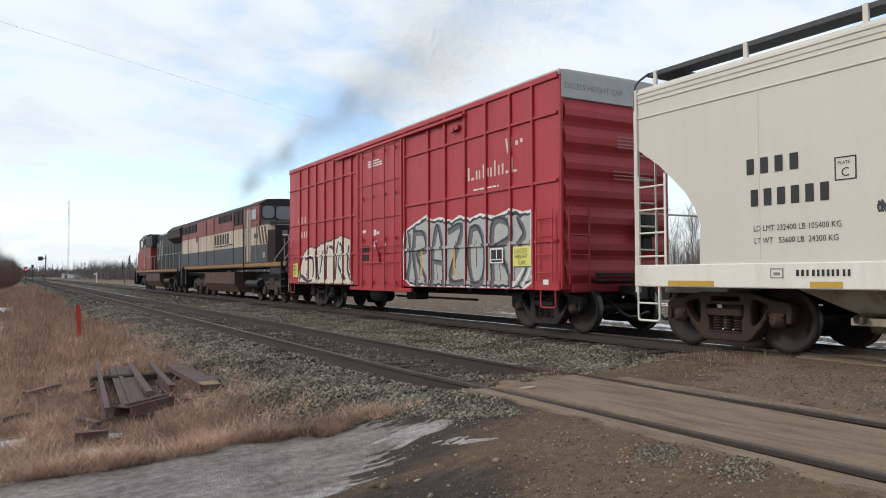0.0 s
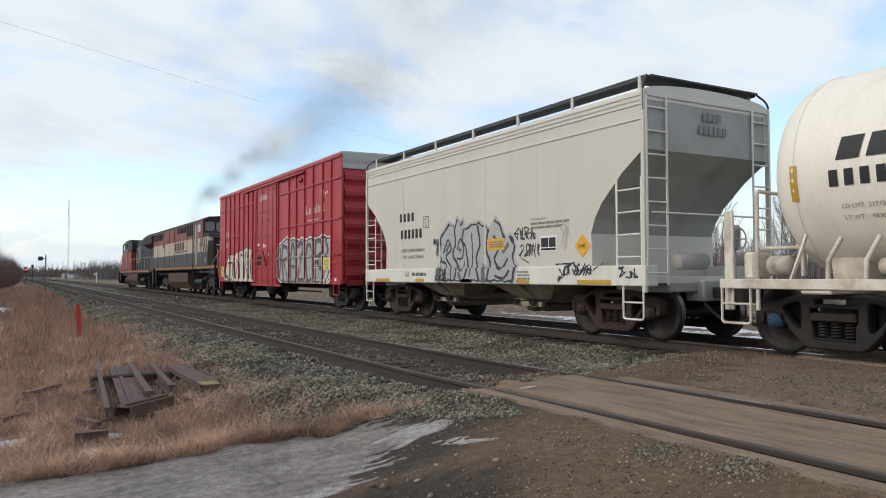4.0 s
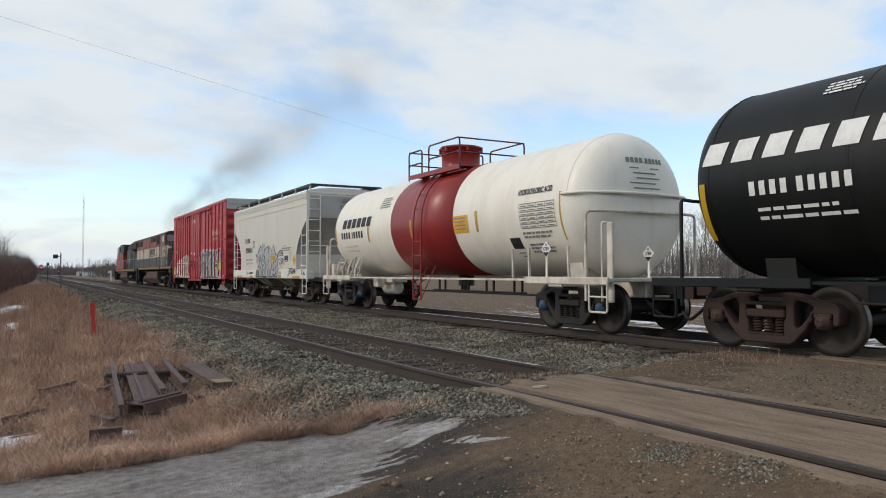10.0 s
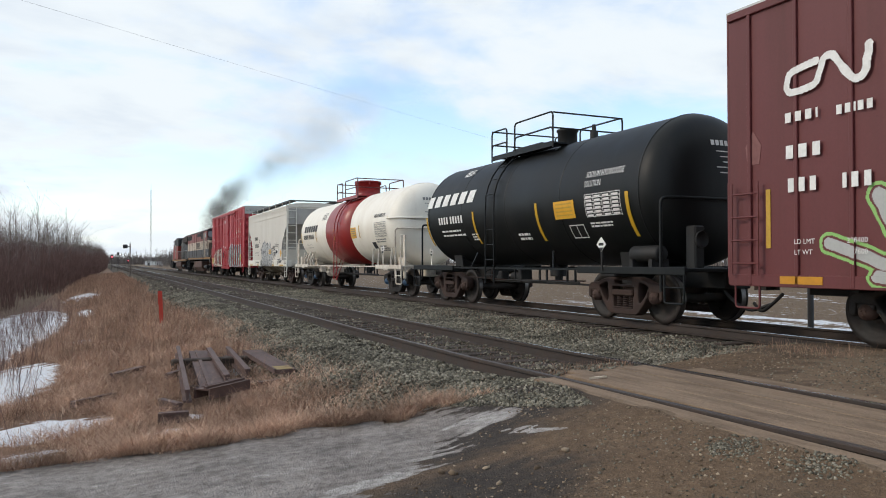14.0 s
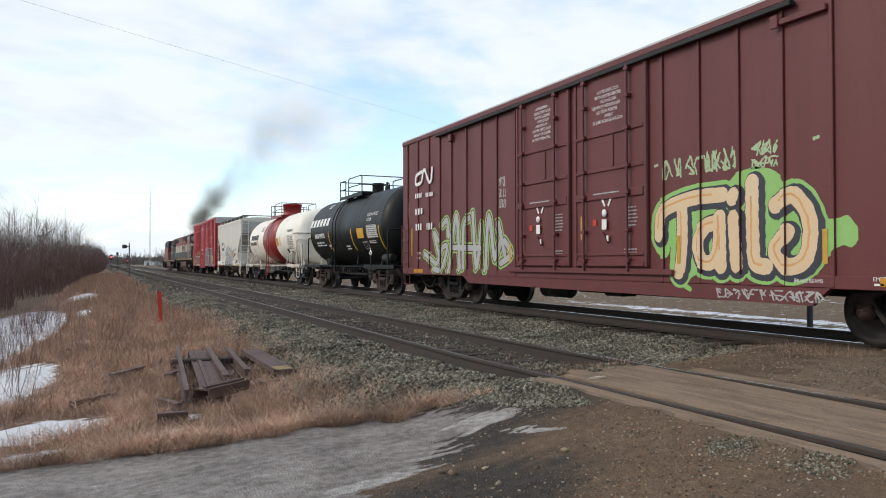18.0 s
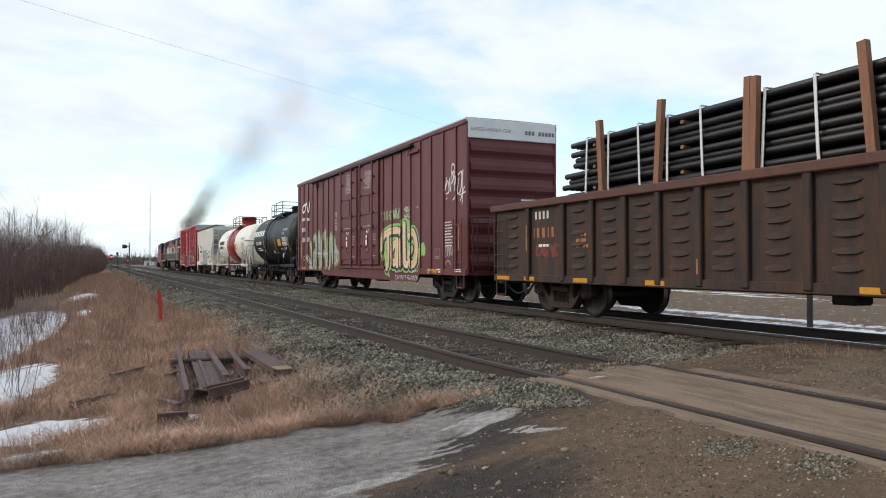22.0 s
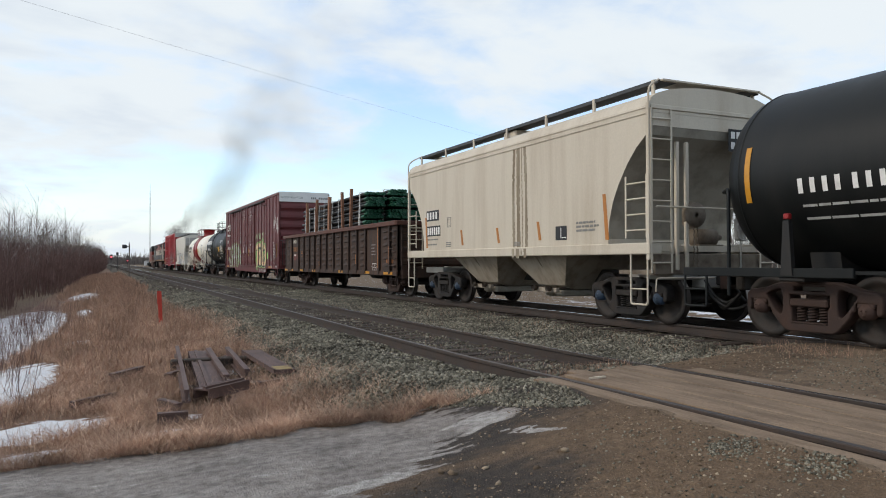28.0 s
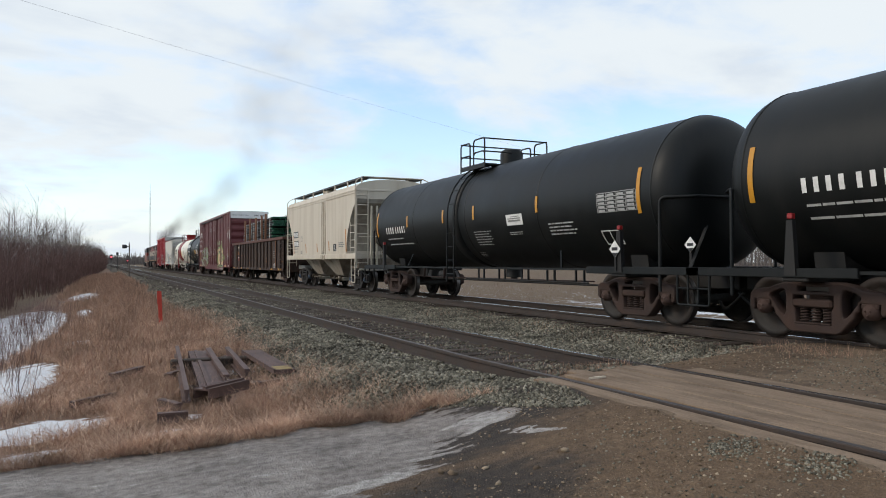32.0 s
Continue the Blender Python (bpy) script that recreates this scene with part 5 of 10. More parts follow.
    for p in ([(-2.3, 1.0), (-2.3, 1.5)], [(-3.25, 1.0), (-3.2, 1.4)], [(-4.1, 1.3), (-4.1, 1.9)], [(-5.0, 1.3), (-5.0, 1.9)], [(-5.95, 1.0), (-5.9, 1.5)], [(-6.45, 1.0), (-6.5, 1.7)]):
        L1.append(("line", p, .025, 1))
    for p in ([(-2.42, 1.15), (-2.42, 1.72)], [(-4.02, 1.15), (-4.02, 1.68)]):
        L1.append(("line", p, .10, 3))
    for k in range(3):
        L1.append(("line", [(-6.45 - .16 * k, .90), (-6.75 - .12 * k, 1.25)], .06, 2 if k != 1 else 1))
    mural(c, L1, [spray_silver, spray_dark, spray_white, ochre_refl, spray_shade], surf, (-7.2, -1.35, .84, 2.68), label="silver block graffiti with dark and white outlines")
    o = [(6.3, 1.95), (5.7, 2.1), (5.2, 2.0), (4.7, 2.15), (4.1, 2.2), (3.6, 2.25), (2.9, 2.35), (2.2, 2.2), (2.1, 1.8), (2.4, 1.5), (2.1, 1.1), (1.9, .86), (3.0, .86), (4.6, .86), (6.0, .86), (6.9, .9), (6.7, 1.4)]
    L2 = [("line", o + [o[0]], .10, 1), ("fill", o, 0)]
    for p in ([(6.2, 1.7), (5.5, 1.7), (5.5, 1.0), (6.1, 1.0), (6.0, 1.35)], [(5.1, 1.9), (4.9, 1.0), (4.5, 1.9)], [(4.2, 1.0), (4.1, 2.0), (3.5, 2.0)], [(3.4, 1.0), (3.2, 2.1), (2.7, 1.9), (3.2, 1.5), (2.6, 1.0)], [(2.3, 2.0), (2.4, 1.3), (2.1, 1.0)], [(6.6, 1.1), (5.9, .9)]):
        L2.append(("line", smooth_path(p), .13, 1))
        L2.append(("line", [(a - .10, b + .06) for a, b in smooth_path(p)], .05, 2))
    mural(c, L2, [spray_beige, spray_dark, spray_white], surf, (1.7, 7.1, .84, 2.5), label="cream and black graffiti lettering shapes")
    return c


red_boxcar()


brown_crest = material("faded_brown_stencil", (0.20, 0.085, 0.08), 0.7, scale=9, bump=0)


def oxide_door(c, y0, y1, W, H, rods, stile):
    """A plug door: framed slab with cross rails, two lock rods in brackets and a short middle stile."""
    d = part("door", Geo().box(-W - .05, -W, y0, y1, 1.05, H - .22, .012), brown_paint, c)
    for z, h, o in ((1.12, .10, .03), (1.30, .06, .03), (2.45, .16, .035), (2.95, .07, .03), (3.65, .07, .03), (4.82, .10, .03)):
        part("rail", Geo().box(-W - .05 - o, -W - .048, y0 + .09, y1 - .09, z - h / 2, z + h / 2, .01), brown_paint, d)
    for a in (y0 + .045, y1 - .045):
        part("stile", Geo().box(-W - .075, -W - .048, a - .04, a + .04, 1.06, H - .24, .01), brown_paint, d)
    part("stile", Geo().box(-W - .074, -W - .048, stile - .035, stile + .035, 2.99, 3.61, .01), brown_paint, d)
    for a in rods:
        part("lock_rod", Geo().tube([(-W - .125, a, .98), (-W - .125, a, H - .30)], .027, 8), brown_paint, d)
        for z in (1.18, 1.75, 2.45, 2.95, 3.65, 4.25, 4.75):
            part("rod_bracket", Geo().box(-W - .155, -W - .05, a - .06, a + .06, z - .035, z + .035, .008), brown_paint, d)
    return d


def oxide_boxcar():
    y, L, H, sill, W = -41.68, 18.72, 5.13, .80, 1.55
    left = [8.95, 8.12, 7.26, 6.48, 5.70, 4.76, 3.90, 3.08, 2.18]
    right = [-2.90, -3.78, -4.61, -5.43, -6.23, -7.04, -7.92, -8.75]
    c = boxcar("boxcar", y, L, H, sill, brown_paint, "oxide brown double-door high-cube boxcar with green and peach graffiti", left + right, [], [(-2.7, 2.16)], cap_white, (h_ for h_ in (6.55, -7.2)), 4, rib_w=.06, rib_d=.04)
    d1 = oxide_door(c, -.12, 2.06, W, H, (1.71, .36), .82)
    d2 = oxide_door(c, -2.55, -.30, W, H, (-.70, -2.06), -1.56)
    part("door_track", Geo().box(-W - .14, -W - .02, -5.67, 6.6, H - .34, H - .26, .01), black_steel, c)
    part("door_sill_rail", Geo().box(-W - .10, -W - .03, -3.2, 2.4, .92, 1.02, .01), brown_paint, c)
    g = Geo()
    g.prism([(5.0, sill), (-6.2, sill), (-5.9, sill - .26), (4.6, sill - .20)], "x", -W - .03, -W + .05)
    part("fish_belly_sill", g, brown_paint, c)
    g = Geo().box(-W - .09, -W - .02, -6.20, -5.42, H - .56, H - .47, .01)
    part("track_stop", g, brown_paint, c)
    for a, b_ in ((-5.44, -5.30), (5.55, 5.70)):
        part("track_stop", Geo().box(-W - .12, -W - .091 if a < 0 else -W - .03, a, b_, H - .60, H - .40, .01), brown_paint, c)
    x = -W - .007
    # company emblem: a flowing band, no letters
    lg = []
    p = [(7.86, 3.92), (8.22, 3.86), (8.32, 3.78), (8.34, 3.64), (8.26, 3.56), (7.98, 3.58), (7.86, 3.64), (7.80, 3.78), (7.74, 3.92), (7.64, 3.95), (7.56, 3.88), (7.34, 3.58), (7.22, 3.55), (7.14, 3.62), (7.08, 3.95)]
    mural(c, [("line", smooth_path([(a - .1, z) for a, z in p], 4), .105, 0)], [white_ink], lambda Y, Z: np.full(Y.shape, -W - .042), (6.9, 8.5, 3.4, 4.1), .011, label="white flowing company emblem")
    bars(word_bars(8.28, 3.14, [.95, .95, .95, .3], .14) + word_bars(7.46, 3.12, [.85, .85, .3, .85, .85], .125, .16), white_ink, c, -W - .042)
    bars(word_bars(8.27, 2.62, [.85, .95, .85], .19), white_ink, c, -W - .042)
    bars(word_bars(8.24, 2.14, [.65, .65, .65], .20), white_ink, c, -W - .042)
    bars(word_bars(7.38, 2.13, [.4, .65, .65], .20), white_ink, c, -W - .042)
    lettering("LD LMT", .10, white_ink, c, -W - .042, 8.15, 1.40)
    lettering("208400", .10, white_ink, c, -W - .042, 7.33, 1.40)
    lettering("LT WT", .10, white_ink, c, -W - .042, 8.15, 1.25)
    lettering("77600", .10, white_ink, c, -W - .042, 7.28, 1.25)
    part("faint_crest", Geo().prism([(9.0, 2.62), (8.78, 2.62), (8.74, 2.9), (8.89, 3.12), (9.04, 2.9)], "x", x, x + .004), brown_crest, c, "faint faded crest")
    for d_, yc, zt, lines in ((d1, .88, 4.56, ("- IMPORTANT -", "CLOSE THIS DOOR", "BEFORE CLOSING", "MAIN DOOR", "- IMPORTANT -", "FERMER CETTE PORT", "AVANT DE FERMER", "LA PORTE PRINCIPAL")), (d2, -1.45, 4.46, ("CLOSE AND LOCK", "BOTH DOORS BEFORE", "MOVING CAR", "FERMER ET VERROUILLER", "LES DEUX PORTES", "AVANT", "DE DEPLACER LE WAGON"))):
        for k, w in enumerate(lines):
            lettering(w, .092, white_ink, d_, -W - .056, yc + len(w) * .026, zt - .098 * k, width=.86)
    for dd, a in ((d1, 1.05), (d2, -1.34)):
        part("notice", Geo().box(-W - .10, -W - .09, a - .08, a + .07, 1.78, 1.98), white_ink, dd, "small white notice")
        part("notice", Geo().lathe([(0, .075), (-.006, .075), (-.006, 0)], "x", (-W - .09, a, 2.10), 14), white_ink, dd, "round white notice")
        part("notice", Geo().box(-W - .07, -W - .06, a + .28, a + .40, 1.86, 1.99), orange_paint, dd, "small orange notice")
        part("lever", Geo().bar((-W - .10, a + .02, 1.72), (-W - .10, a - .12, 1.52), .03, .05, (1, 0, 0)), brown_paint, dd)
        bars([(a - .14, a - .08, 1.55, 1.66)], white_ink, dd, -W - .10, name="notice")
        for s in (-1, 1):
            part("warning_mark", Geo().bar((-W - .062, a + s * .05 - .03, 2.24), (-W - .062, a + s * .15 - .03, 2.40), .05, .004, (1, 0, 0)), white_ink, dd, "slanting white warning mark")
        bars(text_block(a - .62, 2.18, .34, .40, 6, 41, .35) + text_block(a - .55, 1.40, .40, .12, 2, 42, .4), faded_ink, dd, -W - .056)
        bars([(a - .45, a + .35, 2.475, 2.50)], faded_ink, dd, -W - .09)
    part("reflector", Geo().box(-W - .062, -W - .054, -.60, -.52, 1.60, 2.08), ochre_refl, d2, "vertical yellow reflective strip")
    for a in (2.45, -3.28, -6.10):
        part("reflector", Geo().box(-W - .012, -W - .006, a - .04, a + .04, 1.12, 1.60), ochre_refl, c, "vertical yellow reflective strip")
    lettering("BRAKE BEAMS", .075, white_ink, c, -W - .036, -5.62, .86)
    lettering("EMPTY LOAD", .075, white_ink, c, -W - .036, -6.80, .90)
    bars(text_block(-6.82, .87, .5, .05, 1, 51) + text_block(-7.45, .96, .30, .14, 2, 52), white_ink, c, -W - .036)
    bars(text_block(-8.0, 2.30, .55, .75, 9, 21, .35), white_ink, c, x)
    f = Geo()
    for a, b_, z0, z1 in ((-7.63, -7.25, 1.25, 1.27), (-7.63, -7.25, 1.53, 1.55), (-7.63, -7.61, 1.25, 1.55), (-7.27, -7.25, 1.25, 1.55), (-7.58, -7.30, 1.29, 1.34), (-7.45, -7.43, 1.34, 1.52)):
        f.box(x, x + .004, a, b_, z0, z1)
    part("inspection_stencil", f, grey_ink, c, "framed inspection stencil")
    for a in (-7.25, 8.05):
        part("reflector", Geo().box(-W - .04, -W - .032, a - .35, a + .35, sill + .03, sill + .14), amber_refl, c, "orange reflective strip")
    part("reflector", Geo().box(-W - .012, -W - .006, 8.58, 8.66, 1.35, 2.22), ochre_refl, c, "vertical yellow reflective strip")
    part("reflector", Geo().box(-W - .012, -W - .006, -8.91, -8.87, 1.45, 2.20), ochre_refl, c, "vertical yellow reflective strip")
    bars(text_block(-8.7, .96, .5, .1, 2, 32), white_ink, c, -W - .036)
    lettering("EXCESS HEIGHT CAR", .135, grey_ink, c, -1.45, -L / 2 - .059, H - .40, face="end", width=1.0)
    bars([(.26 + .11 * i, .34 + .11 * i, H - .42, H - .31) for i in range(9) if i != 3], grey_ink, c, -L / 2 - .059, face="end")
    bars([(.1, 1.2, 2.85 - .1 * i, 2.9 - .1 * i) for i in range(3)], white_ink, c, -L / 2 - .088, face="end")
    e = Geo()
    e.lathe([(-.10, 0), (-.10, .26), (-.06, .28), (-.02, .28)], "y", (.30, -L / 2 - .22, 2.5), 20)
    e.box(.12, .48, -L / 2 - .25, -L / 2 - .05, 1.8, 2.7, .03)
    part("hand_brake", e, black_steel, c, "black hand brake wheel and gear box")
    grab(c, [(-1.45, -L / 2 - .05, 2.35), (-1.45, -L / 2 - .35, 2.35), (1.2, -L / 2 - .35, 2.35)], black_steel)
    grab(c, [(-1.4, -L / 2 - .35, 2.35), (-1.4, -L / 2 - .35, 1.0)], black_steel)

    ribs = left + right

    def surf(Y, Z):
        r = np.full(Y.shape, -W)
        for v in ribs:
            r = np.where(abs(Y - v) < .031, -W - .04, r)
        return np.where(Z < sill + .162, np.minimum(r, -W - .03), r)

    # peach and green piece beside the doors: rim, dark outline, fill, letter strokes
    o = smooth_path([(-2.76, 1.62), (-2.86, 2.08), (-3.2, 2.20), (-3.61, 2.23), (-4.05, 2.25), (-4.44, 2.30), (-4.62, 2.42), (-4.89, 2.45), (-5.12, 2.42), (-5.29, 2.33), (-5.36, 2.19), (-5.62, 2.18), (-5.82, 2.06), (-5.98, 1.81), (-6.0, 1.30), (-5.72, 1.02), (-5.17, 1.0), (-4.68, 1.05), (-4.2, 1.02), (-3.72, 1.06), (-3.42, .94), (-3.18, .97), (-3.2, 1.4), (-3.1, 1.62), (-2.95, 1.50)], 3, True)
    La = [("line", o + [o[0]], .24, 2), ("fill", smooth_path([(-5.9, 1.65), (-6.2, 1.72), (-6.44, 1.76), (-6.60, 1.55), (-6.52, 1.36), (-6.3, 1.36), (-6.12, 1.2), (-5.9, 1.25)], 4, True), 2), ("fill", smooth_path([(-2.7, 1.7), (-3.0, 1.55), (-3.05, 1.3), (-2.85, 1.2), (-2.72, 1.4)], 4, True), 2),
          ("line", smooth_path([(-3.2, 1.0), (-3.42, .78), (-3.56, .70)]), .09, 2), ("line", o + [o[0]], .12, 1), ("fill", o, 0)]
    La = La[:-2]
    strokes = [[(-2.80, 1.62), (-2.88, 2.02), (-3.5, 2.20), (-4.25, 2.22)], [(-3.35, 2.15), (-3.37, 1.5), (-3.30, .98)], [(-4.15, 1.78), (-3.88, 1.72), (-3.72, 1.45), (-3.82, 1.17), (-4.05, 1.16), (-4.18, 1.42), (-4.20, 1.86), (-4.22, 1.08)],
               [(-4.50, 1.84), (-4.54, 1.10)], [(-4.46, 2.15), (-4.50, 2.19)], [(-4.86, 2.36), (-4.86, 1.5), (-4.90, 1.14), (-5.10, 1.08)], [(-5.28, 1.98), (-5.60, 2.10), (-5.86, 1.72), (-5.80, 1.22), (-5.48, 1.08), (-5.27, 1.32), (-5.48, 1.58)]]
    strokes = [smooth_path(p) for p in strokes]
    La.append(("fill", o, 2))
    La += [("line", [(a - .035, b - .02) for a, b in p], .50, 2) for p in strokes]
    La += [("line", [(a - .05, b - .03) for a, b in p], .38, 1) for p in strokes]
    La += [("line", p, .25, 0) for p in strokes]
    La += [("line", [(a + .03, b + .02) for a, b in p][2:-2], .035, 3) for p in strokes if len(p) > 12]
    mural(c, La, [spray_peach, spray_dark, spray_green, spray_orange], surf, (-6.8, -2.55, .55, 2.62), .009, label="peach bubble graffiti with dark and green outlines")
    # green and white piece at the front half
    La = []
    for p in ([(7.9, 1.35), (7.4, 1.2), (7.0, 1.1), (6.6, 1.5), (6.3, 1.5), (6.7, .95), (7.2, .95)], [(6.6, 2.1), (6.3, 2.2), (6.2, 1.8)], [(6.2, .9), (5.7, 2.3), (5.5, .95)], [(5.3, 1.0), (5.25, 2.0), (4.9, 2.2)], [(4.7, 2.3), (4.5, 1.0), (4.2, 2.0)], [(4.0, .95), (3.8, 2.2), (3.5, 1.2), (3.2, 1.6)], [(3.2, 1.1), (2.7, 1.3), (3.0, 1.6)], [(5.9, 1.5), (4.2, 1.45)], [(3.3, 2.0), (3.0, 1.3)], [(6.9, 1.7), (7.2, 1.9), (6.8, 1.2)]):
        q = smooth_path(p)
        La += [("line", [(a - .28, .86 + (z - .86) * 1.10) for a, z in q], .31, 1)]
    for p in [l[1] for l in La]:
        La += [("line", p, .22, 2)]
    for p in [l[1] for l in La[:10]]:
        La += [("line", p, .155, 0)]
    mural(c, La, [spray_silver, spray_green, brown_paint], surf, (2.2, 8.0, .82, 2.65), label="tangled green and grey graffiti strokes")
    mural(c, scrawl(3.05, 3.02, .36, .20, 2, .024, 91) + scrawl(3.02, 2.76, .36, .18, 2, .024, 92) + scrawl(2.98, 2.50, .36, .18, 3, .022, 93), [faded_ink], surf, (2.5, 3.2, 2.45, 3.3), .010, label="thin white scrawl above the graffiti")
    # tags in thin lines
    La = []
    for p in ([(-7.15, 4.0), (-7.0, 3.65), (-7.25, 3.9), (-7.35, 3.6), (-7.1, 3.55)], [(-7.4, 3.95), (-7.5, 3.6), (-7.6, 4.1), (-7.75, 3.95), (-7.6, 3.8)], [(-7.85, 3.6), (-7.8, 4.1), (-8.05, 3.9), (-7.9, 3.65)], [(-8.2, 3.9), (-8.1, 3.5), (-8.4, 3.6), (-8.45, 4.05), (-8.15, 4.0)], [(-8.55, 4.1), (-8.5, 3.2)], [(-8.3, 3.45), (-8.75, 3.5)], [(-7.7, 4.35), (-7.55, 4.2), (-7.7, 4.1), (-7.85, 4.25), (-7.7, 4.35)], [(-7.2, 3.45), (-7.15, 3.4)], [(-7.7, 3.35), (-8.0, 3.42)], [(-8.7, 3.65), (-8.35, 3.3)]):
        La.append(("line", smooth_path(p), .05, 0))
    La = [(k, [(-8.0 + (y_ + 7.0) * .74, 2.75 + (z_ - 3.2) * 1.02) for y_, z_ in p], w * .8, m) for k, p, w, m in La]
    mural(c, La, [spray_white], surf, (-9.43, -7.9, 2.6, 4.15), .014, label="white spray paint scrawl")
    La = []
    for y0, z0, wd, ht, n, w, sd in ((-2.93, 2.60, .78, .30, 3, .034, 31), (-3.86, 2.62, .72, .30, 4, .034, 32), (-4.85, 2.76, .50, .18, 3, .030, 33), (-4.85, 2.55, .48, .16, 3, .028, 34)):
        La += scrawl(y0, z0, wd, ht, n, w, sd)
    for a in (-2.7, -3.78, -4.9, -5.95):
        La.append(("line", [(a, 2.86), (a - .05, 2.87)], .05, 0))
    mural(c, La, [spray_pale_green], surf, (-6.1, -2.6, 2.55, 3.4), .014, label="thin green graffiti scrawl")
    La = []
    for k, a in enumerate((-7.98, -8.12, -8.26)):
        La.append(("line", smooth_path([(a, 1.3), (a - .1, 1.65), (a - .18, 1.35), (a - .26, 1.6)]), .03, 0))
    La.append(("line", smooth_path([(-8.0, 1.1), (-8.2, 1.2), (-8.4, 1.08)]), .03, 0))
    mural(c, La, [spray_silver], surf, (-8.7, -7.6, 1.0, 1.75), .014, label="grey spray paint tag")
    mural(c, scrawl(-4.15, sill - .21, 1.95, .13, 12, .022, 71), [faded_ink], lambda Y, Z: np.full(Y.shape, -W - .034), (-6.3, -4.0, sill - .25, sill - .05), .010, label="thin white scrawl along the sill")
    return c


oxide_boxcar()
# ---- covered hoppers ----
# grime colour darkened further by the shade on sloping undersides
hopper_grime_shade = material("grimy_shaded_sheet", (0.30, 0.27, 0.22), 0.8, dirt=(0.12, 0.10, 0.08), dirt_amt=0.7, scale=2)
# rust streaks, plus the deep shade under the car put into the paint
chute_paint = material("rust_streaked_shaded_chute", (0.33, 0.285, 0.225), 0.75, dirt=(0.105, 0.070, 0.048), dirt_amt=0.75, stretch=STREAK, scale=2.2, bump=0.1)
gate_rust = material("rusty_gate_steel", (0.105, 0.078, 0.058), 0.85, dirt=(0.22, 0.19, 0.15), dirt_amt=0.6, scale=4, bump=0.2)
hopper_gear = material("rust_streaked_end_gear", (0.175, 0.140, 0.104), 0.75, dirt=(0.052, 0.034, 0.024), dirt_amt=0.8, scale=4, bump=0.15)
halo_grey = material("thin_grey_overspray", (0.42, 0.41, 0.39), 0.6, scale=4, bump=0)


def hopper(name, y, half, top, label, paint, sill_paint, side_cut, trucks, walk_x, walk_z, bays, seed, W=1.58, sill_z=(.93, 1.28), curved=False, cap=None, roof_rise=.2):
    c = car(name, y, label, "hopper car")
    # side sheets with their cut-away ends; side_cut: (y, z) points of the edge from the top corner down to the sill
    prof = [(half, top)] + list(side_cut) + [(-a, b) for a, b in reversed(side_cut)] + [(-half, top)]
    body = Geo().prism(prof, "x", -W, W)
    bo = part("body", body, [paint, hopper_grime_shade if curved else hopper_end], c)
    # downward-facing sheets get the darker material: their shade is in the colour
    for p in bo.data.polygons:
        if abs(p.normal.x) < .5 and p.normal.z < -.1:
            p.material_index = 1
    roof = Geo()
    arch = [(-W - .015, top - .12), (-W - .015, top)] + [(-W * math.cos(a), top + roof_rise * math.sin(a) ** .8) for a in (math.pi * i / 12 for i in range(1, 12))] + [(W + .015, top), (W + .015, top - .12)]
    roof.prism(arch, "y", -half - .014, half + .014)
    part("roof", roof, paint, c)
    # stiffening lips below the eaves
    for i, z in enumerate((top - .02, top - .17, top - .42) if not curved else (top - .02, top - .12)):
        for s in (-1, 1):
            part("eaves_lip", Geo().box(s * (W - .01), s * (W + (.03 if i == 0 else .018)), -half, half, z - .03, z, .006), paint, c)
    for s in (-1, 1):
        part("side_sill", Geo().box(s * (W - .25), s * (W + .04), -half - .05, half + .05, sill_z[0], sill_z[1], .015), sill_paint, c, "pale painted side sill")
    # end frames
    for s in (-1, 1):
        e = s * half
        g = Geo()
        g.box(-W + .1, W - .1, e - s * .10, e + s * .007, side_cut[0][1], top - .02)
        # the grey car's end panel is darker than its sides: its shade painted in
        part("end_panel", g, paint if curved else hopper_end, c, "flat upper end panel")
        g = Geo()
        g.box(-W + .15, W - .15, e - s * .8, e - s * .02, sill_z[0] + .05, sill_z[0] + .16)
        part("end_bracing", g, paint, c)
        g = Geo()
        for x in (-W, W):
            g.box(x - .035, x + .035, e - .04, e + .04, sill_z[0] - .1, top + .05, .008)
        g.box(-W, W, e - .04, e + .04, top - .06, top + .02, .01)
        part("corner_post", g, paint, c)
        ladder(c, -W - .02, e - s * .04, e - s * .62, sill_z[0] + .30, 2.74, 4, sill_paint)
        ladder(c, e + s * .05, -W + .02, -W + .48, .95, top - .05, 8, sill_paint, end=True)
        ladder(c, e + s * .05, W - .48, W - .02, .95, top - .05, 8, sill_paint, end=True)
        grab(c, [(-W + .1, e + s * .08, 2.15), (W - .1, e + s * .08, 2.15)], sill_paint)
        st = Geo().tube(rounded([(-W - .02, e - s * .02, sill_z[0]), (-W - .02, e - s * .02, .38), (-W - .02, e - s * .48, .38), (-W - .02, e - s * .48, sill_z[0])], .06), .02, 6)
        st.tube([(-W - .02, e - s * .02, .66), (-W - .02, e - s * .48, .66)], .016, 6)
        part("sill_step", st, sill_paint, c)
        g = Geo()
        g.box(-1.0, 1.0, e - s * 1.3, e - s * .02, .82, 1.0, .02)
        g.box(-.32, .32, e - s * .3, e + s * .12, .66, 1.02, .02)
        part("end_sill", g, hopper_end, c)
        coupler(c, e + s * .10, s)
    # brake gear on the rear end
    g = Geo()
    for k in range(16):
        a, b_ = k * .3927, (k + 1) * .3927
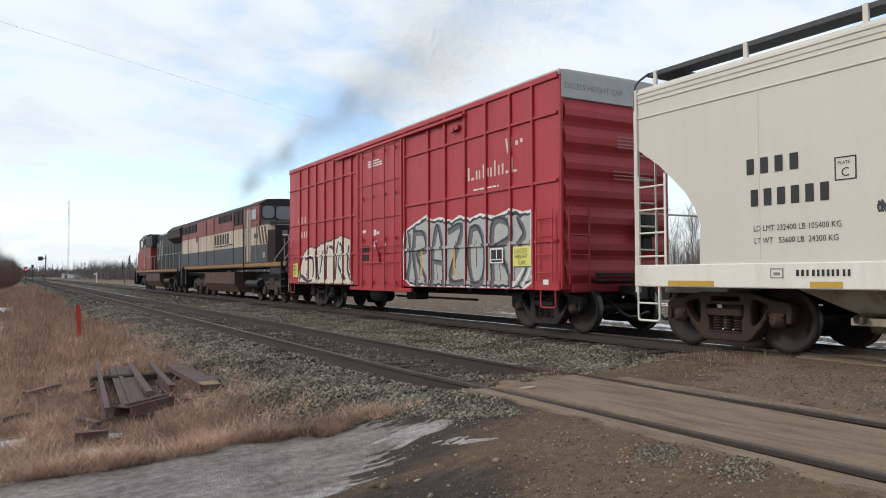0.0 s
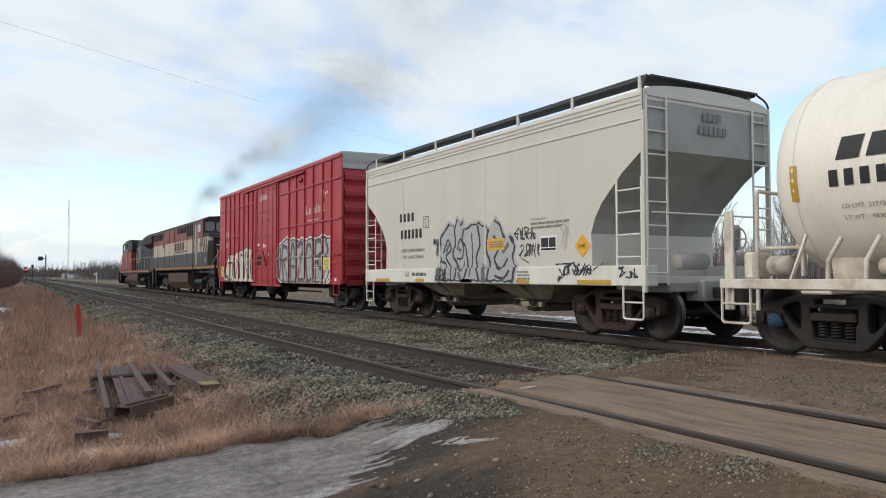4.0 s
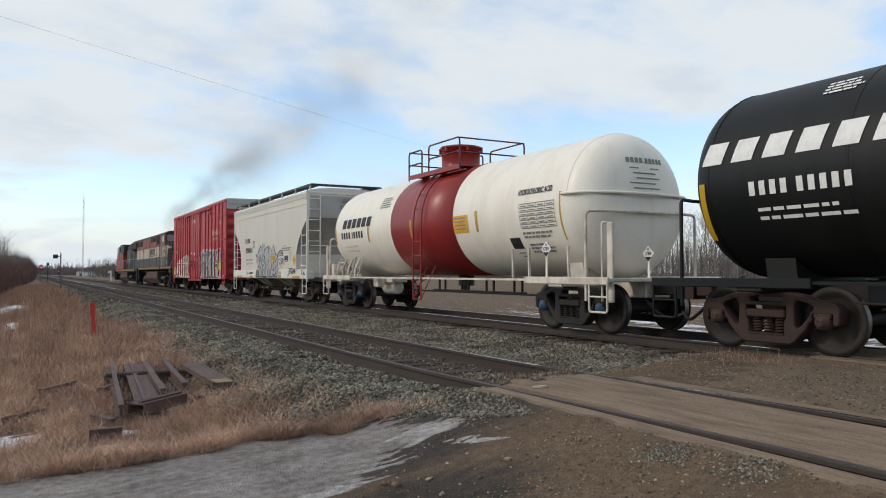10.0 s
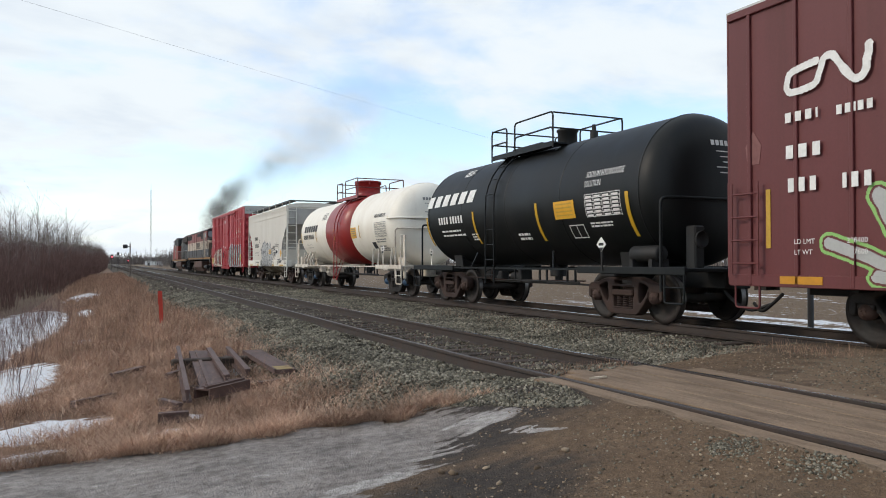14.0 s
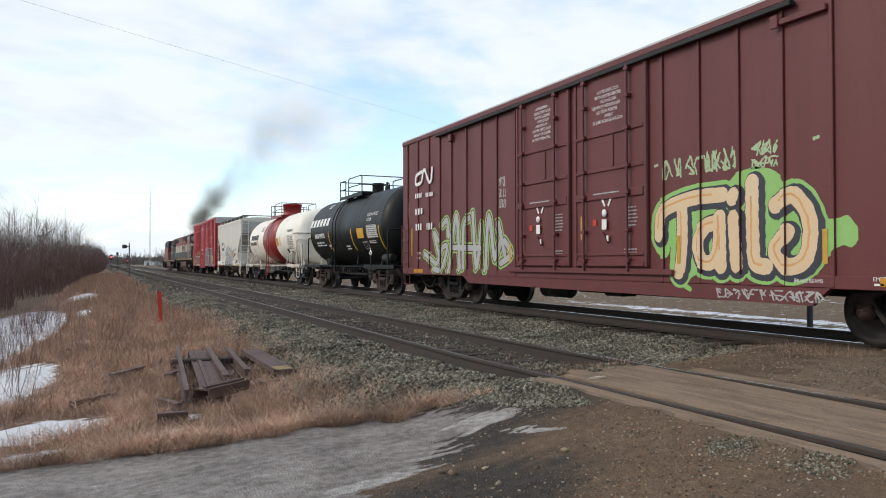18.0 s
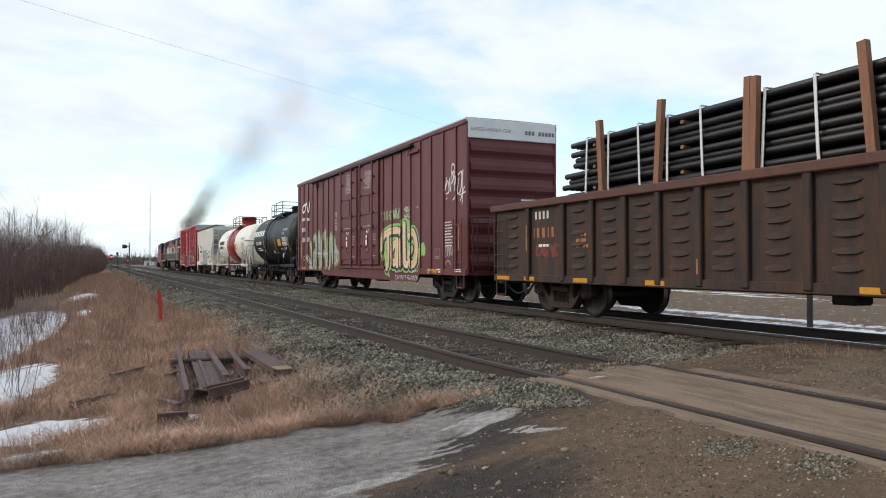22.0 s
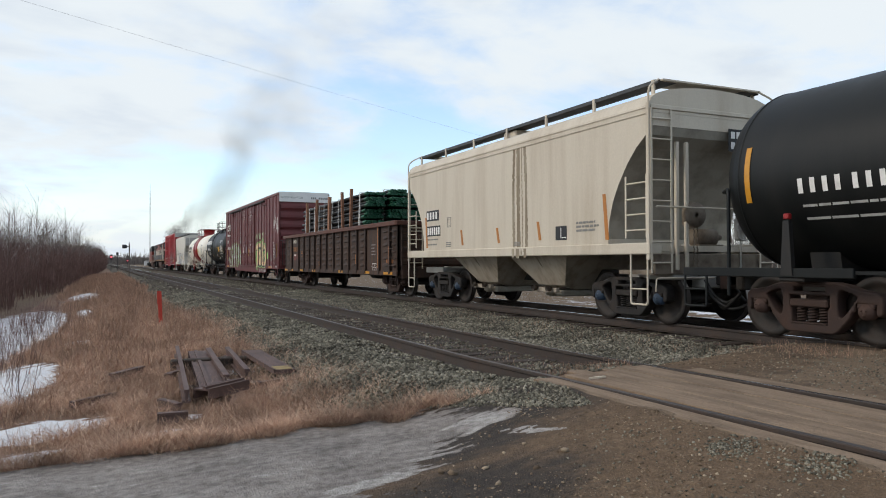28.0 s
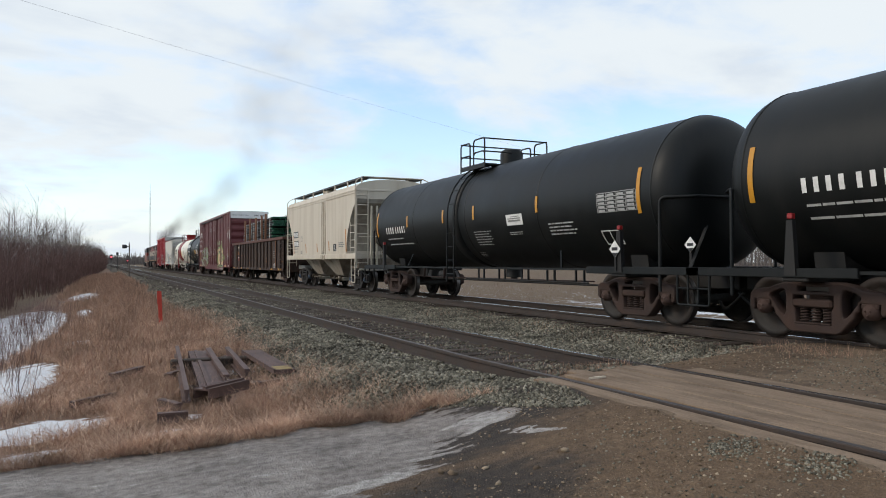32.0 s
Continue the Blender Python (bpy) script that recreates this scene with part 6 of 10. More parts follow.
        g.tube([(0.62 + .19 * math.cos(a), -half - .10, 1.75 + .19 * math.sin(a)), (0.62 + .19 * math.cos(b_), -half - .10, 1.75 + .19 * math.sin(b_))], .014, 6, False)
    for k in range(4):
        g.tube([(.62, -half - .08, 1.75), (0.62 + .19 * math.cos(k * 1.571), -half - .10, 1.75 + .19 * math.sin(k * 1.571))], .012, 5)
    g.box(.50, .74, -half - .07, -half + .06, 1.55, 2.0, .04)
    g.tube([(.62, -half - .02, 1.6), (.62, -half - .02, .8)], .02, 6)
    g.lathe([(-.35, 0), (-.35, .15), (.35, .15), (.35, 0)], "x", (.0, -half + .45, 1.35), 14)
    part("hand_brake", g, hopper_end, c, "brake wheel and cylinder on the end platform")
    if curved:
        # end stanchions, brake chain and a dirty cylinder on the sloping floor
        for xx in (-.95, -.72):
            part("stanchion", Geo().box(xx - .035, xx + .035, -half - .05, -half + .02, 1.0, 3.35, .008), paint, c, "upright channel on the end")
        e = Geo().lathe([(-.06, .05), (-.06, .23), (.05, .25), (.05, .05)], "y", (-.55, -half - .03, 2.02), 20)
        e.box(-.68, -.42, -half - .02, -half + .18, 1.80, 2.2, .04)
        part("brake_gear_box", e, hopper_gear, c, "grimy brake gear housing")
        for q, dx in ((0, -.03), (1, .05)):
            e = Geo()
            for k in range(16):
                e.tube([(-.55 + dx - .02 * (k % 2), -half - .06, 1.82 - .055 * k), (-.55 + dx + .02 * (k % 2), -half - .06, 1.82 - .055 * (k + 1))], .011, 5, False)
            part("brake_chain", e, hopper_gear, c)
        e = Geo().lathe([(-.30, 0), (-.30, .17), (.22, .17), (.30, .06), (.42, .05), (.42, 0)], "x", (.05, -half + .35, 1.62), 18)
        e.box(-.3, .3, -half + .1, -half + .6, 1.40, 1.48)
        part("brake_cylinder", e, hopper_gear, c, "rust-streaked brake cylinder")
        e = Geo().box(-W + .12, W - .12, -half - .01, -half + .10, .92, 1.30, .015)
        e.box(-W + .12, -W + .5, -half + .02, -half + 1.0, .92, 1.0)
        part("end_beam", e, hopper_gear, c, "dirty end beam")
        part("cut_lever", Geo().tube(rounded([(-1.5, -half - .08, .62), (-1.5, -half - .10, .86), (-.25, -half - .22, .86)], .05), .014, 6), paint, c, "bent uncoupling rod")
        for xx, d in ((-.38, .1), (.32, -.08)):
            part("air_hose", Geo().tube(smooth_path([(xx, -half - .12, .82), (xx + d * .4, -half - .30, .55), (xx + d, -half - .52, .42), (xx + d, -half - .72, .50)]), .028, 8), black_steel, c, "black rubber air hose")
    # roof walkway with its posts and end returns
    for s in (-1, 1):
        w = Geo().box(s * (walk_x - .10), s * (walk_x + .32), -half + .10, half - .10, walk_z - .035, walk_z)
        part("running_board", w, walk_steel, c, "dark steel grating running board")
        for i in range(7):
            yy = -half + .25 + i * (2 * half - .5) / 6
            part("board_bracket", Geo().box(s * (walk_x + .31), s * (walk_x + .352), yy - .04, yy + .035, top - .02, walk_z + .02, .006), paint, c)
        part("board_edge", Geo().box(s * (walk_x + .32), s * (walk_x + .335), -half + .1, half - .1, walk_z - .06, walk_z + .012), walk_steel, c)
    for s in (-1, 1):
        w = Geo().box(-walk_x - .3, walk_x + .3, s * (half - .55), s * (half - .02), walk_z - .03, walk_z)
        w.tube(rounded([(-walk_x - .33, s * (half - .1), walk_z), (-W - .02, s * (half + .02), walk_z - .18), (-W - .02, s * (half + .02), top - .3)], .2), .02, 6)
        w.tube(rounded([(walk_x + .33, s * (half - .1), walk_z), (W + .02, s * (half + .02), walk_z - .18), (W + .02, s * (half + .02), top - .3)], .2), .02, 6)
        part("end_running_board", w, paint if curved else walk_steel, c)
        part("roof_hatch", Geo().box(-.35, .35, s * half * .45 - .9, s * half * .45 + .9, top + roof_rise - .05, top + roof_rise + .10, .02), paint, c)
    # discharge bays
    for yb in bays:
        g = Geo()
        vs = []
        for z, a, b_ in ((sill_z[0] + .12, 1.45, 1.35), (.62, .95, .55), (.52, .6, .42)):
            vs += [(-a, yb - b_, z), (a, yb - b_, z), (a, yb + b_, z), (-a, yb + b_, z)]
        g.add(vs, [(i * 4 + k, i * 4 + (k + 1) % 4, i * 4 + 4 + (k + 1) % 4, i * 4 + 4 + k) for i in range(2) for k in range(4)] + [(8, 9, 10, 11)])
        part("discharge_bay", g, chute_paint, c, "dirty sloping discharge chute")
        for s in (-1, 1):
            part("chute_rib", Geo().bar((s * 1.40, yb, sill_z[0]), (s * .78, yb, .56), .06, .05, (0, 1, 0)), chute_paint, c)
        g = Geo().box(-.9, .9, yb - .38, yb + .38, .36, .50, .03)
        g.lathe([(-.05, 0), (-.05, .09), (.12, .09), (.12, 0)], "x", (-.95, yb, .44), 12)
        part("discharge_gate", g, gate_rust if not curved else hopper_grime_shade, c, "dusty discharge gate")
        for q in (-.30, .30):
            part("rack_shaft", Geo().tube([(-1.22, yb + q, .55), (1.22, yb + q, .55)], .03, 8), gate_rust, c, "gate operating shaft")
            part("capstan", Geo().lathe([(0, .07), (.08, .07), (.08, .04), (.12, .04), (.12, 0)], "x", (-1.28, yb + q, .55), 10), gate_rust, c)
        part("gate_frame", Geo().box(-1.15, -1.05, yb - .48, yb + .48, .46, .56, .01), chute_paint, c)
    part("centre_sill", Geo().box(-.2, .2, -half, half, .68, .98), black_steel, c)
    for t in trucks:
        truck(c, t, None if curved else rust_truck, cap=cap)
    return c


def grey_hopper_car():
    y, half, top = 3.50, 5.5, 4.14
    W = 1.58
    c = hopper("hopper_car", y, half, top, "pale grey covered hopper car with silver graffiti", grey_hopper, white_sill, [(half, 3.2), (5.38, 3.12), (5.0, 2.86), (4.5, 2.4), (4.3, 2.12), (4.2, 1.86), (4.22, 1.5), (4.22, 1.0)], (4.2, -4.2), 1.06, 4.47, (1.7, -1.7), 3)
    x = -W - .006
    # pressed seams
    for yy in (3.2, 1.25, -.75, -2.6):
        part("panel_seam", Geo().box(x + .001, x + .010, yy - .03, yy + .03, 1.3, top - .45, .004), grey_hopper, c)
    bars(word_bars(3.37, 2.52, [.70, .72, .72, .75], .22, .30), black_ink, c, x)
    bars(word_bars(3.31, 2.07, [.66] * 6, .235, .22), black_ink, c, x)
    f = Geo()
    for a, b_, z0, z1 in ((1.80, 2.08, 2.30, 2.315), (1.80, 2.08, 2.58, 2.595), (1.80, 1.815, 2.30, 2.59), (2.065, 2.08, 2.30, 2.59)):
        f.box(x, x + .004, a, b_, z0, z1)
    part("clearance_stencil", f, black_ink, c, "framed clearance stencil")
    lettering("PLATE", .06, black_ink, c, x, 2.04, 2.50)
    lettering("C", .16, black_ink, c, x, 2.0, 2.345)
    lettering("LD LMT 232400 LB 105400 KG", .115, black_ink, c, x, 3.28, 1.72, width=.86)
    lettering("LT WT   53600 LB  24300 KG", .115, black_ink, c, x, 3.27, 1.55, width=.86)
    lettering("EXTERIOR PAINT", .07, grey_ink, c, x, -2.42, 2.20)
    bars(text_block(-2.42, 2.16, 1.3, .16, 2, 5), grey_ink, c, x)
    part("placard", Geo().box(x, x + .004, -1.49, -.84, 1.65, 1.90), yellow_sign, c, "orange-yellow placard with small print")
    bars([(-1.45, -.95, 1.82 - .05 * i, 1.84 - .05 * i) for i in range(3)], grey_ink, c, x - .012)
    part("inspection_panel", Geo().box(x, x + .004, -3.24, -2.72, 1.57, 1.88), white_ink, c, "black inspection panel with white lines")
    bars([(-2.98, -2.76, 1.66, 1.84), (-3.20, -3.01, 1.66, 1.84), (-3.20, -2.76, 1.60, 1.64)], black_ink, c, x - .002)
    dm = Geo().prism([(-3.97, 1.43), (-4.19, 1.65), (-3.97, 1.87), (-3.75, 1.65)], "x", x, x + .004)
    part("hazard_placard", dm, yellow_sign, c, "yellow diamond hazard placard")
    lettering("1495", .125, black_ink, c, x - .003, -3.83, 1.60)
    xs = -W - .044
    for yy in (4.38, 2.2, 0.0, -2.17, -4.3):
        w = .44 if abs(yy) > 3 else .22
        part("reflector", Geo().box(xs - .002, xs + .004, yy - w, yy + w, sill_lo + .02, sill_lo + .10), ochre_refl, c, "ochre reflective strip")
    bars(word_bars(2.61, 1.10, [.6, .6, .5, -.2, .55, .5, .55, .5, .5, .5, -.2, .5, .5], .085), black_ink, c, xs)
    f = Geo()
    for a, b_, z0, z1 in ((2.80, 3.0, 1.07, 1.085), (2.80, 3.0, 1.19, 1.205), (2.80, 2.815, 1.07, 1.2), (2.985, 3.0, 1.07, 1.2), (2.85, 2.95, 1.11, 1.15)):
        f.box(xs, xs + .004, a, b_, z0, z1)
    part("maker_emblem", f, grey_ink, c, "small framed maker's emblem")
    bars(text_block(-2.0, 1.20, .45, .2, 3, 41), grey_ink, c, xs)

    def surf(Y, Z):
        return np.where(Z < 1.282, -W - .042, -W)

    # four bubble letters with pointed tops: halo, outline, fill, then the strokes between and inside the letters
    o = [(1.40, .97), (1.32, 1.30), (1.18, 1.50), (1.40, 1.62), (1.38, 1.84), (1.20, 2.05), (.79, 2.36), (.52, 2.24), (.43, 2.46), (.30, 2.28), (.16, 2.40), (.12, 2.18), (-.2, 2.26), (-.51, 2.30), (-.82, 2.18), (-.92, 2.08), (-1.17, 2.35), (-1.42, 2.10),
         (-1.52, 1.88), (-1.72, 1.96), (-1.90, 1.72), (-1.80, 1.45), (-1.95, 1.30), (-1.86, .97)]
    La = [("line", o + [o[0]], .10, 3), ("fill", o, 1)]
    cy, cz = -.25, 1.6
    inner = [(cy + (a - cy) * .955, cz + (b - cz) * .93) for a, b in o]
    La.append(("fill", inner, 0))
    for p, w in (([(.55, 2.2), (.50, 1.85), (.62, 1.6), (.42, 1.35), (.50, 1.0)], .07), ([(.14, 2.15), (.2, 1.9), (.05, 1.75), (-.05, 1.3), (.1, 1.0)], .06), ([(-.45, 2.2), (-.55, 1.8), (-.40, 1.5), (-.55, 1.0)], .07), ([(-.88, 2.1), (-.80, 1.7), (-.95, 1.35), (-.85, 1.0)], .07),
                 ([(1.05, 1.65), (.85, 1.95), (.70, 1.72), (.95, 1.55), (.7, 1.3), (.65, 1.0)], .055), ([(1.0, 1.0), (.92, 1.35), (1.15, 1.45)], .06), ([(.42, 1.72), (.3, 1.95), (.15, 1.78), (.2, 1.52), (.42, 1.5)], .05), ([(.4, 1.35), (.2, 1.22), (.1, 1.42)], .045),
                 ([(-.2, 2.05), (-.25, 1.45), (-.15, 1.1)], .05), ([(-1.1, 1.95), (-1.3, 1.75), (-1.12, 1.45), (-1.35, 1.25), (-1.6, 1.45)], .06), ([(-1.2, 1.1), (-1.5, 1.05), (-1.7, 1.2)], .06)):
        La.append(("line", smooth_path(p), w, 1))
    for p, w in (([(.80, 1.82), (.92, 1.70)], .10), ([(1.28, 1.7), (1.22, 1.85)], .12), ([(-.72, 1.3), (-.72, 1.02)], .16), ([(1.2, 1.0), (1.22, 1.25)], .18), ([(-1.45, 1.62), (-1.62, 1.75)], .10), ([(.25, 1.05), (.3, 1.15)], .10)):
        La.append(("line", p, w, 2))
    for a in (0, 1.05, 2.09):
        La.append(("line", [(.30 + .07 * math.cos(a), 1.70 + .07 * math.sin(a)), (.30 - .07 * math.cos(a), 1.70 - .07 * math.sin(a))], .02, 1))
    mural(c, La, [spray_silver, spray_dark, spray_shade, halo_grey], surf, (-2.1, 1.6, .945, 2.6), .013, label="silver bubble graffiti with black outlines")
    La = []
    for y0, z0, wd, ht, n, w, sd in ((1.56, 1.86, .42, .13, 4, .024, 3), (-1.84, 1.84, .72, .22, 4, .030, 5), (-2.02, 1.50, .66, .22, 4, .030, 6), (-3.34, 1.12, .92, .19, 5, .030, 7), (-3.30, .99, .16, .09, 1, .024, 8), (-4.95, 1.08, .42, .16, 3, .028, 9), (1.22, .99, .36, .13, 4, .018, 10), (1.18, 1.13, .34, .12, 4, .018, 11)):
        La += scrawl(y0, z0, wd, ht, n, w, sd)
    La += [("line", [(-3.2, 1.32), (-3.75, 1.34)], .026, 0), ("line", [(-4.3, 1.2), (-4.48, 1.32)], .022, 0), ("line", [(-2.55, 1.48), (-2.68, 1.7)], .026, 0), ("line", [(-2.1, 1.46), (-2.35, 1.36)], .024, 0)]
    mural(c, La, [spray_dark], surf, (-5.5, 1.8, .955, 2.3), .010, label="thin black marker scrawl")
    mural(c, scrawl(-3.34, 1.62, .30, .40, 2, .018, 21), [halo_grey], surf, (-3.8, -3.2, 1.5, 2.2), .012, label="faded grey scrawl")
    bars([(-.2 + .12 * i, -.1 + .12 * i, 3.78, 3.93) for i in range(4)] + [(-.3 + .12 * i, -.2 + .12 * i, 3.55, 3.70) for i in range(6)], grey_ink, c, -half - .045, face="end")
    return c


sill_lo = .93
grey_hopper_car()


def beige_hopper_car():
    y, half, top = -75.87, 5.68, 3.98
    W = 1.58
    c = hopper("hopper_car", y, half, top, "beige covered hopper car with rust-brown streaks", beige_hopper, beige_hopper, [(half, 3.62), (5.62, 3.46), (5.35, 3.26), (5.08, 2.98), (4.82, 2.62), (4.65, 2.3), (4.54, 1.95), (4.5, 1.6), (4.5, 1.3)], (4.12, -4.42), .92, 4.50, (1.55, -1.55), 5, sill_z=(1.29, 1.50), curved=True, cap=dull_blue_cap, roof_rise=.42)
    x = -W - .006
    part("number_panel", Geo().box(x, x + .004, 3.39, 4.29, 2.37, 2.68), black_ink, c, "black panel with white marks")
    bars(word_bars(4.24, 2.42, [.72] * 4, .21, .26), white_ink, c, x - .002)
    part("number_panel", Geo().box(x, x + .004, 3.30, 4.24, 1.92, 2.22), black_ink, c, "black panel with white marks")
    bars(word_bars(4.20, 1.96, [.6] * 6, .215, .11), white_ink, c, x - .002)
    for yy, z0, z1 in ((4.30, 1.58, 2.49), (1.90, 1.61, 2.03), (-.11, 1.62, 2.0), (-2.0, 1.64, 2.06), (-4.42, 1.58, 2.48)):
        part("reflector", Geo().prism([(yy, z0), (yy - .11, z0), (yy - .01, z1), (yy + .09, z1)], "x", x, x + .004), rust_refl, c, "slanting rust-orange reflective strip")
    bars(text_block(4.19, 1.84, .75, .07, 1, 2) + text_block(4.19, 1.69, .75, .07, 1, 12) + text_block(2.9, 1.72, .4, .16, 3, 3) + text_block(-3.45, 1.98, .8, .24, 3, 4) + text_block(-.9, 1.62, .3, .1, 2, 5), grey_ink, c, x)
    part("inspection_panel", Geo().box(x, x + .004, -3.10, -2.68, 1.62, 1.92), black_ink, c, "black inspection panel")
    bars([(-2.90, -2.88, 1.66, 1.88), (-3.09, -2.92, 1.66, 1.68)], white_ink, c, x - .002)
    bars([(2.58, 2.82, 2.14, 2.155), (2.58, 2.82, 2.405, 2.42), (2.58, 2.595, 2.14, 2.42), (2.805, 2.82, 2.14, 2.42)], grey_ink, c, x)
    lettering("C", .12, grey_ink, c, x, 2.74, 2.18)
    lettering("PLATE", .045, grey_ink, c, x, 2.79, 2.345)
    # brown leak stains running down the side
    La = []
    for a, w in ((.52, .10), (.30, .15), (.12, .04), (-.05, .11)):
        La.append(("line", smooth_path([(a * .8 - 1.35, 3.9), (a - 1.4, 3.0), (a * 1.02 - 1.42, 2.0), (a * .95 - 1.42, 1.3)]), w, 0))
    mural(c, La, [stain_mat], lambda Y, Z: np.where(Z < 1.462, -W - .042, -W), (-2.0, -.4, 1.24, 3.95), .016, label="brown leak stains down the side")
    part("pouring_hatch", Geo().box(-W * .75, W * .75, -.3, .3, top + .25, top + .47, .04), beige_hopper, c)
    part("number_panel", Geo().box(.30, .95, -half - .05, -half - .045, 3.25, 3.68), black_ink, c, "black panel with white marks")
    bars([(.36 + .14 * i, .46 + .14 * i, 3.50, 3.63) for i in range(4)] + [(.36 + .14 * i, .46 + .14 * i, 3.30, 3.43) for i in range(4)], white_ink, c, -half - .052, face="end")
    return c


stain_mat = material("brown_leak_stain", (0.20, 0.155, 0.105), 0.8, dirt=(0.46, 0.41, 0.32), dirt_amt=0.8, stretch=(3, 3, .3), scale=2, bump=0)
beige_hopper_car()
# ---- tank cars ----
def tank_car(name, y, a, b, R, za, label, paint, trucks, ladder_y, plat, seed, fit_mat, band=None, truck_mat=None, cap=None, rail=None, sill_z=1.0, end_h=2.31, post_in=.05):
    """A tank car: shell from local y = b (rear) to a (front) with rounded heads, saddles, running rails, platform and dome."""
    c = car(name, y, label, "tank car")
    hd = .62

    def shell(y0, y1):
        return Geo().lathe([(y0, R), (y1, R)], "y", (0, 0, za), 64)

    lo, hi = b + hd, a - hd
    if band:
        part("shell", shell(lo, band[0]), paint, c, "curved tank shell")
        part("band", Geo().lathe([(band[0], R), (band[0], R + .006), (band[1], R + .006), (band[1], R)], "y", (0, 0, za), 64), maroon_tank, c, "broad maroon painted band")
        part("shell", shell(band[1], hi), paint, c, "curved tank shell")
    else:
        part("shell", shell(lo, hi), paint, c, "curved tank shell")
    for s, e in ((1, hi), (-1, lo)):
        prof = [(e - s * .02, R + .004)] + [(e + s * hd * math.sin(t), R * (1 - .03 * math.sin(t)) * max(0, math.cos(t)) ** .55) for t in (math.pi / 2 * i / 14 for i in range(15))]
        part("tank_head", Geo().lathe(prof, "y", (0, 0, za), 64), paint, c, "domed tank head")
        part("weld_seam", Geo().lathe([(e - .02, R), (e - .012, R + .010), (e + .012, R + .010), (e + .02, R)], "y", (0, 0, za), 64), paint, c)
    for i in range(1, 4):
        e = lo + (hi - lo) * i / 4 + .2
        part("weld_seam", Geo().lathe([(e - .02, R), (e - .01, R + .007), (e + .01, R + .007), (e + .02, R)], "y", (0, 0, za), 64), paint if not band or not band[0] < e < band[1] else maroon_tank, c)
    # stub sills, bolsters and saddles
    for s, t in zip((1, -1), trucks):
        e = a if s > 0 else b
        g = Geo()
        g.box(-.32, .32, t - s * 1.1, e + s * .35, .66, 1.02, .02)
        g.box(-1.45, 1.45, t - .22, t + .22, .86, 1.04, .02)
        for yy in (t - s * .1,):
            arc = [(R * 1.0 * math.sin(q), za - R * math.cos(q)) for q in (math.radians(-36 + 6 * i) for i in range(13))]
            g.prism([(-.80, .95)] + arc + [(.80, .95)], "y", yy - .25, yy + .25)
        part("bolster_saddle", g, black_steel if fit_mat == black_tank else fit_mat, c)
        pl = Geo()
        pl.box(-1.42, 1.42, e - s * .12, e + s * .56, sill_z - .03, sill_z + .04, .01)
        pl.box(-1.48, -1.42, t - s * 1.0, e + s * .58, sill_z - .08, sill_z + .06, .01)
        pl.box(1.42, 1.48, t - s * 1.0, e + s * .58, sill_z - .08, sill_z + .06, .01)
        part("end_platform", pl, fit_mat, c)
        coupler(c, e + s * .32, s, truck_mat)
        # end hand rails and steps
        yp, yc = e - s * post_in, e + s * .09
        path = [(-1.44, yp, .62), (-1.44, yp, end_h), (-1.05, yc, end_h), (1.05, yc, end_h), (1.44, yp, end_h), (1.44, yp, .62)]
        grab(c, path, fit_mat, .030)
        st = Geo()
        st.tube(rounded([(-1.46, e + s * .55, sill_z), (-1.46, e + s * .55, .42), (-1.46, e + s * .06, .42), (-1.46, e + s * .06, sill_z)], .06), .022, 6)
        st.tube([(-1.46, e + s * .55, .70), (-1.46, e + s * .06, .70)], .018, 6)
        part("sill_step", st, fit_mat, c)
        # stays from the sill to the shell
        dark = fit_mat == black_tank
        for k in (2.0,) if dark else (1.5, .9, -.4):
            yy = t - s * k
            part("stay", Geo().bar((-1.40, yy, sill_z), (-1.28, yy - s * .18, 1.40 if dark else 1.66), .03 if dark else .05, .03, (0, 1, 0)), fit_mat, c)
        truck(c, t, truck_mat, cap)
    # running rail along the side
    for x in (-1.42, 1.42):
        part("side_rail", Geo().bar((x, trucks[0] - 1.0, sill_z), (x, trucks[1] + 1.0, sill_z), .045, .045), fit_mat, c)
    # ladder up the side
    lm = maroon_tank if band else fit_mat
    g = Geo()
    for yy in (ladder_y - .22, ladder_y + .22):
        pts = [(-1.56, yy, .60 if dark else .42), (-1.56, yy, za - .1)] + [(-(R + .10) * math.cos(q), yy, za + (R + .10) * math.sin(q)) for q in (math.radians(10 + 11 * i) for i in range(6))]
        g.tube(pts, .022, 6)
        if not dark:
            g.tube([(-1.56, yy, .45), (-1.36, yy - .42, sill_z + .30)], .016, 6)
        g.tube([(-1.56, yy, .9), (-1.36, yy, 1.0)], .016, 6)
    for i in range(1 if dark else 0, 5):
        g.tube([(-1.56, ladder_y - .22, .45 + i * .38), (-1.56, ladder_y + .22, .45 + i * .38)], .014, 6)
    for i in range(4):
        q = math.radians(12 + 15 * i)
        g.tube([(-(R + .10) * math.cos(q), ladder_y - .22, za + (R + .10) * math.sin(q)), (-(R + .10) * math.cos(q), ladder_y + .22, za + (R + .10) * math.sin(q))], .014, 6)
    part("ladder", g, lm, c, "steel side ladder")
    # top platform with handrails
    p0, p1 = plat
    top = za + R
    for s in (-1, 1):
        part("platform_board", Geo().box(s * .62, s * .98, p0, p1, top - .10, top - .06), lm, c, "grated board beside the dome")
        part("platform_edge", Geo().box(s * .98, s * 1.02, p0, p1, top - .17, top - .05), lm, c)
        yy = p0 if s < 0 else p1 - .35
        part("platform_board", Geo().box(-.61, .61, yy, yy + .35, top - .11, top - .07), lm, c, "grated board across the tank")
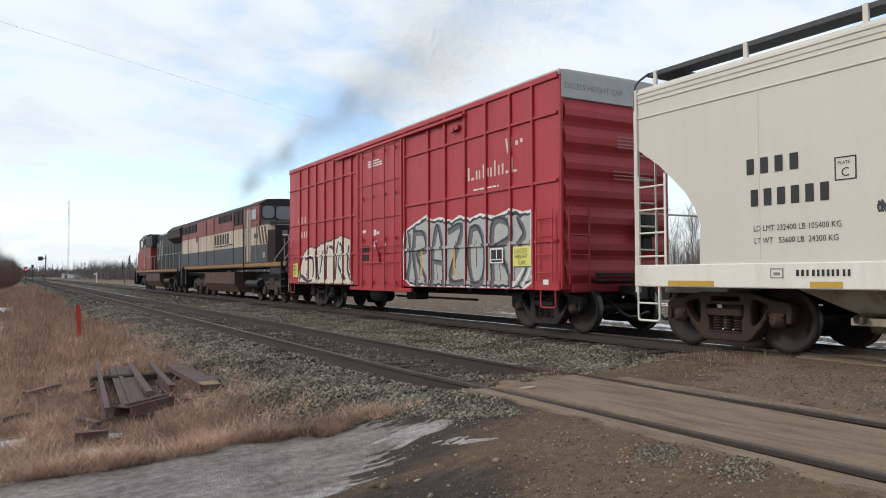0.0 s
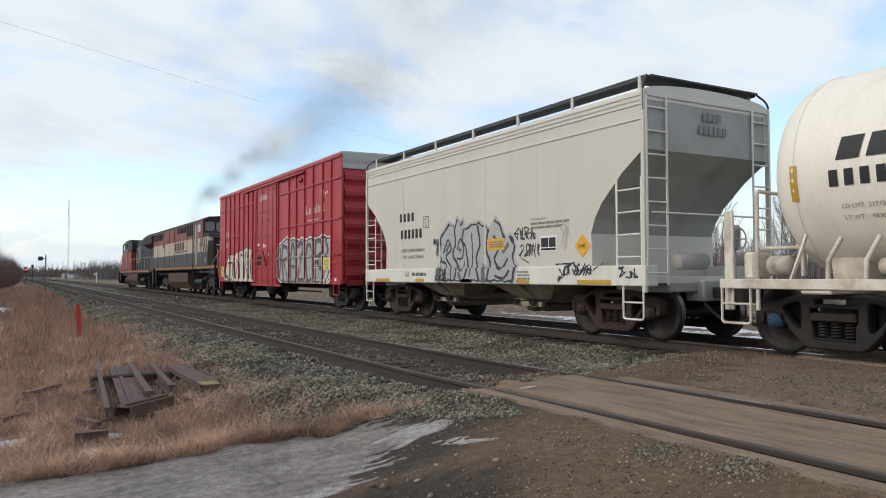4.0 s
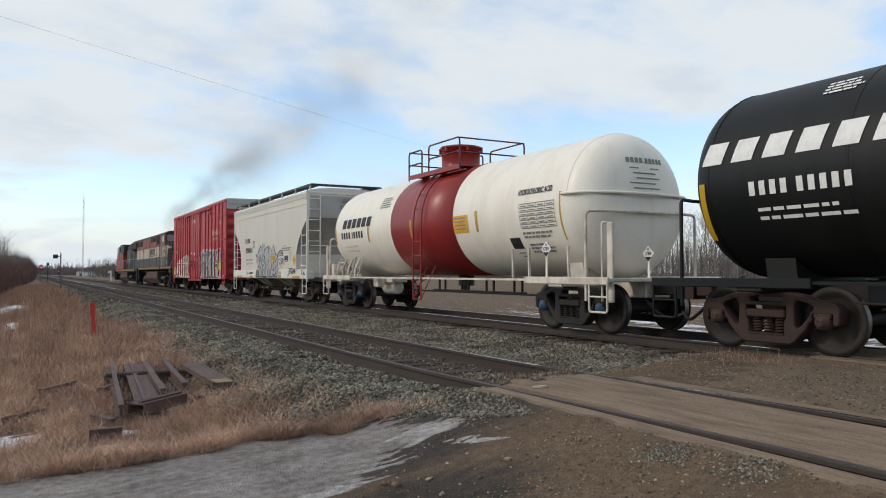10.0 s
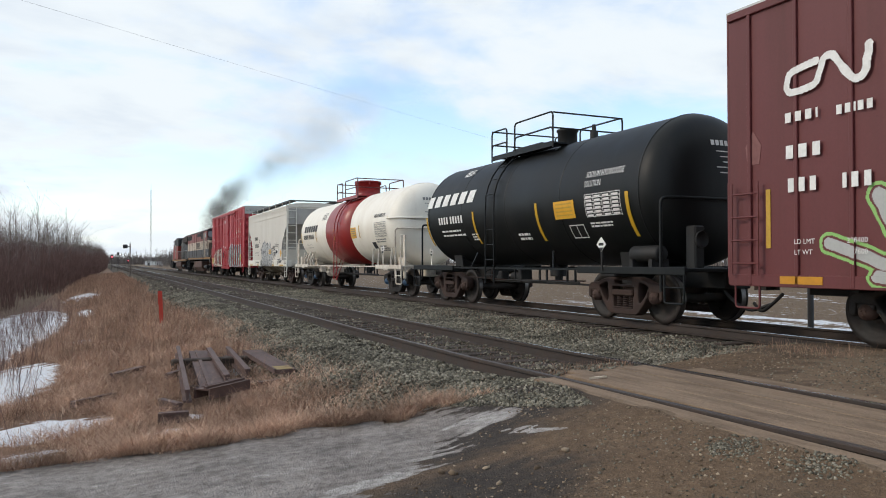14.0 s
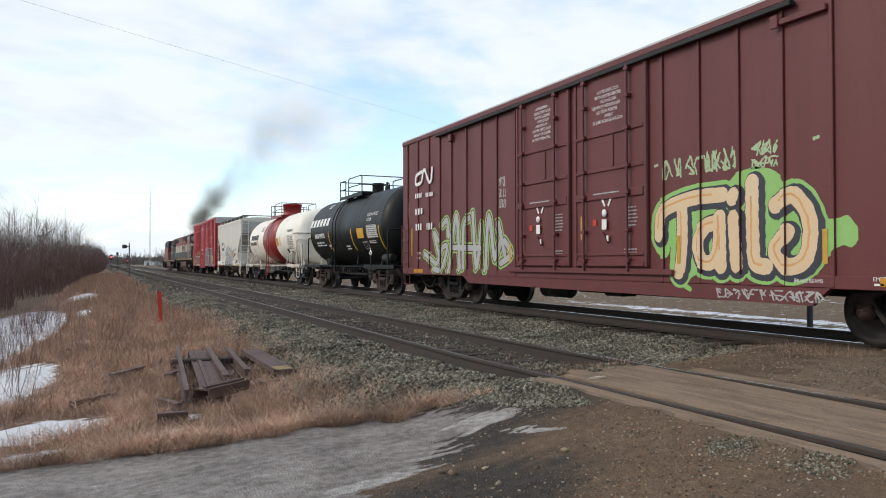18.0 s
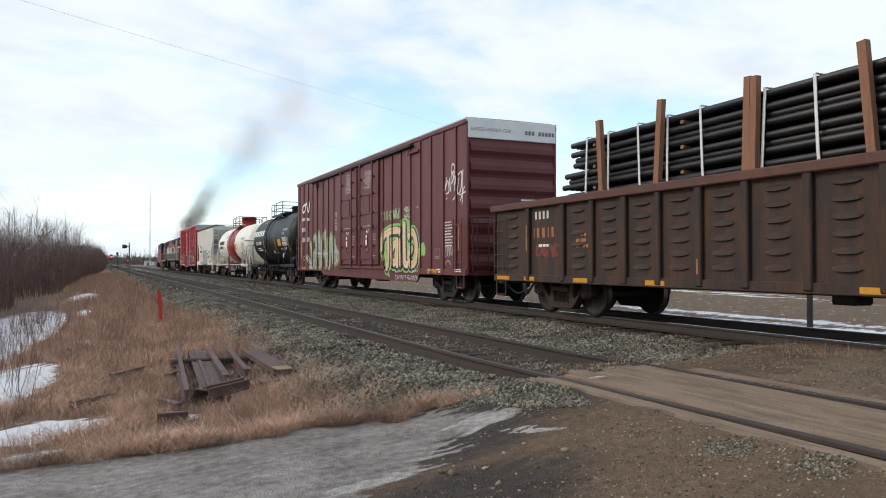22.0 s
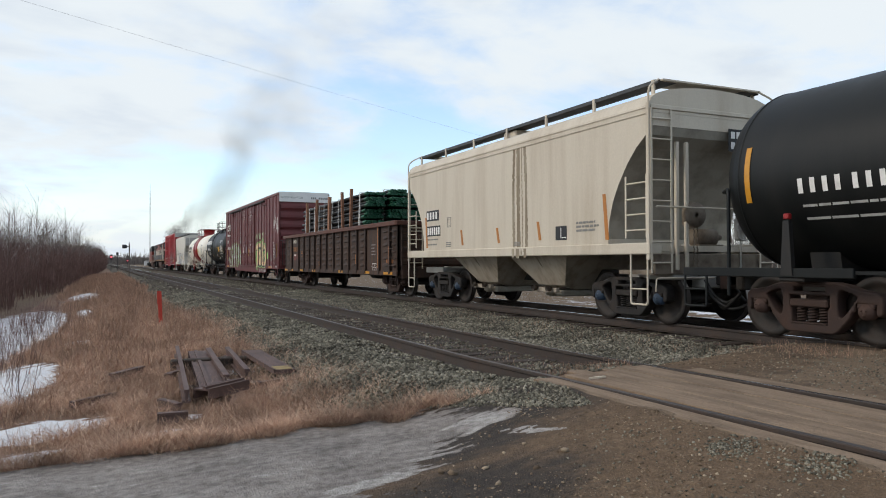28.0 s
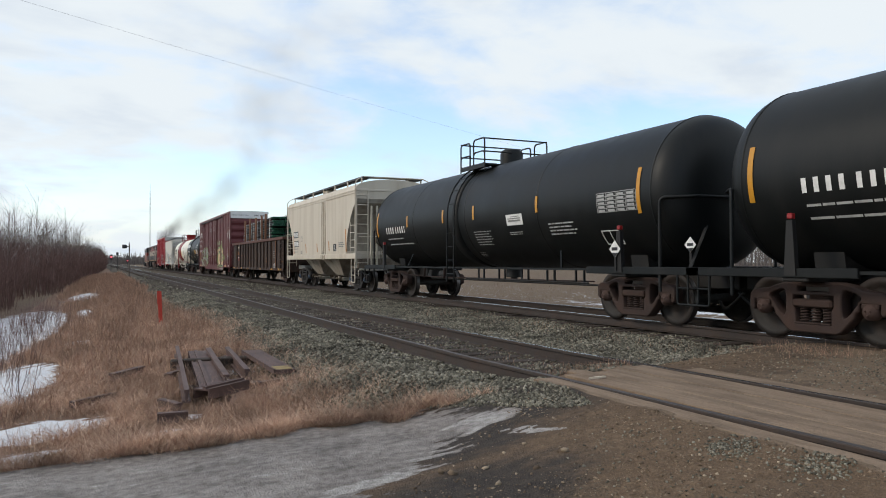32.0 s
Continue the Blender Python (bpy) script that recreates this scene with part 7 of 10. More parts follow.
    for s in (-1, 1):
        ga = p0 + .28 * (p1 - p0) if band else p0 + .3 * (p1 - p0)
        for z in (.30, .66):
            grab(c, [(s * 1.0, p1, top - .2), (s * 1.0, p1, top - .06 + z), (s * 1.0, p1 - min(.8, .4 * (p1 - p0)), top - .06 + z), (s * 1.0, p1 - min(.8, .4 * (p1 - p0)), top - .2)], rail or lm, .022)
            grab(c, [(s * 1.0, p1 - min(1.2, .55 * (p1 - p0)), top - .2), (s * 1.0, p1 - min(1.2, .55 * (p1 - p0)), top - .02 + z), (s * 1.0, p0, top - .02 + z), (s * 1.0, p0, top - .2)], rail or lm, .022)
    for s, yy in ((1, p0), (1, p1)):
        for z in (.30, .66):
            grab(c, [(-1.0, yy, top - .04 + z), (1.0, yy, top - .04 + z)], rail or lm, .02)
    # underside: brake reservoir, rigging, outlet
    g = Geo()
    if dark:
        # reservoir, valve and levers close together, hung from the belly
        ym = trucks[0] - 3.15
        g.lathe([(-.30, 0), (-.30, .09), (-.25, .12), (.25, .12), (.30, .09), (.30, 0)], "y", (-.72, ym - .25, .78), 16)
        g.box(-.9, -.55, ym - .60, ym - .50, .72, 1.0)
        part("air_reservoir", g, black_steel, c, "cylindrical air reservoir under the belly")
        v = Geo().box(-.98, -.74, ym + .22, ym + .42, .70, .92, .03)
        v.lathe([(-.10, 0), (-.10, .06), (.10, .06), (.10, 0)], "y", (-.86, ym + .50, .76), 12)
        part("control_valve", v, black_steel, c)
        for q in (-.95, .55):
            part("brake_lever", Geo().bar((-1.08, ym + q, .66), (-1.02, ym + q + .06, 1.0), .06, .02, (0, 1, 0)), rust_truck, c)
        part("pull_rod", Geo().tube([(-1.05, trucks[0] - 1.3, .74), (-1.05, ym - .2, .70), (-1.05, trucks[1] + 1.3, .74)], .016, 6), rust_truck, c)
    else:
        g.lathe([(-.42, 0), (-.42, .17), (-.36, .20), (.36, .20), (.42, .17), (.42, 0)], "y", (-.70, trucks[0] - 2.6, .70), 18)
        g.box(-1.0, -.5, trucks[0] - 3.2, trucks[0] - 1.9, .86, .98)
        part("air_reservoir", g, fit_mat, c, "cylindrical air reservoir under the sill")
    g = Geo()
    g.tube([(-.2, trucks[0] - 1.2, .62), (-.2, trucks[1] + 1.2, .62)], .025, 6)
    g.lathe([(-.30, .22), (0, .22), (0, 0)], "z", (0, (a + b) / 2, za - R + .02), 14)
    g.tube([(0, (a + b) / 2, .9), (0, (a + b) / 2, .60)], .10, 10)
    part("brake_rigging", g, black_steel, c)
    # pipe run hung below the side rail, its hangers in pairs
    part("brake_pipe", Geo().tube([(-1.27, trucks[1] + 1.2, .71), (-1.27, ladder_y - .4, .71)], .02, 6), black_steel, c)
    yy = trucks[1] + 1.35
    while yy < ladder_y - .4:
        for q in (0, .30):
            part("hanger", Geo().box(-1.29, -1.25, yy + q - .02, yy + q + .02, .70, sill_z), black_steel, c)
        yy += 1.12
    return c


def procor_strips(c, R, za, ys, mat, h0=-.05, h1=.55):
    for yy in ys:
        bars([(yy - .05, yy + .05, za + h0, za + h1)], mat, c, 0, (R, za), name="reflector", label="vertical yellow reflective strip")


def diamond(c, x, y, z, r=.16, stem=None, number=""):
    g = Geo().prism([(y - r, z), (y, z - r), (y + r, z), (y, z + r)], "x", x - .006, x)
    d = part("hazard_placard", g, white_ink, c, "white and black diamond hazard placard")
    part("placard_foot", Geo().prism([(y - r * .55, z - r * .42), (y, z - r * .97), (y + r * .55, z - r * .42)], "x", x - .010, x - .006), black_ink, d)
    part("placard_stem", Geo().box(x, x + .02, y - .025, y + .025, .98, z), stem or cream_tank, d)
    if number:
        lettering(number, r * .62, black_ink, d, x - .010, y + r * .66, z - r * .2, heavy=.003)
        part("placard_mark", Geo().prism([(y - r * .28, z + r * .42), (y + r * .28, z + r * .42), (y, z + r * .8)], "x", x - .010, x - .006), grey_ink, d)
        return d
    part("placard_number", Geo().box(x - .010, x - .006, y - r * .5, y + r * .5, z - r * .16, z + r * .2), black_ink, d)
    return d


def white_tank():
    y, R, za = -10.72, 1.45, 2.52
    c = tank_car("tank_car", y, 6.75, -6.80, R, za, "cream tank car with a broad maroon band round its middle", cream_tank, (5.83, -5.81), -.08, (-1.37, 1.5), 1, cream_fitting, band=(-1.80, 1.79), cap=blue_cap, rail=maroon_rail)
    w = (R, za)
    bars(block_marks(5.52, za + .06, 6, .30, .29, .09, .07), black_ink, c, 0, w, "company_mark", "black company name in plain block bars")
    bars(word_bars(5.62, za - .27, [.75, .75, .75, .75, -.4, .4, .75, .75, .75, .75], .21, .22), black_ink, c, 0, w)
    lettering("LD LMT  217700 LB  98 770 KG", .085, grey_ink, c, 0, 5.5, za - .55, wrap=w)
    lettering("LT WT    98300 LB  11 100 KG", .085, grey_ink, c, 0, 5.5, za - .69, wrap=w)
    bars(text_block(2.75, za + .85, .75, .34, 5, 4), grey_ink, c, 0, w)
    procor_strips(c, R, za, (6.12, 3.43, .52, -2.87), ochre_refl, -.42, .06)
    procor_strips(c, R, za, (-6.02,), ochre_refl, -.72, .22)
    bars([(-2.48, -1.80, za - .42, za)], yellow_sign, c, 0, w, "placard", "yellow placard with small print")
    bars([(-2.40, -1.88, za - .08 - .085 * i, za - .05 - .085 * i) for i in range(4)], grey_ink, c, -.0, (R + .006, za))
    lettering("HYDROCHLORIC ACID", .17, black_ink, c, 0, -4.55, za + .26, wrap=w, width=.66, heavy=.006)
    dy_, dz_ = -.66, -.42
    f = [(-5.15, -3.95, za + .48 - .085 * i, za + .495 - .085 * i) for i in range(7)] + [(-3.95 - .3 * k - .012, -3.95 - .3 * k, za - .02, za + .49) for k in range(5)]
    f += [(-3.95 - .3 * k - .25, -3.95 - .3 * k - .05, za + .425 - .085 * i, za + .445 - .085 * i) for k in range(4) for i in range(6)]
    f = [(q0 + dy_, q1 + dy_, q2 + dz_, q3 + dz_) for q0, q1, q2, q3 in f]
    bars(f, grey_ink, c, 0, w, "data_table", "stencilled table of figures")
    bars(text_block(-4.62, za - .52, 1.2, .16, 2, 7) + text_block(-4.7, za - .76, .8, .22, 3, 8), grey_ink, c, 0, w)
    bars([(-4.44, -4.06, za - .85, za - .62)], black_ink, c, 0, w, "inspection_panel", "black inspection panel")
    bars([(-4.4, -4.14, za - .95, za - .93), (-4.4, -4.2, za - 1.02, za - 1.0)], grey_ink, c, 0, w)
    diamond(c, -1.45, -5.55, 1.62, number="1789")
    diamond(c, -.30, -7.20, 1.50, .15, number="1789")
    # dome bonnet with lid hooks
    g = Geo().lathe([(-.12, .60), (.04, .60), (.05, .535), (.18, .53), (.60, .54), (.61, .575), (.67, .575), (.68, .53), (.70, .40), (.71, 0)], "z", (0, .27, za + R), 36)
    d = part("dome", g, maroon_tank, c, "maroon bonnet dome on top of the tank")
    for k in range(6):
        q = k * 1.047 + .3
        part("hook", Geo().box(-.03 + .59 * math.cos(q), .03 + .59 * math.cos(q), .27 - .03 + .59 * math.sin(q), .27 + .03 + .59 * math.sin(q), za + R + .50, za + R + .66, .01), maroon_tank, d)
    # jacket ledge round the rear head and valve gear at the front platform
    sh = Geo()
    prof = [(-6.10 - .74 * math.sin(t), (R + .07) * (1 - .03 * math.sin(t)) * max(0.0, math.cos(t)) ** .5) for t in (math.pi / 2 * i / 10 for i in range(11))]
    ring = [(rr * math.cos(q), yy, za + rr * math.sin(q)) for yy, rr in prof for q in (math.pi + math.radians(-5.5) + math.radians(191) * k / 30 for k in range(31))]
    sh.add(ring, [(i * 31 + k, i * 31 + k + 1, (i + 1) * 31 + k + 1, (i + 1) * 31 + k) for i in range(10) for k in range(30)], True)
    part("head_shield", sh, cream_tank, c, "curved steel shield over the lower half of the tank head")
    g2 = Geo()
    n = 24
    pts = [((R + .08) * math.cos(q), -6.12 - .76 * math.sin(q) ** .7 if 0 < q < math.pi else -6.15, za + .16) for q in (math.pi * i / n for i in range(n + 1))]
    g2.tube(pts, .035, 6)
    part("head_ledge", g2, cream_tank, c, "thin ledge round the tank head")
    part("valve_box", Geo().box(-1.25, -.85, 6.9, 7.1, 1.05, 1.45, .04), cream_fitting, c)
    part("valve", Geo().lathe([(-.15, 0), (-.15, .14), (.15, .14), (.15, 0)], "y", (-1.05, 6.6, 1.25), 14), cream_fitting, c)
    part("vent_pipe", Geo().tube(rounded([(-1.0, 6.3, 1.1), (-1.0, 6.3, 1.5), (-1.0, 7.0, 1.5)], .1), .03, 8), cream_fitting, c)
    for yy in (5.7, 5.2, 4.6):
        part("bracket", Geo().tube([(-1.38, yy, 1.0), (-1.36, yy, 1.3), (-1.26, yy - .12, 1.6)], .035, 6), cream_fitting, c)
    part("valve", Geo().lathe([(-.12, 0), (-.12, .11), (.12, .11), (.12, 0)], "y", (-1.15, 5.0, 1.22), 12), cream_fitting, c)
    part("hopper_outlet", Geo().box(-1.3, -1.05, 3.05, 3.35, .72, 1.02, .02), cream_fitting, c)
    bars([(-.42 + .11 * i, -.34 + .11 * i, za + .78, za + .88) for i in range(4)] + [(.06 + .10 * i, .13 + .10 * i, za + .78, za + .88) for i in range(5)] + [(-.36 + .08 * (i % 3), .42 - .1 * (i % 2), za + .66 - .1 * i, za + .685 - .1 * i) for i in range(5)], grey_ink, c, (-6.80 + .62, R, za), face="head")
    for s in (-1, 1):
        part("end_post", Geo().box(-1.34, -1.28, s * 7.28 - .075, s * 7.28 + .075, .60, 2.06, .012), cream_fitting, c, "flat upright post on the end sill")
        grab(c, [(-1.40, s * 7.15, .62), (-1.40, s * 7.15, 2.06), (-1.34, s * 7.22, 2.06)], cream_fitting, .02)
    return c


maroon_rail = material("dark_maroon_handrail", (0.10, 0.03, 0.03), 0.6, scale=6)
white_tank()


def caustic_tank():
    y, R, za = -25.1, 1.475, 2.545
    c = tank_car("tank_car", y, 5.35, -5.55, R, za, "black tank car with white block marks and yellow strips", black_tank, (4.05, -3.98), (.70), (-1.37, 1.58), 2, black_tank, truck_mat=rust_truck, rail=black_steel)
    w = (R, za)
    bars(block_marks(4.84, za + .22, 6, .36, .33, .17, .09), white_ink, c, 0, w, "company_mark", "white company name in plain block bars")
    bars(word_bars(4.0, za - .30, [.65, .65, .65, .65, -.4, .65, .65, .65, .65, .65], .20, .2), white_ink, c, 0, w)
    bars(text_block(3.9, za - .48, 1.5, .24, 2, 3, .4) + text_block(3.1, za + 1.2, .6, .2, 4, 31) + text_block(2.1, za - .62, .35, .2, 3, 6) + text_block(-.3, za - .70, .6, .2, 2, 9), white_ink, c, 0, w)
    procor_strips(c, R, za, (4.84, 1.80, -1.36, -4.60), yellow_refl, -.90, -.05)
    bars([(-2.86, -2.09, za - .46, za - .08)], yellow_sign, c, 0, w, "placard", "yellow placard with small print")
    bars([(-2.78, -2.17, za - .16 - .08 * i, za - .13 - .08 * i) for i in range(4)], ochre_refl, c, 0, (R + .006, za))
    lettering("SODIUM HYDROXIDE", .185, white_ink, c, 0, -3.26, za + .33, wrap=w, shear=.12, width=.68)
    lettering("SOLUTION", .185, white_ink, c, 0, -3.24, za + .14, wrap=w, shear=.12, width=.60)
    dy_, dz_ = -.25, -.56
    f = [(-4.15, -3.0, za + .54 - .075 * i, za + .552 - .075 * i) for i in range(7)] + [(-3.0 - .285 * q - .012, -3.0 - .285 * q, za + .08, za + .55) for q in range(5)]
    f += [(-3.0 - .285 * q - .24, -3.0 - .285 * q - .04, za + .48 - .075 * i, za + .515 - .075 * i) for q in range(4) for i in range(6)]
    f = [(q0 + dy_, q1 + dy_, q2 + dz_, q3 + dz_) for q0, q1, q2, q3 in f]
    bars(f, white_ink, c, 0, w, "data_table", "white stencilled table of figures")
    bars(text_block(-3.3, za - .58, .9, .12, 2, 13), white_ink, c, 0, w)
    bars([(-3.05, -2.53, za - .88, za - .86), (-3.05, -2.53, za - .62, za - .60), (-3.05, -3.03, za - .88, za - .60), (-2.55, -2.53, za - .88, za - .60), (-2.80, -2.78, za - .87, za - .61)], white_ink, c, 0, w, "inspection_stencil", "white framed inspection stencil")
    diamond(c, -1.50, -3.85, 1.50, .15, black_steel)
    g = Geo().lathe([(-.40, 0), (-.40, .13), (-.36, .16), (.36, .16), (.40, .13), (.40, 0)], "y", (-1.12, -4.78, 1.30), 22)
    g.box(-1.3, -.9, -5.1, -5.0, 1.0, 1.2)
    g.box(-1.3, -.9, -4.55, -4.45, 1.0, 1.2)
    part("brake_cylinder", g, black_steel, c, "black brake cylinder on the end platform")
    g = Geo()
    g.lathe([(-.06, .15), (-.02, .15), (-.02, .0)], "y", (-.85, -5.85, 1.55), 16)
    g.box(-.97, -.73, -5.85, -5.6, 1.0, 1.8, .03)
    part("hand_brake", g, black_steel, c)
    g = Geo().lathe([(-.05, .24), (.34, .24), (.36, .27), (.41, .27), (.43, .2), (.44, 0)], "z", (0, -.50, za + R), 22)
    g.box(-.6, .6, -.22, 1.2, za + R - .05, za + R + .12, .03)
    part("valve_housing", g, black_steel, c, "round valve housing on a low plate")
    g = Geo().lathe([(0, .10), (.20, .09), (.22, .05), (.36, .05), (.38, 0)], "z", (.0, -1.59, za + R), 12)
    part("relief_valve", g, black_steel, c, "black relief valve")
    bars([(-.25 + .11 * i, -.17 + .11 * i, za + .78, za + .88) for i in range(4)] + [(.23 + .10 * i, .30 + .10 * i, za + .78, za + .88) for i in range(5)] + [(-.15 + .08 * (i % 3), .55 - .12 * (i % 2), za + .66 - .1 * i, za + .68 - .1 * i) for i in range(5)], white_ink, c, (-5.55 + .62, R, za), face="head")
    return c


caustic_tank()


def gas_tank(y, label):
    R, za = 1.46, 2.47
    c = tank_car("tank_car", y, 8.0, -8.0, R, za, label, black_tank, (6.43, -6.43), .87, (-.14, 1.32), 2, black_tank, truck_mat=rust_truck, rail=black_steel, post_in=.40)
    w = (R, za)
    bars(word_bars(6.30, za - .34, [.52, .52, .52, .52, -.3, .50, .50, .50, .50, .3], .21, .42), white_ink, c, 0, w)
    bars(text_block(6.27, za - .50, 1.7, .07, 1, 3, .5) + text_block(6.27, za - .68, 2.3, .07, 1, 5, .5) + text_block(-.22, za - .50, 1.0, .40, 6, 6, .3) + text_block(.1, za - 1.05, .4, .12, 3, 16, .3) + text_block(-2.1, za - .58, .75, .09, 2, 7, .4) + text_block(-3.9, za - .45, 1.1, .3, 4, 9, .4), faded_ink, c, 0, w)
    procor_strips(c, R, za, (4.36, 1.61, -.34, -3.5), amber_refl, -.18, .19)
    procor_strips(c, R, za, (7.20, -7.04), amber_refl, -.41, .44)
    bars([(-2.84, -2.08, za - .42, za - .16)], white_ink, c, 0, w, "placard", "white placard with small print")
    bars([(-2.70, -2.30, za - .225, za - .21), (-2.76, -2.16, za - .275, za - .25), (-2.74, -2.18, za - .335, za - .295)], grey_ink, c, 0, (R + .006, za))
    dy_, dz_ = -.67, -.38
    f = [(-6.3, -5.1, za + .42 - .075 * i, za + .432 - .075 * i) for i in range(6)] + [(-5.1 - .3 * q - .012, -5.1 - .3 * q, za + .04, za + .42) for q in range(5)]
    f += [(-5.1 - .3 * q - .25, -5.1 - .3 * q - .04, za + .36 - .075 * i, za + .40 - .075 * i) for q in range(4) for i in range(5)]
    f = [(q0 + dy_, q1 + dy_, q2 + dz_, q3 + dz_) for q0, q1, q2, q3 in f]
    bars(f, faded_ink, c, 0, w, "data_table", "faded stencilled table of figures")
    bars([(-6.25, -5.7, za - .96, za - .94), (-6.25, -5.7, za - .70, za - .68), (-6.25, -6.23, za - .96, za - .68), (-5.72, -5.7, za - .96, za - .68), (-5.98, -5.96, za - .95, za - .7)], white_ink, c, 0, w, "inspection_stencil", "white framed inspection stencil")
    diamond(c, -1.53, -6.44, 1.40, .17, black_steel)
    diamond(c, -1.20, -8.1, 1.45, .14, black_steel)
    for yy in (6.47, -6.5):
        part("marker", Geo().box(-1.50, -1.42, yy - .045, yy + .045, za - .70, za - .62, .01), red_lamp, c, "small red marker")
        part("marker_post", Geo().prism([(yy - .10, .95), (yy + .10, .95), (yy + .05, za - .72), (yy - .05, za - .72)], "x", -1.50, -1.42), black_steel, c)
    g = Geo().lathe([(-.1, .32), (.28, .32), (.36, .29), (.41, .21), (.43, .10), (.435, 0)], "z", (0, .12, za + R - .02), 26)
    part("dome", g, black_tank, c, "black manway dome")
    part("saddle_band", Geo().lathe([(.6, R), (.6, R + .012), (1.2, R + .012), (1.2, R)], "y", (0, 0, za), 64), black_tank, c)
    bars([(.05 + .13 * i, .15 + .13 * i, za + .35, za + .46) for i in range(4)] + [(.68 + .12 * i, .78 + .12 * i, za + .35, za + .46) for i in range(4)] + [(.2, .9, za + .22 - .11 * i, za + .26 - .11 * i) for i in range(3)], white_ink, c, (-8.0 + .62, R, za), face="head")
    for s in (-1, 1):
        part("stay", Geo().bar((s * 1.3, -8.2, 1.05), (s * .5, -7.85, 1.95), .05, .03), black_steel, c)
    return c


gas_tank(-90.87, "black tank car with amber strips and white stencils")
gas_tank(-107.73, "black tank car with amber strips, last of the row")
# ---- gondola with its load of pipe ----
def gondola():
    y, half, W, z0, z1 = -60.83, 8.22, 1.52, .70, 2.52
    c = car("gondola", y, "weathered brown steel gondola loaded with pipe bundles", "gondola")
    part("floor", Geo().box(-W + .06, W - .06, -half, half, .90, 1.0), gondola_paint, c)
    for s in (-1, 1):
        part("side_wall", Geo().box(s * (W - .06), s * W, -half, half, z0 + .01, z1 - .05), gondola_paint, c)
    for s in (-1, 1):
        e = Geo().box(-W, W, s * (half - .06), s * half, z0 + .05, z1 - .05)
        for i in range(4):
            z = z0 + .45 + i * .42
            e.prism([(s * half, z - .12), (s * (half + .07), z - .06), (s * (half + .07), z + .06), (s * half, z + .12)], "x", -W + .1, W - .1)
        part("corrugated_end", e, gondola_paint, c, "end wall with horizontal corrugations")
        part("top_chord", Geo().box(s * (W - .05), s * (W + .12), -half - .05, half + .05, z1 - .13, z1 + .03, .02), gondola_cap, c, "rusty heavy top chord")
        part("end_chord", Geo().box(-W - .10, W + .10, s * (half - .05), s * (half + .12), z1 - .125, z1 + .025, .02), gondola_cap, c)
        part("bottom_chord", Geo().box(s * (W - .04), s * (W + .05), -half, half, z0, z0 + .16, .01), gondola_paint, c)
        part("end_sill", Geo().box(-1.4, 1.4, s * (half - .3), s * (half + .08), .62, 1.0, .02), gondola_paint, c)
        coupler(c, s * (half + .02), s)
        ladder(c, -W - .10, s * (half - .12), s * (half - .58), z0 + .2, z1 - .2, 5, gondola_paint)
        ladder(c, s * (half + .12), -W + .10, -W + .55, z0 + .2, z1 - .2, 5, gondola_paint, end=True)
        st = Geo().tube(rounded([(-W - .02, s * (half - .10), z0), (-W - .02, s * (half - .10), .36), (-W - .02, s * (half - .55), .36), (-W - .02, s * (half - .55), z0)], .06), .02, 6)
        part("sill_step", st, gondola_paint, c)
    n = 14
    post = Geo().box(-.085, 0, -.075, .075, z0 + .04, z1 - .11, .02).mesh("post")
    post.materials.append(gondola_paint)
    lou = Geo()
    for k in range(6):
        z = z0 + .36 + k * .235
        # a lens-shaped blister, deepest in its middle
        vs = []
        for k2 in range(9):
            u = -1 + k2 / 4
            d_ = math.sqrt(max(0, 1 - u * u))
            vs += [(0, u * .25, z - .055 * d_), (-.050 * d_, u * .25, z - .045 * d_), (-.040 * d_, u * .25, z + .005), (0, u * .25, z + .055 * d_)]
        lou.add(vs, [(a_ * 4 + b_, a_ * 4 + b_ + 1, a_ * 4 + b_ + 5, a_ * 4 + b_ + 4) for a_ in range(8) for b_ in range(3)])
    lou = lou.mesh("pressed_louvre")
    lou.materials.append(gondola_paint)
    ys = [6.6, 5.2, 4.17, 3.15, 2.22, 1.23, .26, -.85, -1.98, -2.95, -3.98, -5.0, -6.48, -7.55]
    for s in (-1, 1):
        for yy in ys:
            o = part("post", post, gondola_paint, c, loc=(s * W, yy, 0))
            if s > 0:
                o.rotation_euler = (0, 0, math.pi)
        for i, (p, q) in enumerate(zip([half - .1] + ys, ys + [-half + .1])):
            if i in (1, 12):
                continue
            m = (p + q) / 2
            o = part("pressed_louvres", lou, gondola_paint, c, loc=(s * W, m, 0))
            if s > 0:
                o.rotation_euler = (0, 0, math.pi)
    x = -W - .006
    for yy, w in ((7.75, .30), (6.55, .22), (4.55, .25), (2.3, .25), (-1.9, .28), (-5.2, .30), (-7.4, .42)):
        part("reflector", Geo().box(-W - .058, -W - .05, yy - w, yy + w, z0 + .03, z0 + .12), amber_refl, c, "orange reflective strip")
    bars(word_bars(6.35, 2.12, [.6, .6, .6, .6], .17, .35), spray_beige, c, x, label="faded cream marks")
    bars(word_bars(6.4, 1.70, [.2, .6, .6, .3, .5], .22, .4), rust_patch, c, x)
    bars(text_block(6.2, 1.55, .5, .1, 1, 3), white_ink, c, x)
    mural(c, scrawl(6.35, 1.28, .95, .26, 5, .04, 81), [red_scrawl], lambda Y, Z: np.full(Y.shape, -W), (5.2, 6.5, 1.2, 1.62), .014, label="faded red spray paint scrawl")
    bars(text_block(4.75, 1.75, .5, .35, 3, 4), rust_patch, c, x)
    bars(text_block(-5.6, 1.80, .45, .46, 4, 6, .3), grey_ink, c, x)
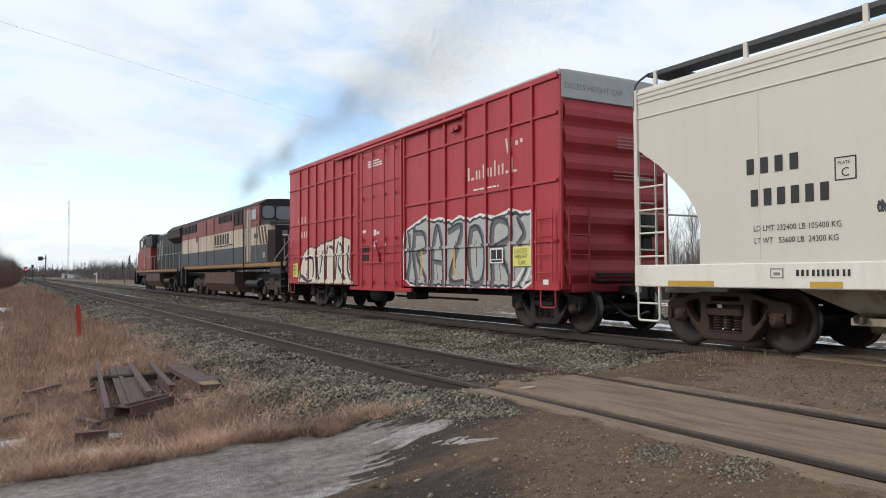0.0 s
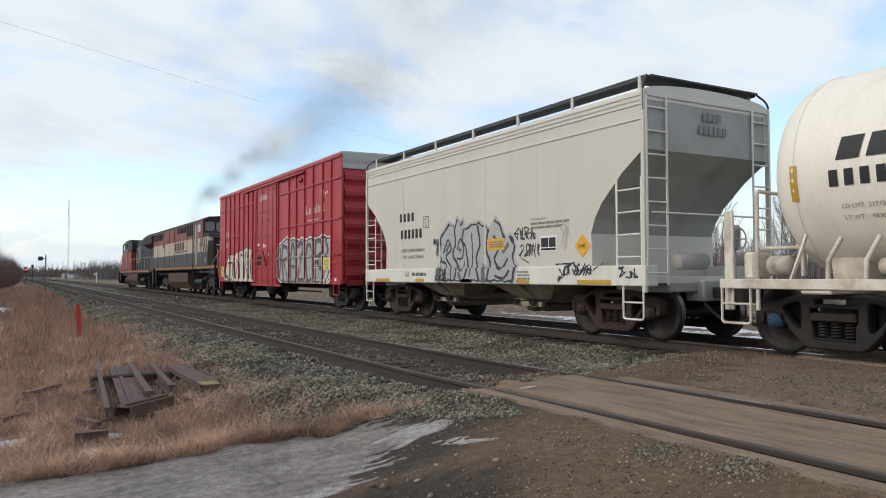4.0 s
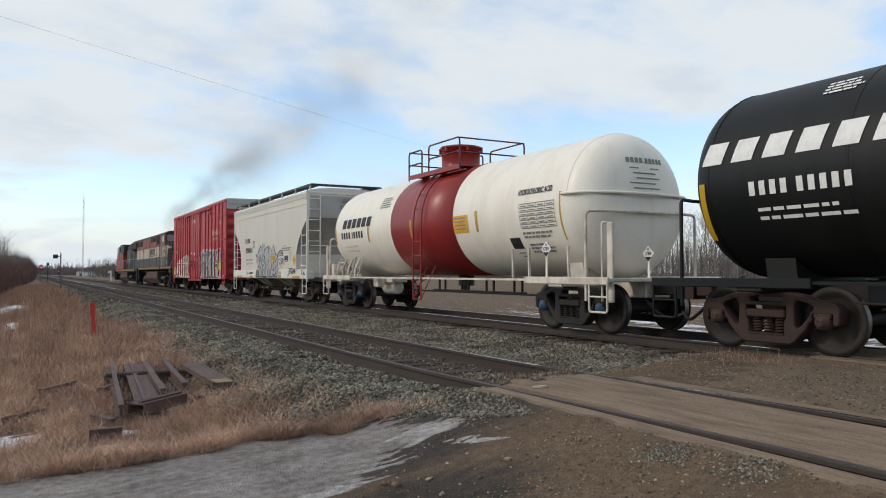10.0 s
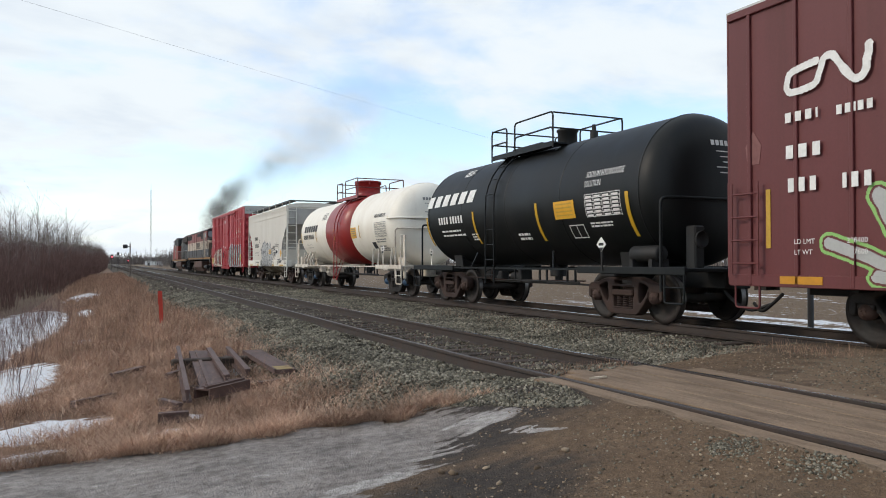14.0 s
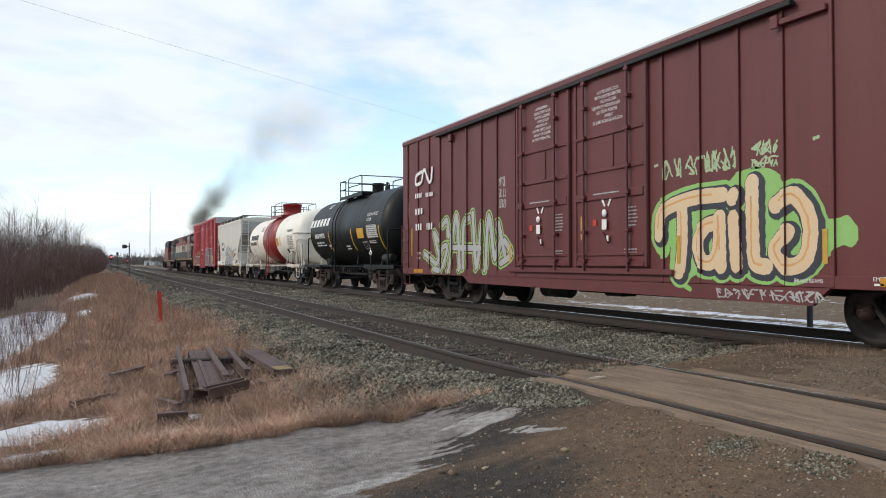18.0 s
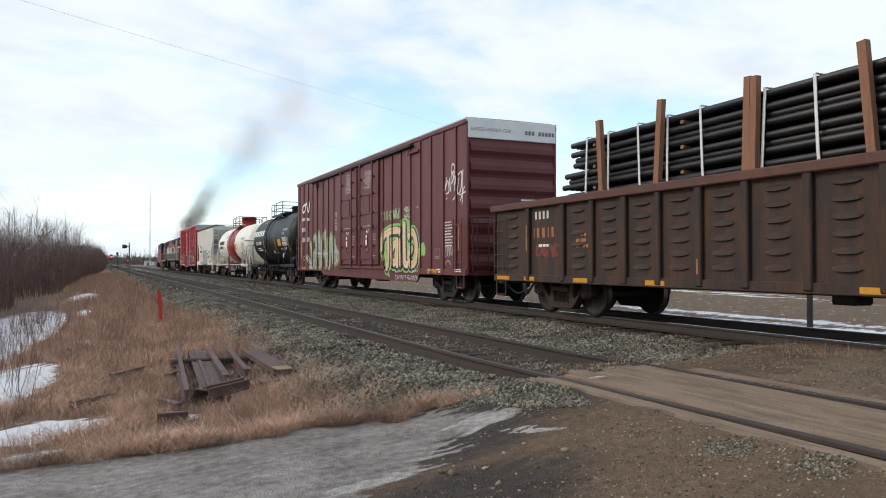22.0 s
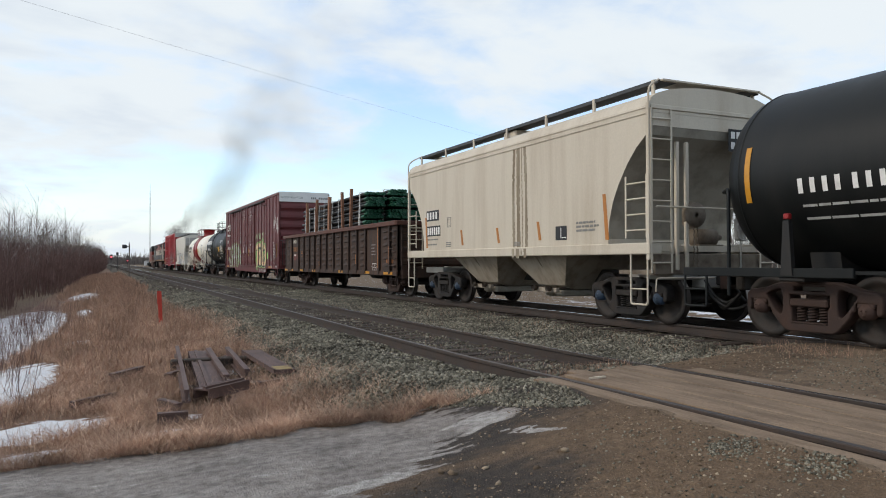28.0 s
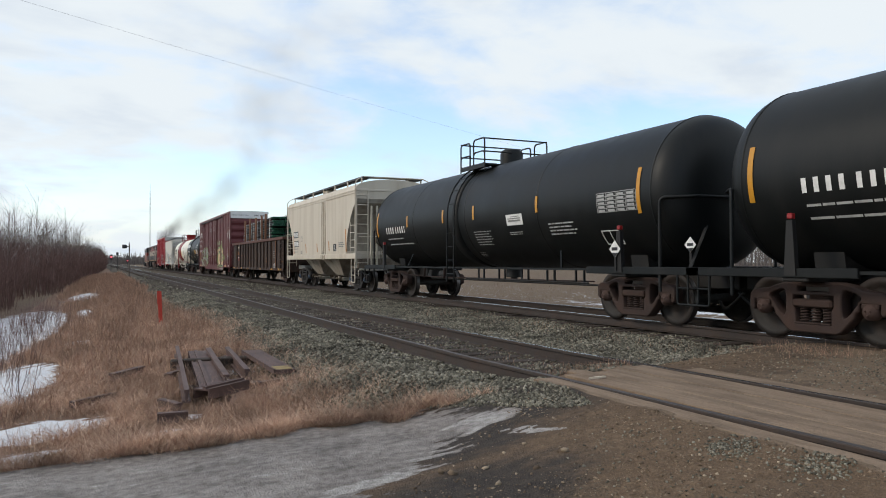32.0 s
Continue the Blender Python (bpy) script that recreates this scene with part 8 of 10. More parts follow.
    f = Geo()
    for a, b_, za_, zb in ((-6.25, -5.55, .80, .83), (-6.25, -5.55, 1.17, 1.20), (-6.25, -6.22, .80, 1.2), (-5.58, -5.55, .80, 1.2), (-5.92, -5.88, .8, 1.2), (-6.2, -5.98, .98, 1.0), (-5.82, -5.62, .98, 1.0)):
        f.box(x, x + .004, -5.88 + (a + 5.9) * .62, -5.88 + (b_ + 5.9) * .62, .83 + (za_ - .8) * .72, .83 + (zb - .8) * .72)
    part("inspection_stencil", f, white_ink, c, "white framed inspection stencil")
    bars(word_bars(-7.15, 1.12, [.6, .5, .5, -.3, .5, .3, .5, .5], .14), rust_patch, c, x)
    for a, z, h_, w in ((-6.48, .95, 1.45, .028), (-3.98, 1.1, .35, .025), (6.6, 1.4, .6, .025), (1.23, .95, .25, .02), (-7.55, 1.1, .6, .02)):
        part("rust_streak", Geo().box(-W - .091, -W - .087, a - w, a + w, z, z + h_), rust_patch, c, "orange rust streak")
    u = Geo().box(-.25, .25, -half + .4, half - .4, .62, .93)
    u.lathe([(-.45, 0), (-.45, .15), (.45, .15), (.45, 0)], "y", (-.5, -3.4, .66), 16)
    u.box(-.8, -.4, -1.0, -.6, .52, .75, .03)
    part("underframe", u, black_steel, c)
    for t in (5.98, -6.66):
        truck(c, t, rust_truck)
    return c, y


def pipe_load(y):
    """Three bundles of pipe with green end caps, held by stakes and straps; they ride on the gondola."""
    rnd = random.Random(12)
    out = []
    pipe_r = .062
    TILT = .015   # the load lies a little lower in front
    for bi, (x0, front, rear, rows_) in enumerate(((-.92, 5.42, -4.05, 19), (-.05, 5.3, -4.35, 20), (.85, 5.4, -4.1, 19))):
        b = new("pipe_bundle", None)
        b.location = (TRACK_X, y, FAR_Z)
        tagged(b, "strapped bundle of black steel pipes with green thread protectors", "pipe bundle", "pipe bundles on the gondola")
        CARS.append((b, y))
        out.append(b)
        shapes = {}
        for k in range(4):
            L = front - rear
            me = Geo().lathe([(-L / 2, 0), (-L / 2, pipe_r * .8), (-L / 2 + .02, pipe_r), (L / 2 - .02, pipe_r), (L / 2, pipe_r * .8), (L / 2, 0)], "y", (0, 0, 0), 10).mesh("pipe")
            me.materials.append(pipe_black)
            shapes[k] = me
        cap = Geo().lathe([(-.20, 0), (-.17, pipe_r * .35), (-.20, pipe_r * .55), (-.20, pipe_r * 1.0), (-.18, pipe_r * 1.12), (.10, pipe_r * 1.12), (.14, pipe_r * 1.02)], "y", (0, 0, 0), 10).mesh("thread_protector")
        cap.materials.append(pipe_green)
        zs = 1.06
        for r in range(rows_):
            tier, sub = divmod(r, 3)
            z = zs + tier * .44 + .075 + .118 * sub
            nx = 6 if sub != 1 else 5
            for i in range(nx):
                if z < 2.25 and 0 < i < nx - 1:
                    continue
                xx = x0 + (i - (nx - 1) / 2) * .134
                dy = rnd.uniform(-.10, .10) + (.12 * math.sin(tier * 2.1 + bi)) - (.12 if tier > 4 else 0)
                p = part("pipe", shapes[r % 4], pipe_black, b, loc=(xx, (front + rear) / 2 + dy, z - TILT * 5 * .75))
                p.rotation_euler = (-TILT, 0, 0)
                part("thread_protector", cap, pipe_green, p, "green plastic thread protector", loc=(0, -(front - rear) / 2, 0))
        for tier in range(6):
            for yy in (front - 1.0, (front + rear) / 2 + 1.2, rear + 1.2):
                part("dunnage", Geo().box(x0 - .39, x0 + .39, yy - .04, yy + .04, zs + tier * .44 + .375 - TILT * (yy + 2.75), zs + tier * .44 + .44 - TILT * (yy + 2.75), .008), wood_stake, b, "wooden spacer between the layers")
        # straps
        top = zs + 6 * .44 + .155 + (.118 if rows_ > 19 else 0)
        for yy in (front - .7, front - 1.5, front - 2.6, front - 3.2, front - 4.2, front - 5.2, front - 6.4, rear + 1.6, rear + .55, rear + .25):
            g = Geo()
            tp = top - TILT * (yy + 2.75)
            xl, xr, lean = x0 - .41, x0 + .41, rnd.uniform(-.22, .22)
            for p, q in (((xl, yy, zs), (xl - .02, yy + lean * .7, (zs + tp) / 2 + .3)), ((xl - .02, yy + lean * .7, (zs + tp) / 2 + .3), (xl, yy + lean, tp)), ((xl, yy + lean, tp), (xr, yy + lean, tp)), ((xr, yy + lean, tp), (xr, yy, zs))):
                g.bar(p, q, .05, .012, (1, 0, 0) if p[2] != q[2] else (0, 0, 1))
            part("strap", g, strap_white, b, "white strapping band")
    for k, (yy, top, lean) in enumerate(((4.0, 4.0, .10), (2.40, 4.06, -.12), (.36, 4.02, -.06), (.23, 4.0, -.05), (-1.72, 4.06, .13), (-2.78, 4.09, -.07))):
        for s in (-1, 1):
            st = new("stake", None)
            st.location = (TRACK_X, y, FAR_Z)
            tagged(st, "brown wooden stake upright against the pipe load", "stake", "stakes round the pipe load")
            CARS.append((st, y))
            part("post", Geo().bar((s * 1.41, yy - lean, 1.0), (s * 1.41, yy + lean, top), .10, .13, (0, 1, 0)), wood_stake, st)
            part("tie_wire", Geo().tube([(s * 1.36, yy + lean * .8, top - .28), (s * .9, yy + .25, top - .25)], .012, 5), strap_white, st, "white tie strap")
    return out


_g, _gy = gondola()
pipe_load(_gy)
# ---- locomotives ----
loco_soot = material("oily_soot_black", (0.016, 0.0145, 0.014), 0.7, dirt=(0.045, 0.034, 0.028), dirt_amt=0.6, stretch=STREAK, scale=2)
loco_grime = material("brown_road_grime", (0.035, 0.026, 0.021), 0.8, dirt=(0.075, 0.05, 0.036), dirt_amt=0.7, scale=3, bump=0.2)
loco_stripe = material("grimy_orange_stripe", (0.27, 0.135, 0.035), 0.6, dirt=(0.12, 0.065, 0.03), dirt_amt=0.6, scale=3)
# tint raised to pale grey-blue: the sky's reflection put into the colour
pale_glass = glass("sky_tinted_windscreen", (0.22, 0.25, 0.26))


def loco_truck(parent, y, mat):
    """A three-axle locomotive truck."""
    t = part("truck", Geo().box(-1.0, 1.0, -1.9, 1.9, .55, .85, .04), mat, parent, "three-axle locomotive truck", loc=(0, y, 0))
    for s in (-1, 1):
        g = Geo()
        g.prism([(-2.2, .62), (-2.0, .88), (2.0, .88), (2.2, .62), (1.9, .52), (-1.9, .52)], "x", s * .95, s * 1.12)
        for a in (-1.68, 0, 1.68):
            g.box(s * .98, s * 1.20, a - .20, a + .20, .30, .66, .03)
            for q in (-.32, .32):
                g.tube([(s * 1.06, a + q, .38), (s * 1.06, a + q, .72)], .07, 8)
        g.tube([(s * 1.1, -1.4, .95), (s * 1.1, 1.2, .55)], .05, 8)
        g.box(s * 1.02, s * 1.14, -1.2, -.55, .72, 1.0, .03)
        g.box(s * 1.02, s * 1.14, .5, 1.2, .72, 1.0, .03)
        part("side_frame", g, mat, t)
    for a in (-1.68, 0, 1.68):
        wheelset(t, a, wheel_steel)
    return t


def loco_base(c, half, deck, mat, edge):
    g = Geo()
    g.box(-1.5, 1.5, -half + .5, half - .5, deck - .22, deck, .02)
    g.box(-.5, .5, -half, half, .75, 1.25, .03)
    part("deck", g, mat, c)
    for s in (-1, 1):
        part("deck_edge", Geo().box(s * 1.49, s * 1.53, -half + .55, half - .55, deck - .16, deck - .02), edge, c, "worn yellow-orange edge stripe")
        p = Geo()
        p.prism([(-1.35, .35), (1.35, .35), (1.45, 1.1), (-1.45, 1.1)], "y", s * (half - .35), s * (half - .28))
        part("pilot", p, mat, c)
        coupler(c, s * (half - .1), s)
        for x in (-1.45, 1.45):
            st = Geo()
            for k in range(4):
                st.box(x - .15, x + .15, s * (half - .9), s * (half - .45), .42 + k * .27, .45 + k * .27)
            st.box(x - .16, x + .16, s * (half - .93), s * (half - .90), .40, deck, 0)
            part("step", st, mat, c)
            grab(c, [(x, s * (half - .42), .5), (x, s * (half - .42), deck + 1.0), (x, s * (half - 1.1), deck + 1.05)], handrail_white, .022)
            grab(c, [(x, s * (half - .95), .6), (x, s * (half - .95), deck + .9)], handrail_white, .022)
    g = Geo().prism([(-1.15, .30), (1.15, .30), (1.45, .72), (1.45, 1.28), (-1.45, 1.28), (-1.45, .72)], "y", -2.0, 4.3)
    part("fuel_tank", g, loco_rust, c, "rusty fuel tank between the trucks")
    for s in (-1, 1):
        part("air_tank", Geo().tube([(s * 1.3, -half + 4.6, .75), (s * 1.3, -half + 6.5, .75)], .17, 12), mat, c)


def soft_box(x0, x1, z0, z1, r):
    """Outline of a box with rounded corners, in (x, z)."""
    x0, x1 = min(x0, x1), max(x0, x1)
    return [(cx + r * math.cos(a), cz + r * math.sin(a)) for cx, cz, a0 in ((x1 - r, z1 - r, 0), (x0 + r, z1 - r, 90), (x0 + r, z0 + r, 180), (x1 - r, z0 + r, 270)) for a in (math.radians(a0 + 18 * k) for k in range(6))]


def cowl_loco():
    y, half, deck = 37.35, 10.4, 1.66
    c = car("locomotive", y, "sooty full-width cowl diesel locomotive in red, cream and slate bands", "locomotive")
    loco_base(c, half, deck, loco_black, loco_stripe)
    W, top = 1.50, 4.42
    a, b, n = 10.3, -6.14, -7.6   # cowl end, cab front, nose front
    for z0, z1, mat, lb in ((deck, 2.42, loco_blue, "slate lower band"), (2.42, 3.24, loco_cream, "dirty cream band"), (3.24, 4.12, loco_maroon, "faded red upper band")):
        part("cowl_band", Geo().box(-W, W, b, a, z0, z1), mat, c, lb)
    g = Geo().prism([(-W, 4.12), (-W, 4.18), (-W + .35, top - .05), (-.6, top), (.6, top), (W - .35, top - .05), (W, 4.18), (W, 4.12)], "y", b - .12, a)
    part("roof", g, loco_soot, c, "sooty black roof")
    for k in range(3):
        part("roof_hatch", Geo().box(-.7, .7, a - 2.2 - k * 1.9, a - .7 - k * 1.9, top, top + .10, .02), loco_soot, c)
    part("roof_hatch", Geo().box(-.5, .5, -1.9, .6, top, top + .14, .03), loco_soot, c)
    part("exhaust_stack", Geo().box(-.35, .35, 4.15, 5.05, top - .02, top + .22, .03), loco_soot, c, "sooty exhaust stack")
    # louvred openings, doors and seams of the cowl
    for (y0, y1, z0, z1, k_) in ((6.2, 10.1, 3.58, 4.06, 4), (-1.6, .8, 3.72, 4.08, 2), (-3.65, -2.25, 3.45, 4.12, 2)):
        for s in (-1, 1):
            v = Geo().box(s * (W - .01), s * (W + .012), y0, y1, z0, z1)
            for k in range(k_ + 1):
                yy = y0 + (y1 - y0) * k / k_
                v.box(s * (W + .012), s * (W + .045), yy - .04, yy + .04, z0, z1)
            for k in range(6):
                zz = z0 + (z1 - z0) * (k + .5) / 6
                v.box(s * (W + .012), s * (W + .028), y0 + .03, y1 - .03, zz - .012, zz + .012)
            part("intake_grille", v, loco_soot, c, "dark louvred intake")
    for yy, mat in ((8.4, loco_soot), (5.7, loco_soot), (3.6, loco_soot), (1.9, loco_soot), (-2.0, loco_soot), (-4.2, loco_soot)):
        part("cowl_seam", Geo().box(-W - .014, -W, yy - .018, yy + .018, deck, 4.1), mat, c)
    for y0, y1 in ((6.0, 3.7), (3.5, 2.0)):
        part("cowl_door", Geo().box(-W - .02, -W - .002, y1, y0, 3.26, 4.05, .006), loco_maroon, c)
    part("rung_slot", Geo().box(-W - .016, -W - .004, 5.95, 6.25, 3.0, 3.35), loco_soot, c)
    bars(word_bars(1.75, 2.66, [.85, .85, .85, .85, .45, .85], .50, .25), loco_soot, c, -W - .012, name="company_mark", label="dark company name in plain block bars")
    bars([(-1.0, 1.75, 2.54, 2.59), (-1.9, -1.1, 2.56, 2.62)], loco_soot, c, -W - .012, name="company_mark")
    # cab faces the train behind: windscreens, short nose and its platform
    cb = part("cab", Geo().prism([(-W - .008, 3.20), (-W - .008, 4.07), (-W + .32, top - .03), (W - .32, top - .03), (W + .008, 4.07), (W + .008, 3.20)], "y", b - .10, b + 1.9), loco_maroon, c, "crew cab with rounded roof")
    for s in (-1, 1):
        for x0, x1, z0 in ((.10, .78, 3.52), (.86, 1.38, 3.56)):
            part("window_frame", Geo().prism(soft_box(s * (x0 - .05), s * (x1 + .05), z0 - .05, 4.14, .20), "y", b - .125, b - .098), loco_soot, cb, "black window seal")
            part("windscreen", Geo().prism(soft_box(s * x0, s * x1, z0, 4.09, .16), "y", b - .135, b - .124), pale_glass, cb, "front windscreen with the sky's reflection in its tint")
        part("window_frame", Geo().box(s * W, s * (W + .025), b + .25, b + 1.05, 3.50, 4.02, .01), loco_maroon, cb)
        part("window", Geo().box(s * (W + .024), s * (W + .034), b + .32, b + .98, 3.55, 3.97), cab_glass, cb, "dusty cab side window")
        part("cab_door", Geo().box(s * W, s * (W + .02), b + 1.2, b + 1.85, deck + .05, 4.0, .006), loco_cream, cb, "cream cab door")
    for z0, z1, mat in ((deck, 2.42, loco_blue), (2.42, 3.22, loco_cream)):
        part("nose_band", Geo().prism([(-W, b), (-W, n + .25), (-W + .25, n), (W - .25, n), (W, n + .25), (W, b)], "z", z0, z1), mat, c)
    part("nose_top", Geo().prism([(b, 3.22), (b, 3.52), (n + .1, 3.34), (n, 3.22)], "x", -W + .05, W - .05), loco_soot, c, "sooty nose top")
    part("nose", Geo().box(-W + .26, W - .26, n - .03, n - .002, deck, 3.20, .01), loco_soot, c, "dark sooty nose front")
    part("nose_corner", Geo().prism([(-W + .02, n + .20), (-W + .25, n - .015), (-W + .27, n - .015), (-W + .04, n + .20)], "z", deck, 3.0), loco_grime, c, "rust-stained nose corner")
    bars([(-.95 + .30 * i, -.73 + .30 * i, 2.72, 2.98) for i in range(4)], grey_ink, c, n - .034, face="end")
    for k in range(3):
        yy = b - .25 - .42 * k
        part("nose_stripe", Geo().prism([(yy, 2.44), (yy - .2, 2.44), (yy + .12, 3.18), (yy + .32, 3.18)], "x", -W - .012, -W - .002), loco_rust, c, "worn diagonal stripe")
    part("notice", Geo().box(-W - .018, -W - .004, b - .95, b - .70, 1.86, 2.10), handrail_white, c, "small white notice")
    part("number_mark", Geo().box(-W - .016, -W - .004, b + .15, b + .65, 2.72, 2.92), loco_soot, c)
    for yy, m_, z1 in ((b + 2.0, handrail_white, 4.0), (b + 1.35, handrail_white, 4.0), (b + .15, handrail_white, 3.3), (b + 2.2, loco_soot, 3.4)):
        grab(c, [(-W - .06, yy, .7 if m_ == loco_soot else deck), (-W - .06, yy, z1)], m_, .024)
    for x in (-1.36, -.95):
        grab(c, [(x, n - .35, deck - .05), (x, n - .35, deck + .1), (x, -half + .35, 2.62), (x, -half + .2, 2.60)], handrail_white, .026)
    part("front_deck", Geo().box(-1.45, 1.45, -half + .3, n, deck - .5, deck - .16, .02), loco_black, c)
    for t in (6.5, -5.9):
        loco_truck(c, t, loco_grime)
    return c


def hood_loco():
    y, half, deck = 58.1, 10.3, 1.55
    c = car("locomotive", y, "black and red diesel locomotive with a wide-nose cab", "locomotive")
    loco_base(c, half, deck, loco_black, loco_stripe)
    top = 4.35
    f = 9.1
    part("nose", Geo().prism([(f, deck), (f, deck + 1.25), (f - .25, deck + 1.45), (f - 1.6, deck + 1.75), (f - 1.6, deck)], "x", -1.40, 1.40), loco_red, c, "red-orange wide nose")
    cb = part("cab", Geo().prism([(-1.5, deck), (-1.5, 4.0), (-1.15, 4.4), (1.15, 4.4), (1.5, 4.0), (1.5, deck)], "y", f - 4.4, f - 1.55), loco_black, c, "black wide cab")
    part("cab_panel", Geo().box(-1.515, 1.515, f - 4.2, f - 1.6, deck + .05, 3.3), loco_red, cb, "red-orange panel on the cab side")
    part("cab_stripe", Geo().prism([(f - 4.22, deck + .05), (f - 4.6, deck + .05), (f - 4.9, 3.5), (f - 4.4, 3.5)], "x", -1.512, 1.512), handrail_white, cb, "white stripe")
    for s in (-1, 1):
        part("window", Geo().box(s * 1.5, s * 1.525, f - 3.6, f - 2.7, 3.38, 3.9), cab_glass, cb, "cab side window")
    part("head_lamp", Geo().lathe([(0, .12), (-.03, .12), (-.03, 0)], "x", (-1.50, f - 3.95, 3.95), 12), handrail_white, cb, "round white lamp")
    part("hood", Geo().prism([(-1.05, deck), (-1.05, 4.0), (-.8, 4.2), (.8, 4.2), (1.05, 4.0), (1.05, deck)], "y", -half + .7, f - 4.4), loco_black, c, "long black engine hood")
    part("radiator", Geo().prism([(-1.5, 3.55), (-1.55, 4.05), (-1.2, top), (1.2, top), (1.55, 4.05), (1.5, 3.55), (1.0, 3.2), (-1.0, 3.2)], "y", -half + .6, -half + 4.9), loco_grime, c, "overhanging radiator housing")
    part("equipment_box", Geo().box(-1.45, 1.45, f - 7.6, f - 4.41, 3.3, 4.15, .05), loco_black, c)
    part("cabinet", Geo().box(-1.47, 1.47, f - 7.2, f - 4.42, deck + .02, 3.29, .02), loco_red, c, "red-orange side cabinet behind the cab")
    # emblem: a flowing pale band on the hood
    mural(c, [("line", smooth_path([(.95, 3.35), (1.35, 3.45), (1.45, 2.8), (1.1, 2.3), (.5, 2.4), (.3, 3.0), (.2, 3.5), (-.1, 3.5), (-.4, 2.6), (-.7, 2.35), (-.9, 3.55)]), .22, 0)], [handrail_white], lambda Y, Z: np.full(Y.shape, -1.075), (-1.3, 1.8, 2.0, 3.75), .03, label="pale flowing company emblem")
    g = Geo()
    for i in range(9):
        yy = -half + 1.4 + i * 1.5
        g.tube([(-1.46, yy, deck), (-1.46, yy, deck + 1.0)], .02, 6)
    g.tube([(-1.46, -half + 1.4, deck + 1.0), (-1.46, f - 4.6, deck + 1.0)], .02, 6)
    part("walkway_rail", g, handrail_white, c, "pale walkway handrail")
    for yy in range(8):
        part("hood_door", Geo().box(-1.07, -1.05, -half + 1.6 + yy * 1.1, -half + 2.55 + yy * 1.1, deck + .1, 3.2, .005), loco_black, c)
    for t in (6.6, -6.2):
        loco_truck(c, t, loco_black)
    return c


cowl_loco()
hood_loco()
# ---- stones, grass and thickets ----
def mesh_from(name, co, quads=None, tris=None, mat=None, kind="stuff", label="", category=""):
    me = bpy.data.meshes.new(name)
    q = quads if quads is not None else tris
    k = q.shape[1]
    me.vertices.add(len(co))
    me.vertices.foreach_set("co", np.asarray(co, np.float32).ravel())
    me.loops.add(q.size)
    me.polygons.add(len(q))
    me.polygons.foreach_set("loop_start", np.arange(0, q.size, k))
    me.loops.foreach_set("vertex_index", q.ravel().astype(np.int32))
    me.update(calc_edges=True)
    me.materials.append(mat)
    return tagged(new(name, me), label, category, kind=kind)


CUBE = np.array([(-1, -1, -1), (1, -1, -1), (1, 1, -1), (-1, 1, -1), (-1, -1, 1), (1, -1, 1), (1, 1, 1), (-1, 1, 1)], float)
CUBE_Q = np.array([(0, 3, 2, 1), (4, 5, 6, 7), (0, 1, 5, 4), (1, 2, 6, 5), (2, 3, 7, 6), (3, 0, 4, 7)])


def stones(name, x, y, z, size, mat, label, category, seed, flat=.75):
    """Scattered broken stones, each a skewed block with its corners drawn in."""
    r = np.random.RandomState(seed)
    n = len(x)
    v = CUBE[None] * (1 + r.uniform(-.42, .30, (n, 8, 3)))
    v *= (size[:, None] * r.uniform(.6, 1.25, (n, 3)))[:, None, :] * np.array([1, 1, flat])
    a, b, c = r.uniform(0, 6.283, n), r.uniform(-.7, .7, n), r.uniform(-.7, .7, n)
    ca, sa, cb, sb, cc, sc = np.cos(a), np.sin(a), np.cos(b), np.sin(b), np.cos(c), np.sin(c)
    o, i = np.zeros(n), np.ones(n)
    R = np.array([[ca, -sa, o], [sa, ca, o], [o, o, i]]).transpose(2, 0, 1) @ np.array([[cb, o, sb], [o, i, o], [-sb, o, cb]]).transpose(2, 0, 1) @ np.array([[i, o, o], [o, cc, -sc], [o, sc, cc]]).transpose(2, 0, 1)
    v = v @ R.transpose(0, 2, 1) + np.stack([x, y, z], -1)[:, None, :]
    q = (CUBE_Q[None] + 8 * np.arange(n)[:, None, None]).reshape(-1, 4)
    return mesh_from(name, v.reshape(-1, 3), quads=q, mat=mat, label=label, category=category)


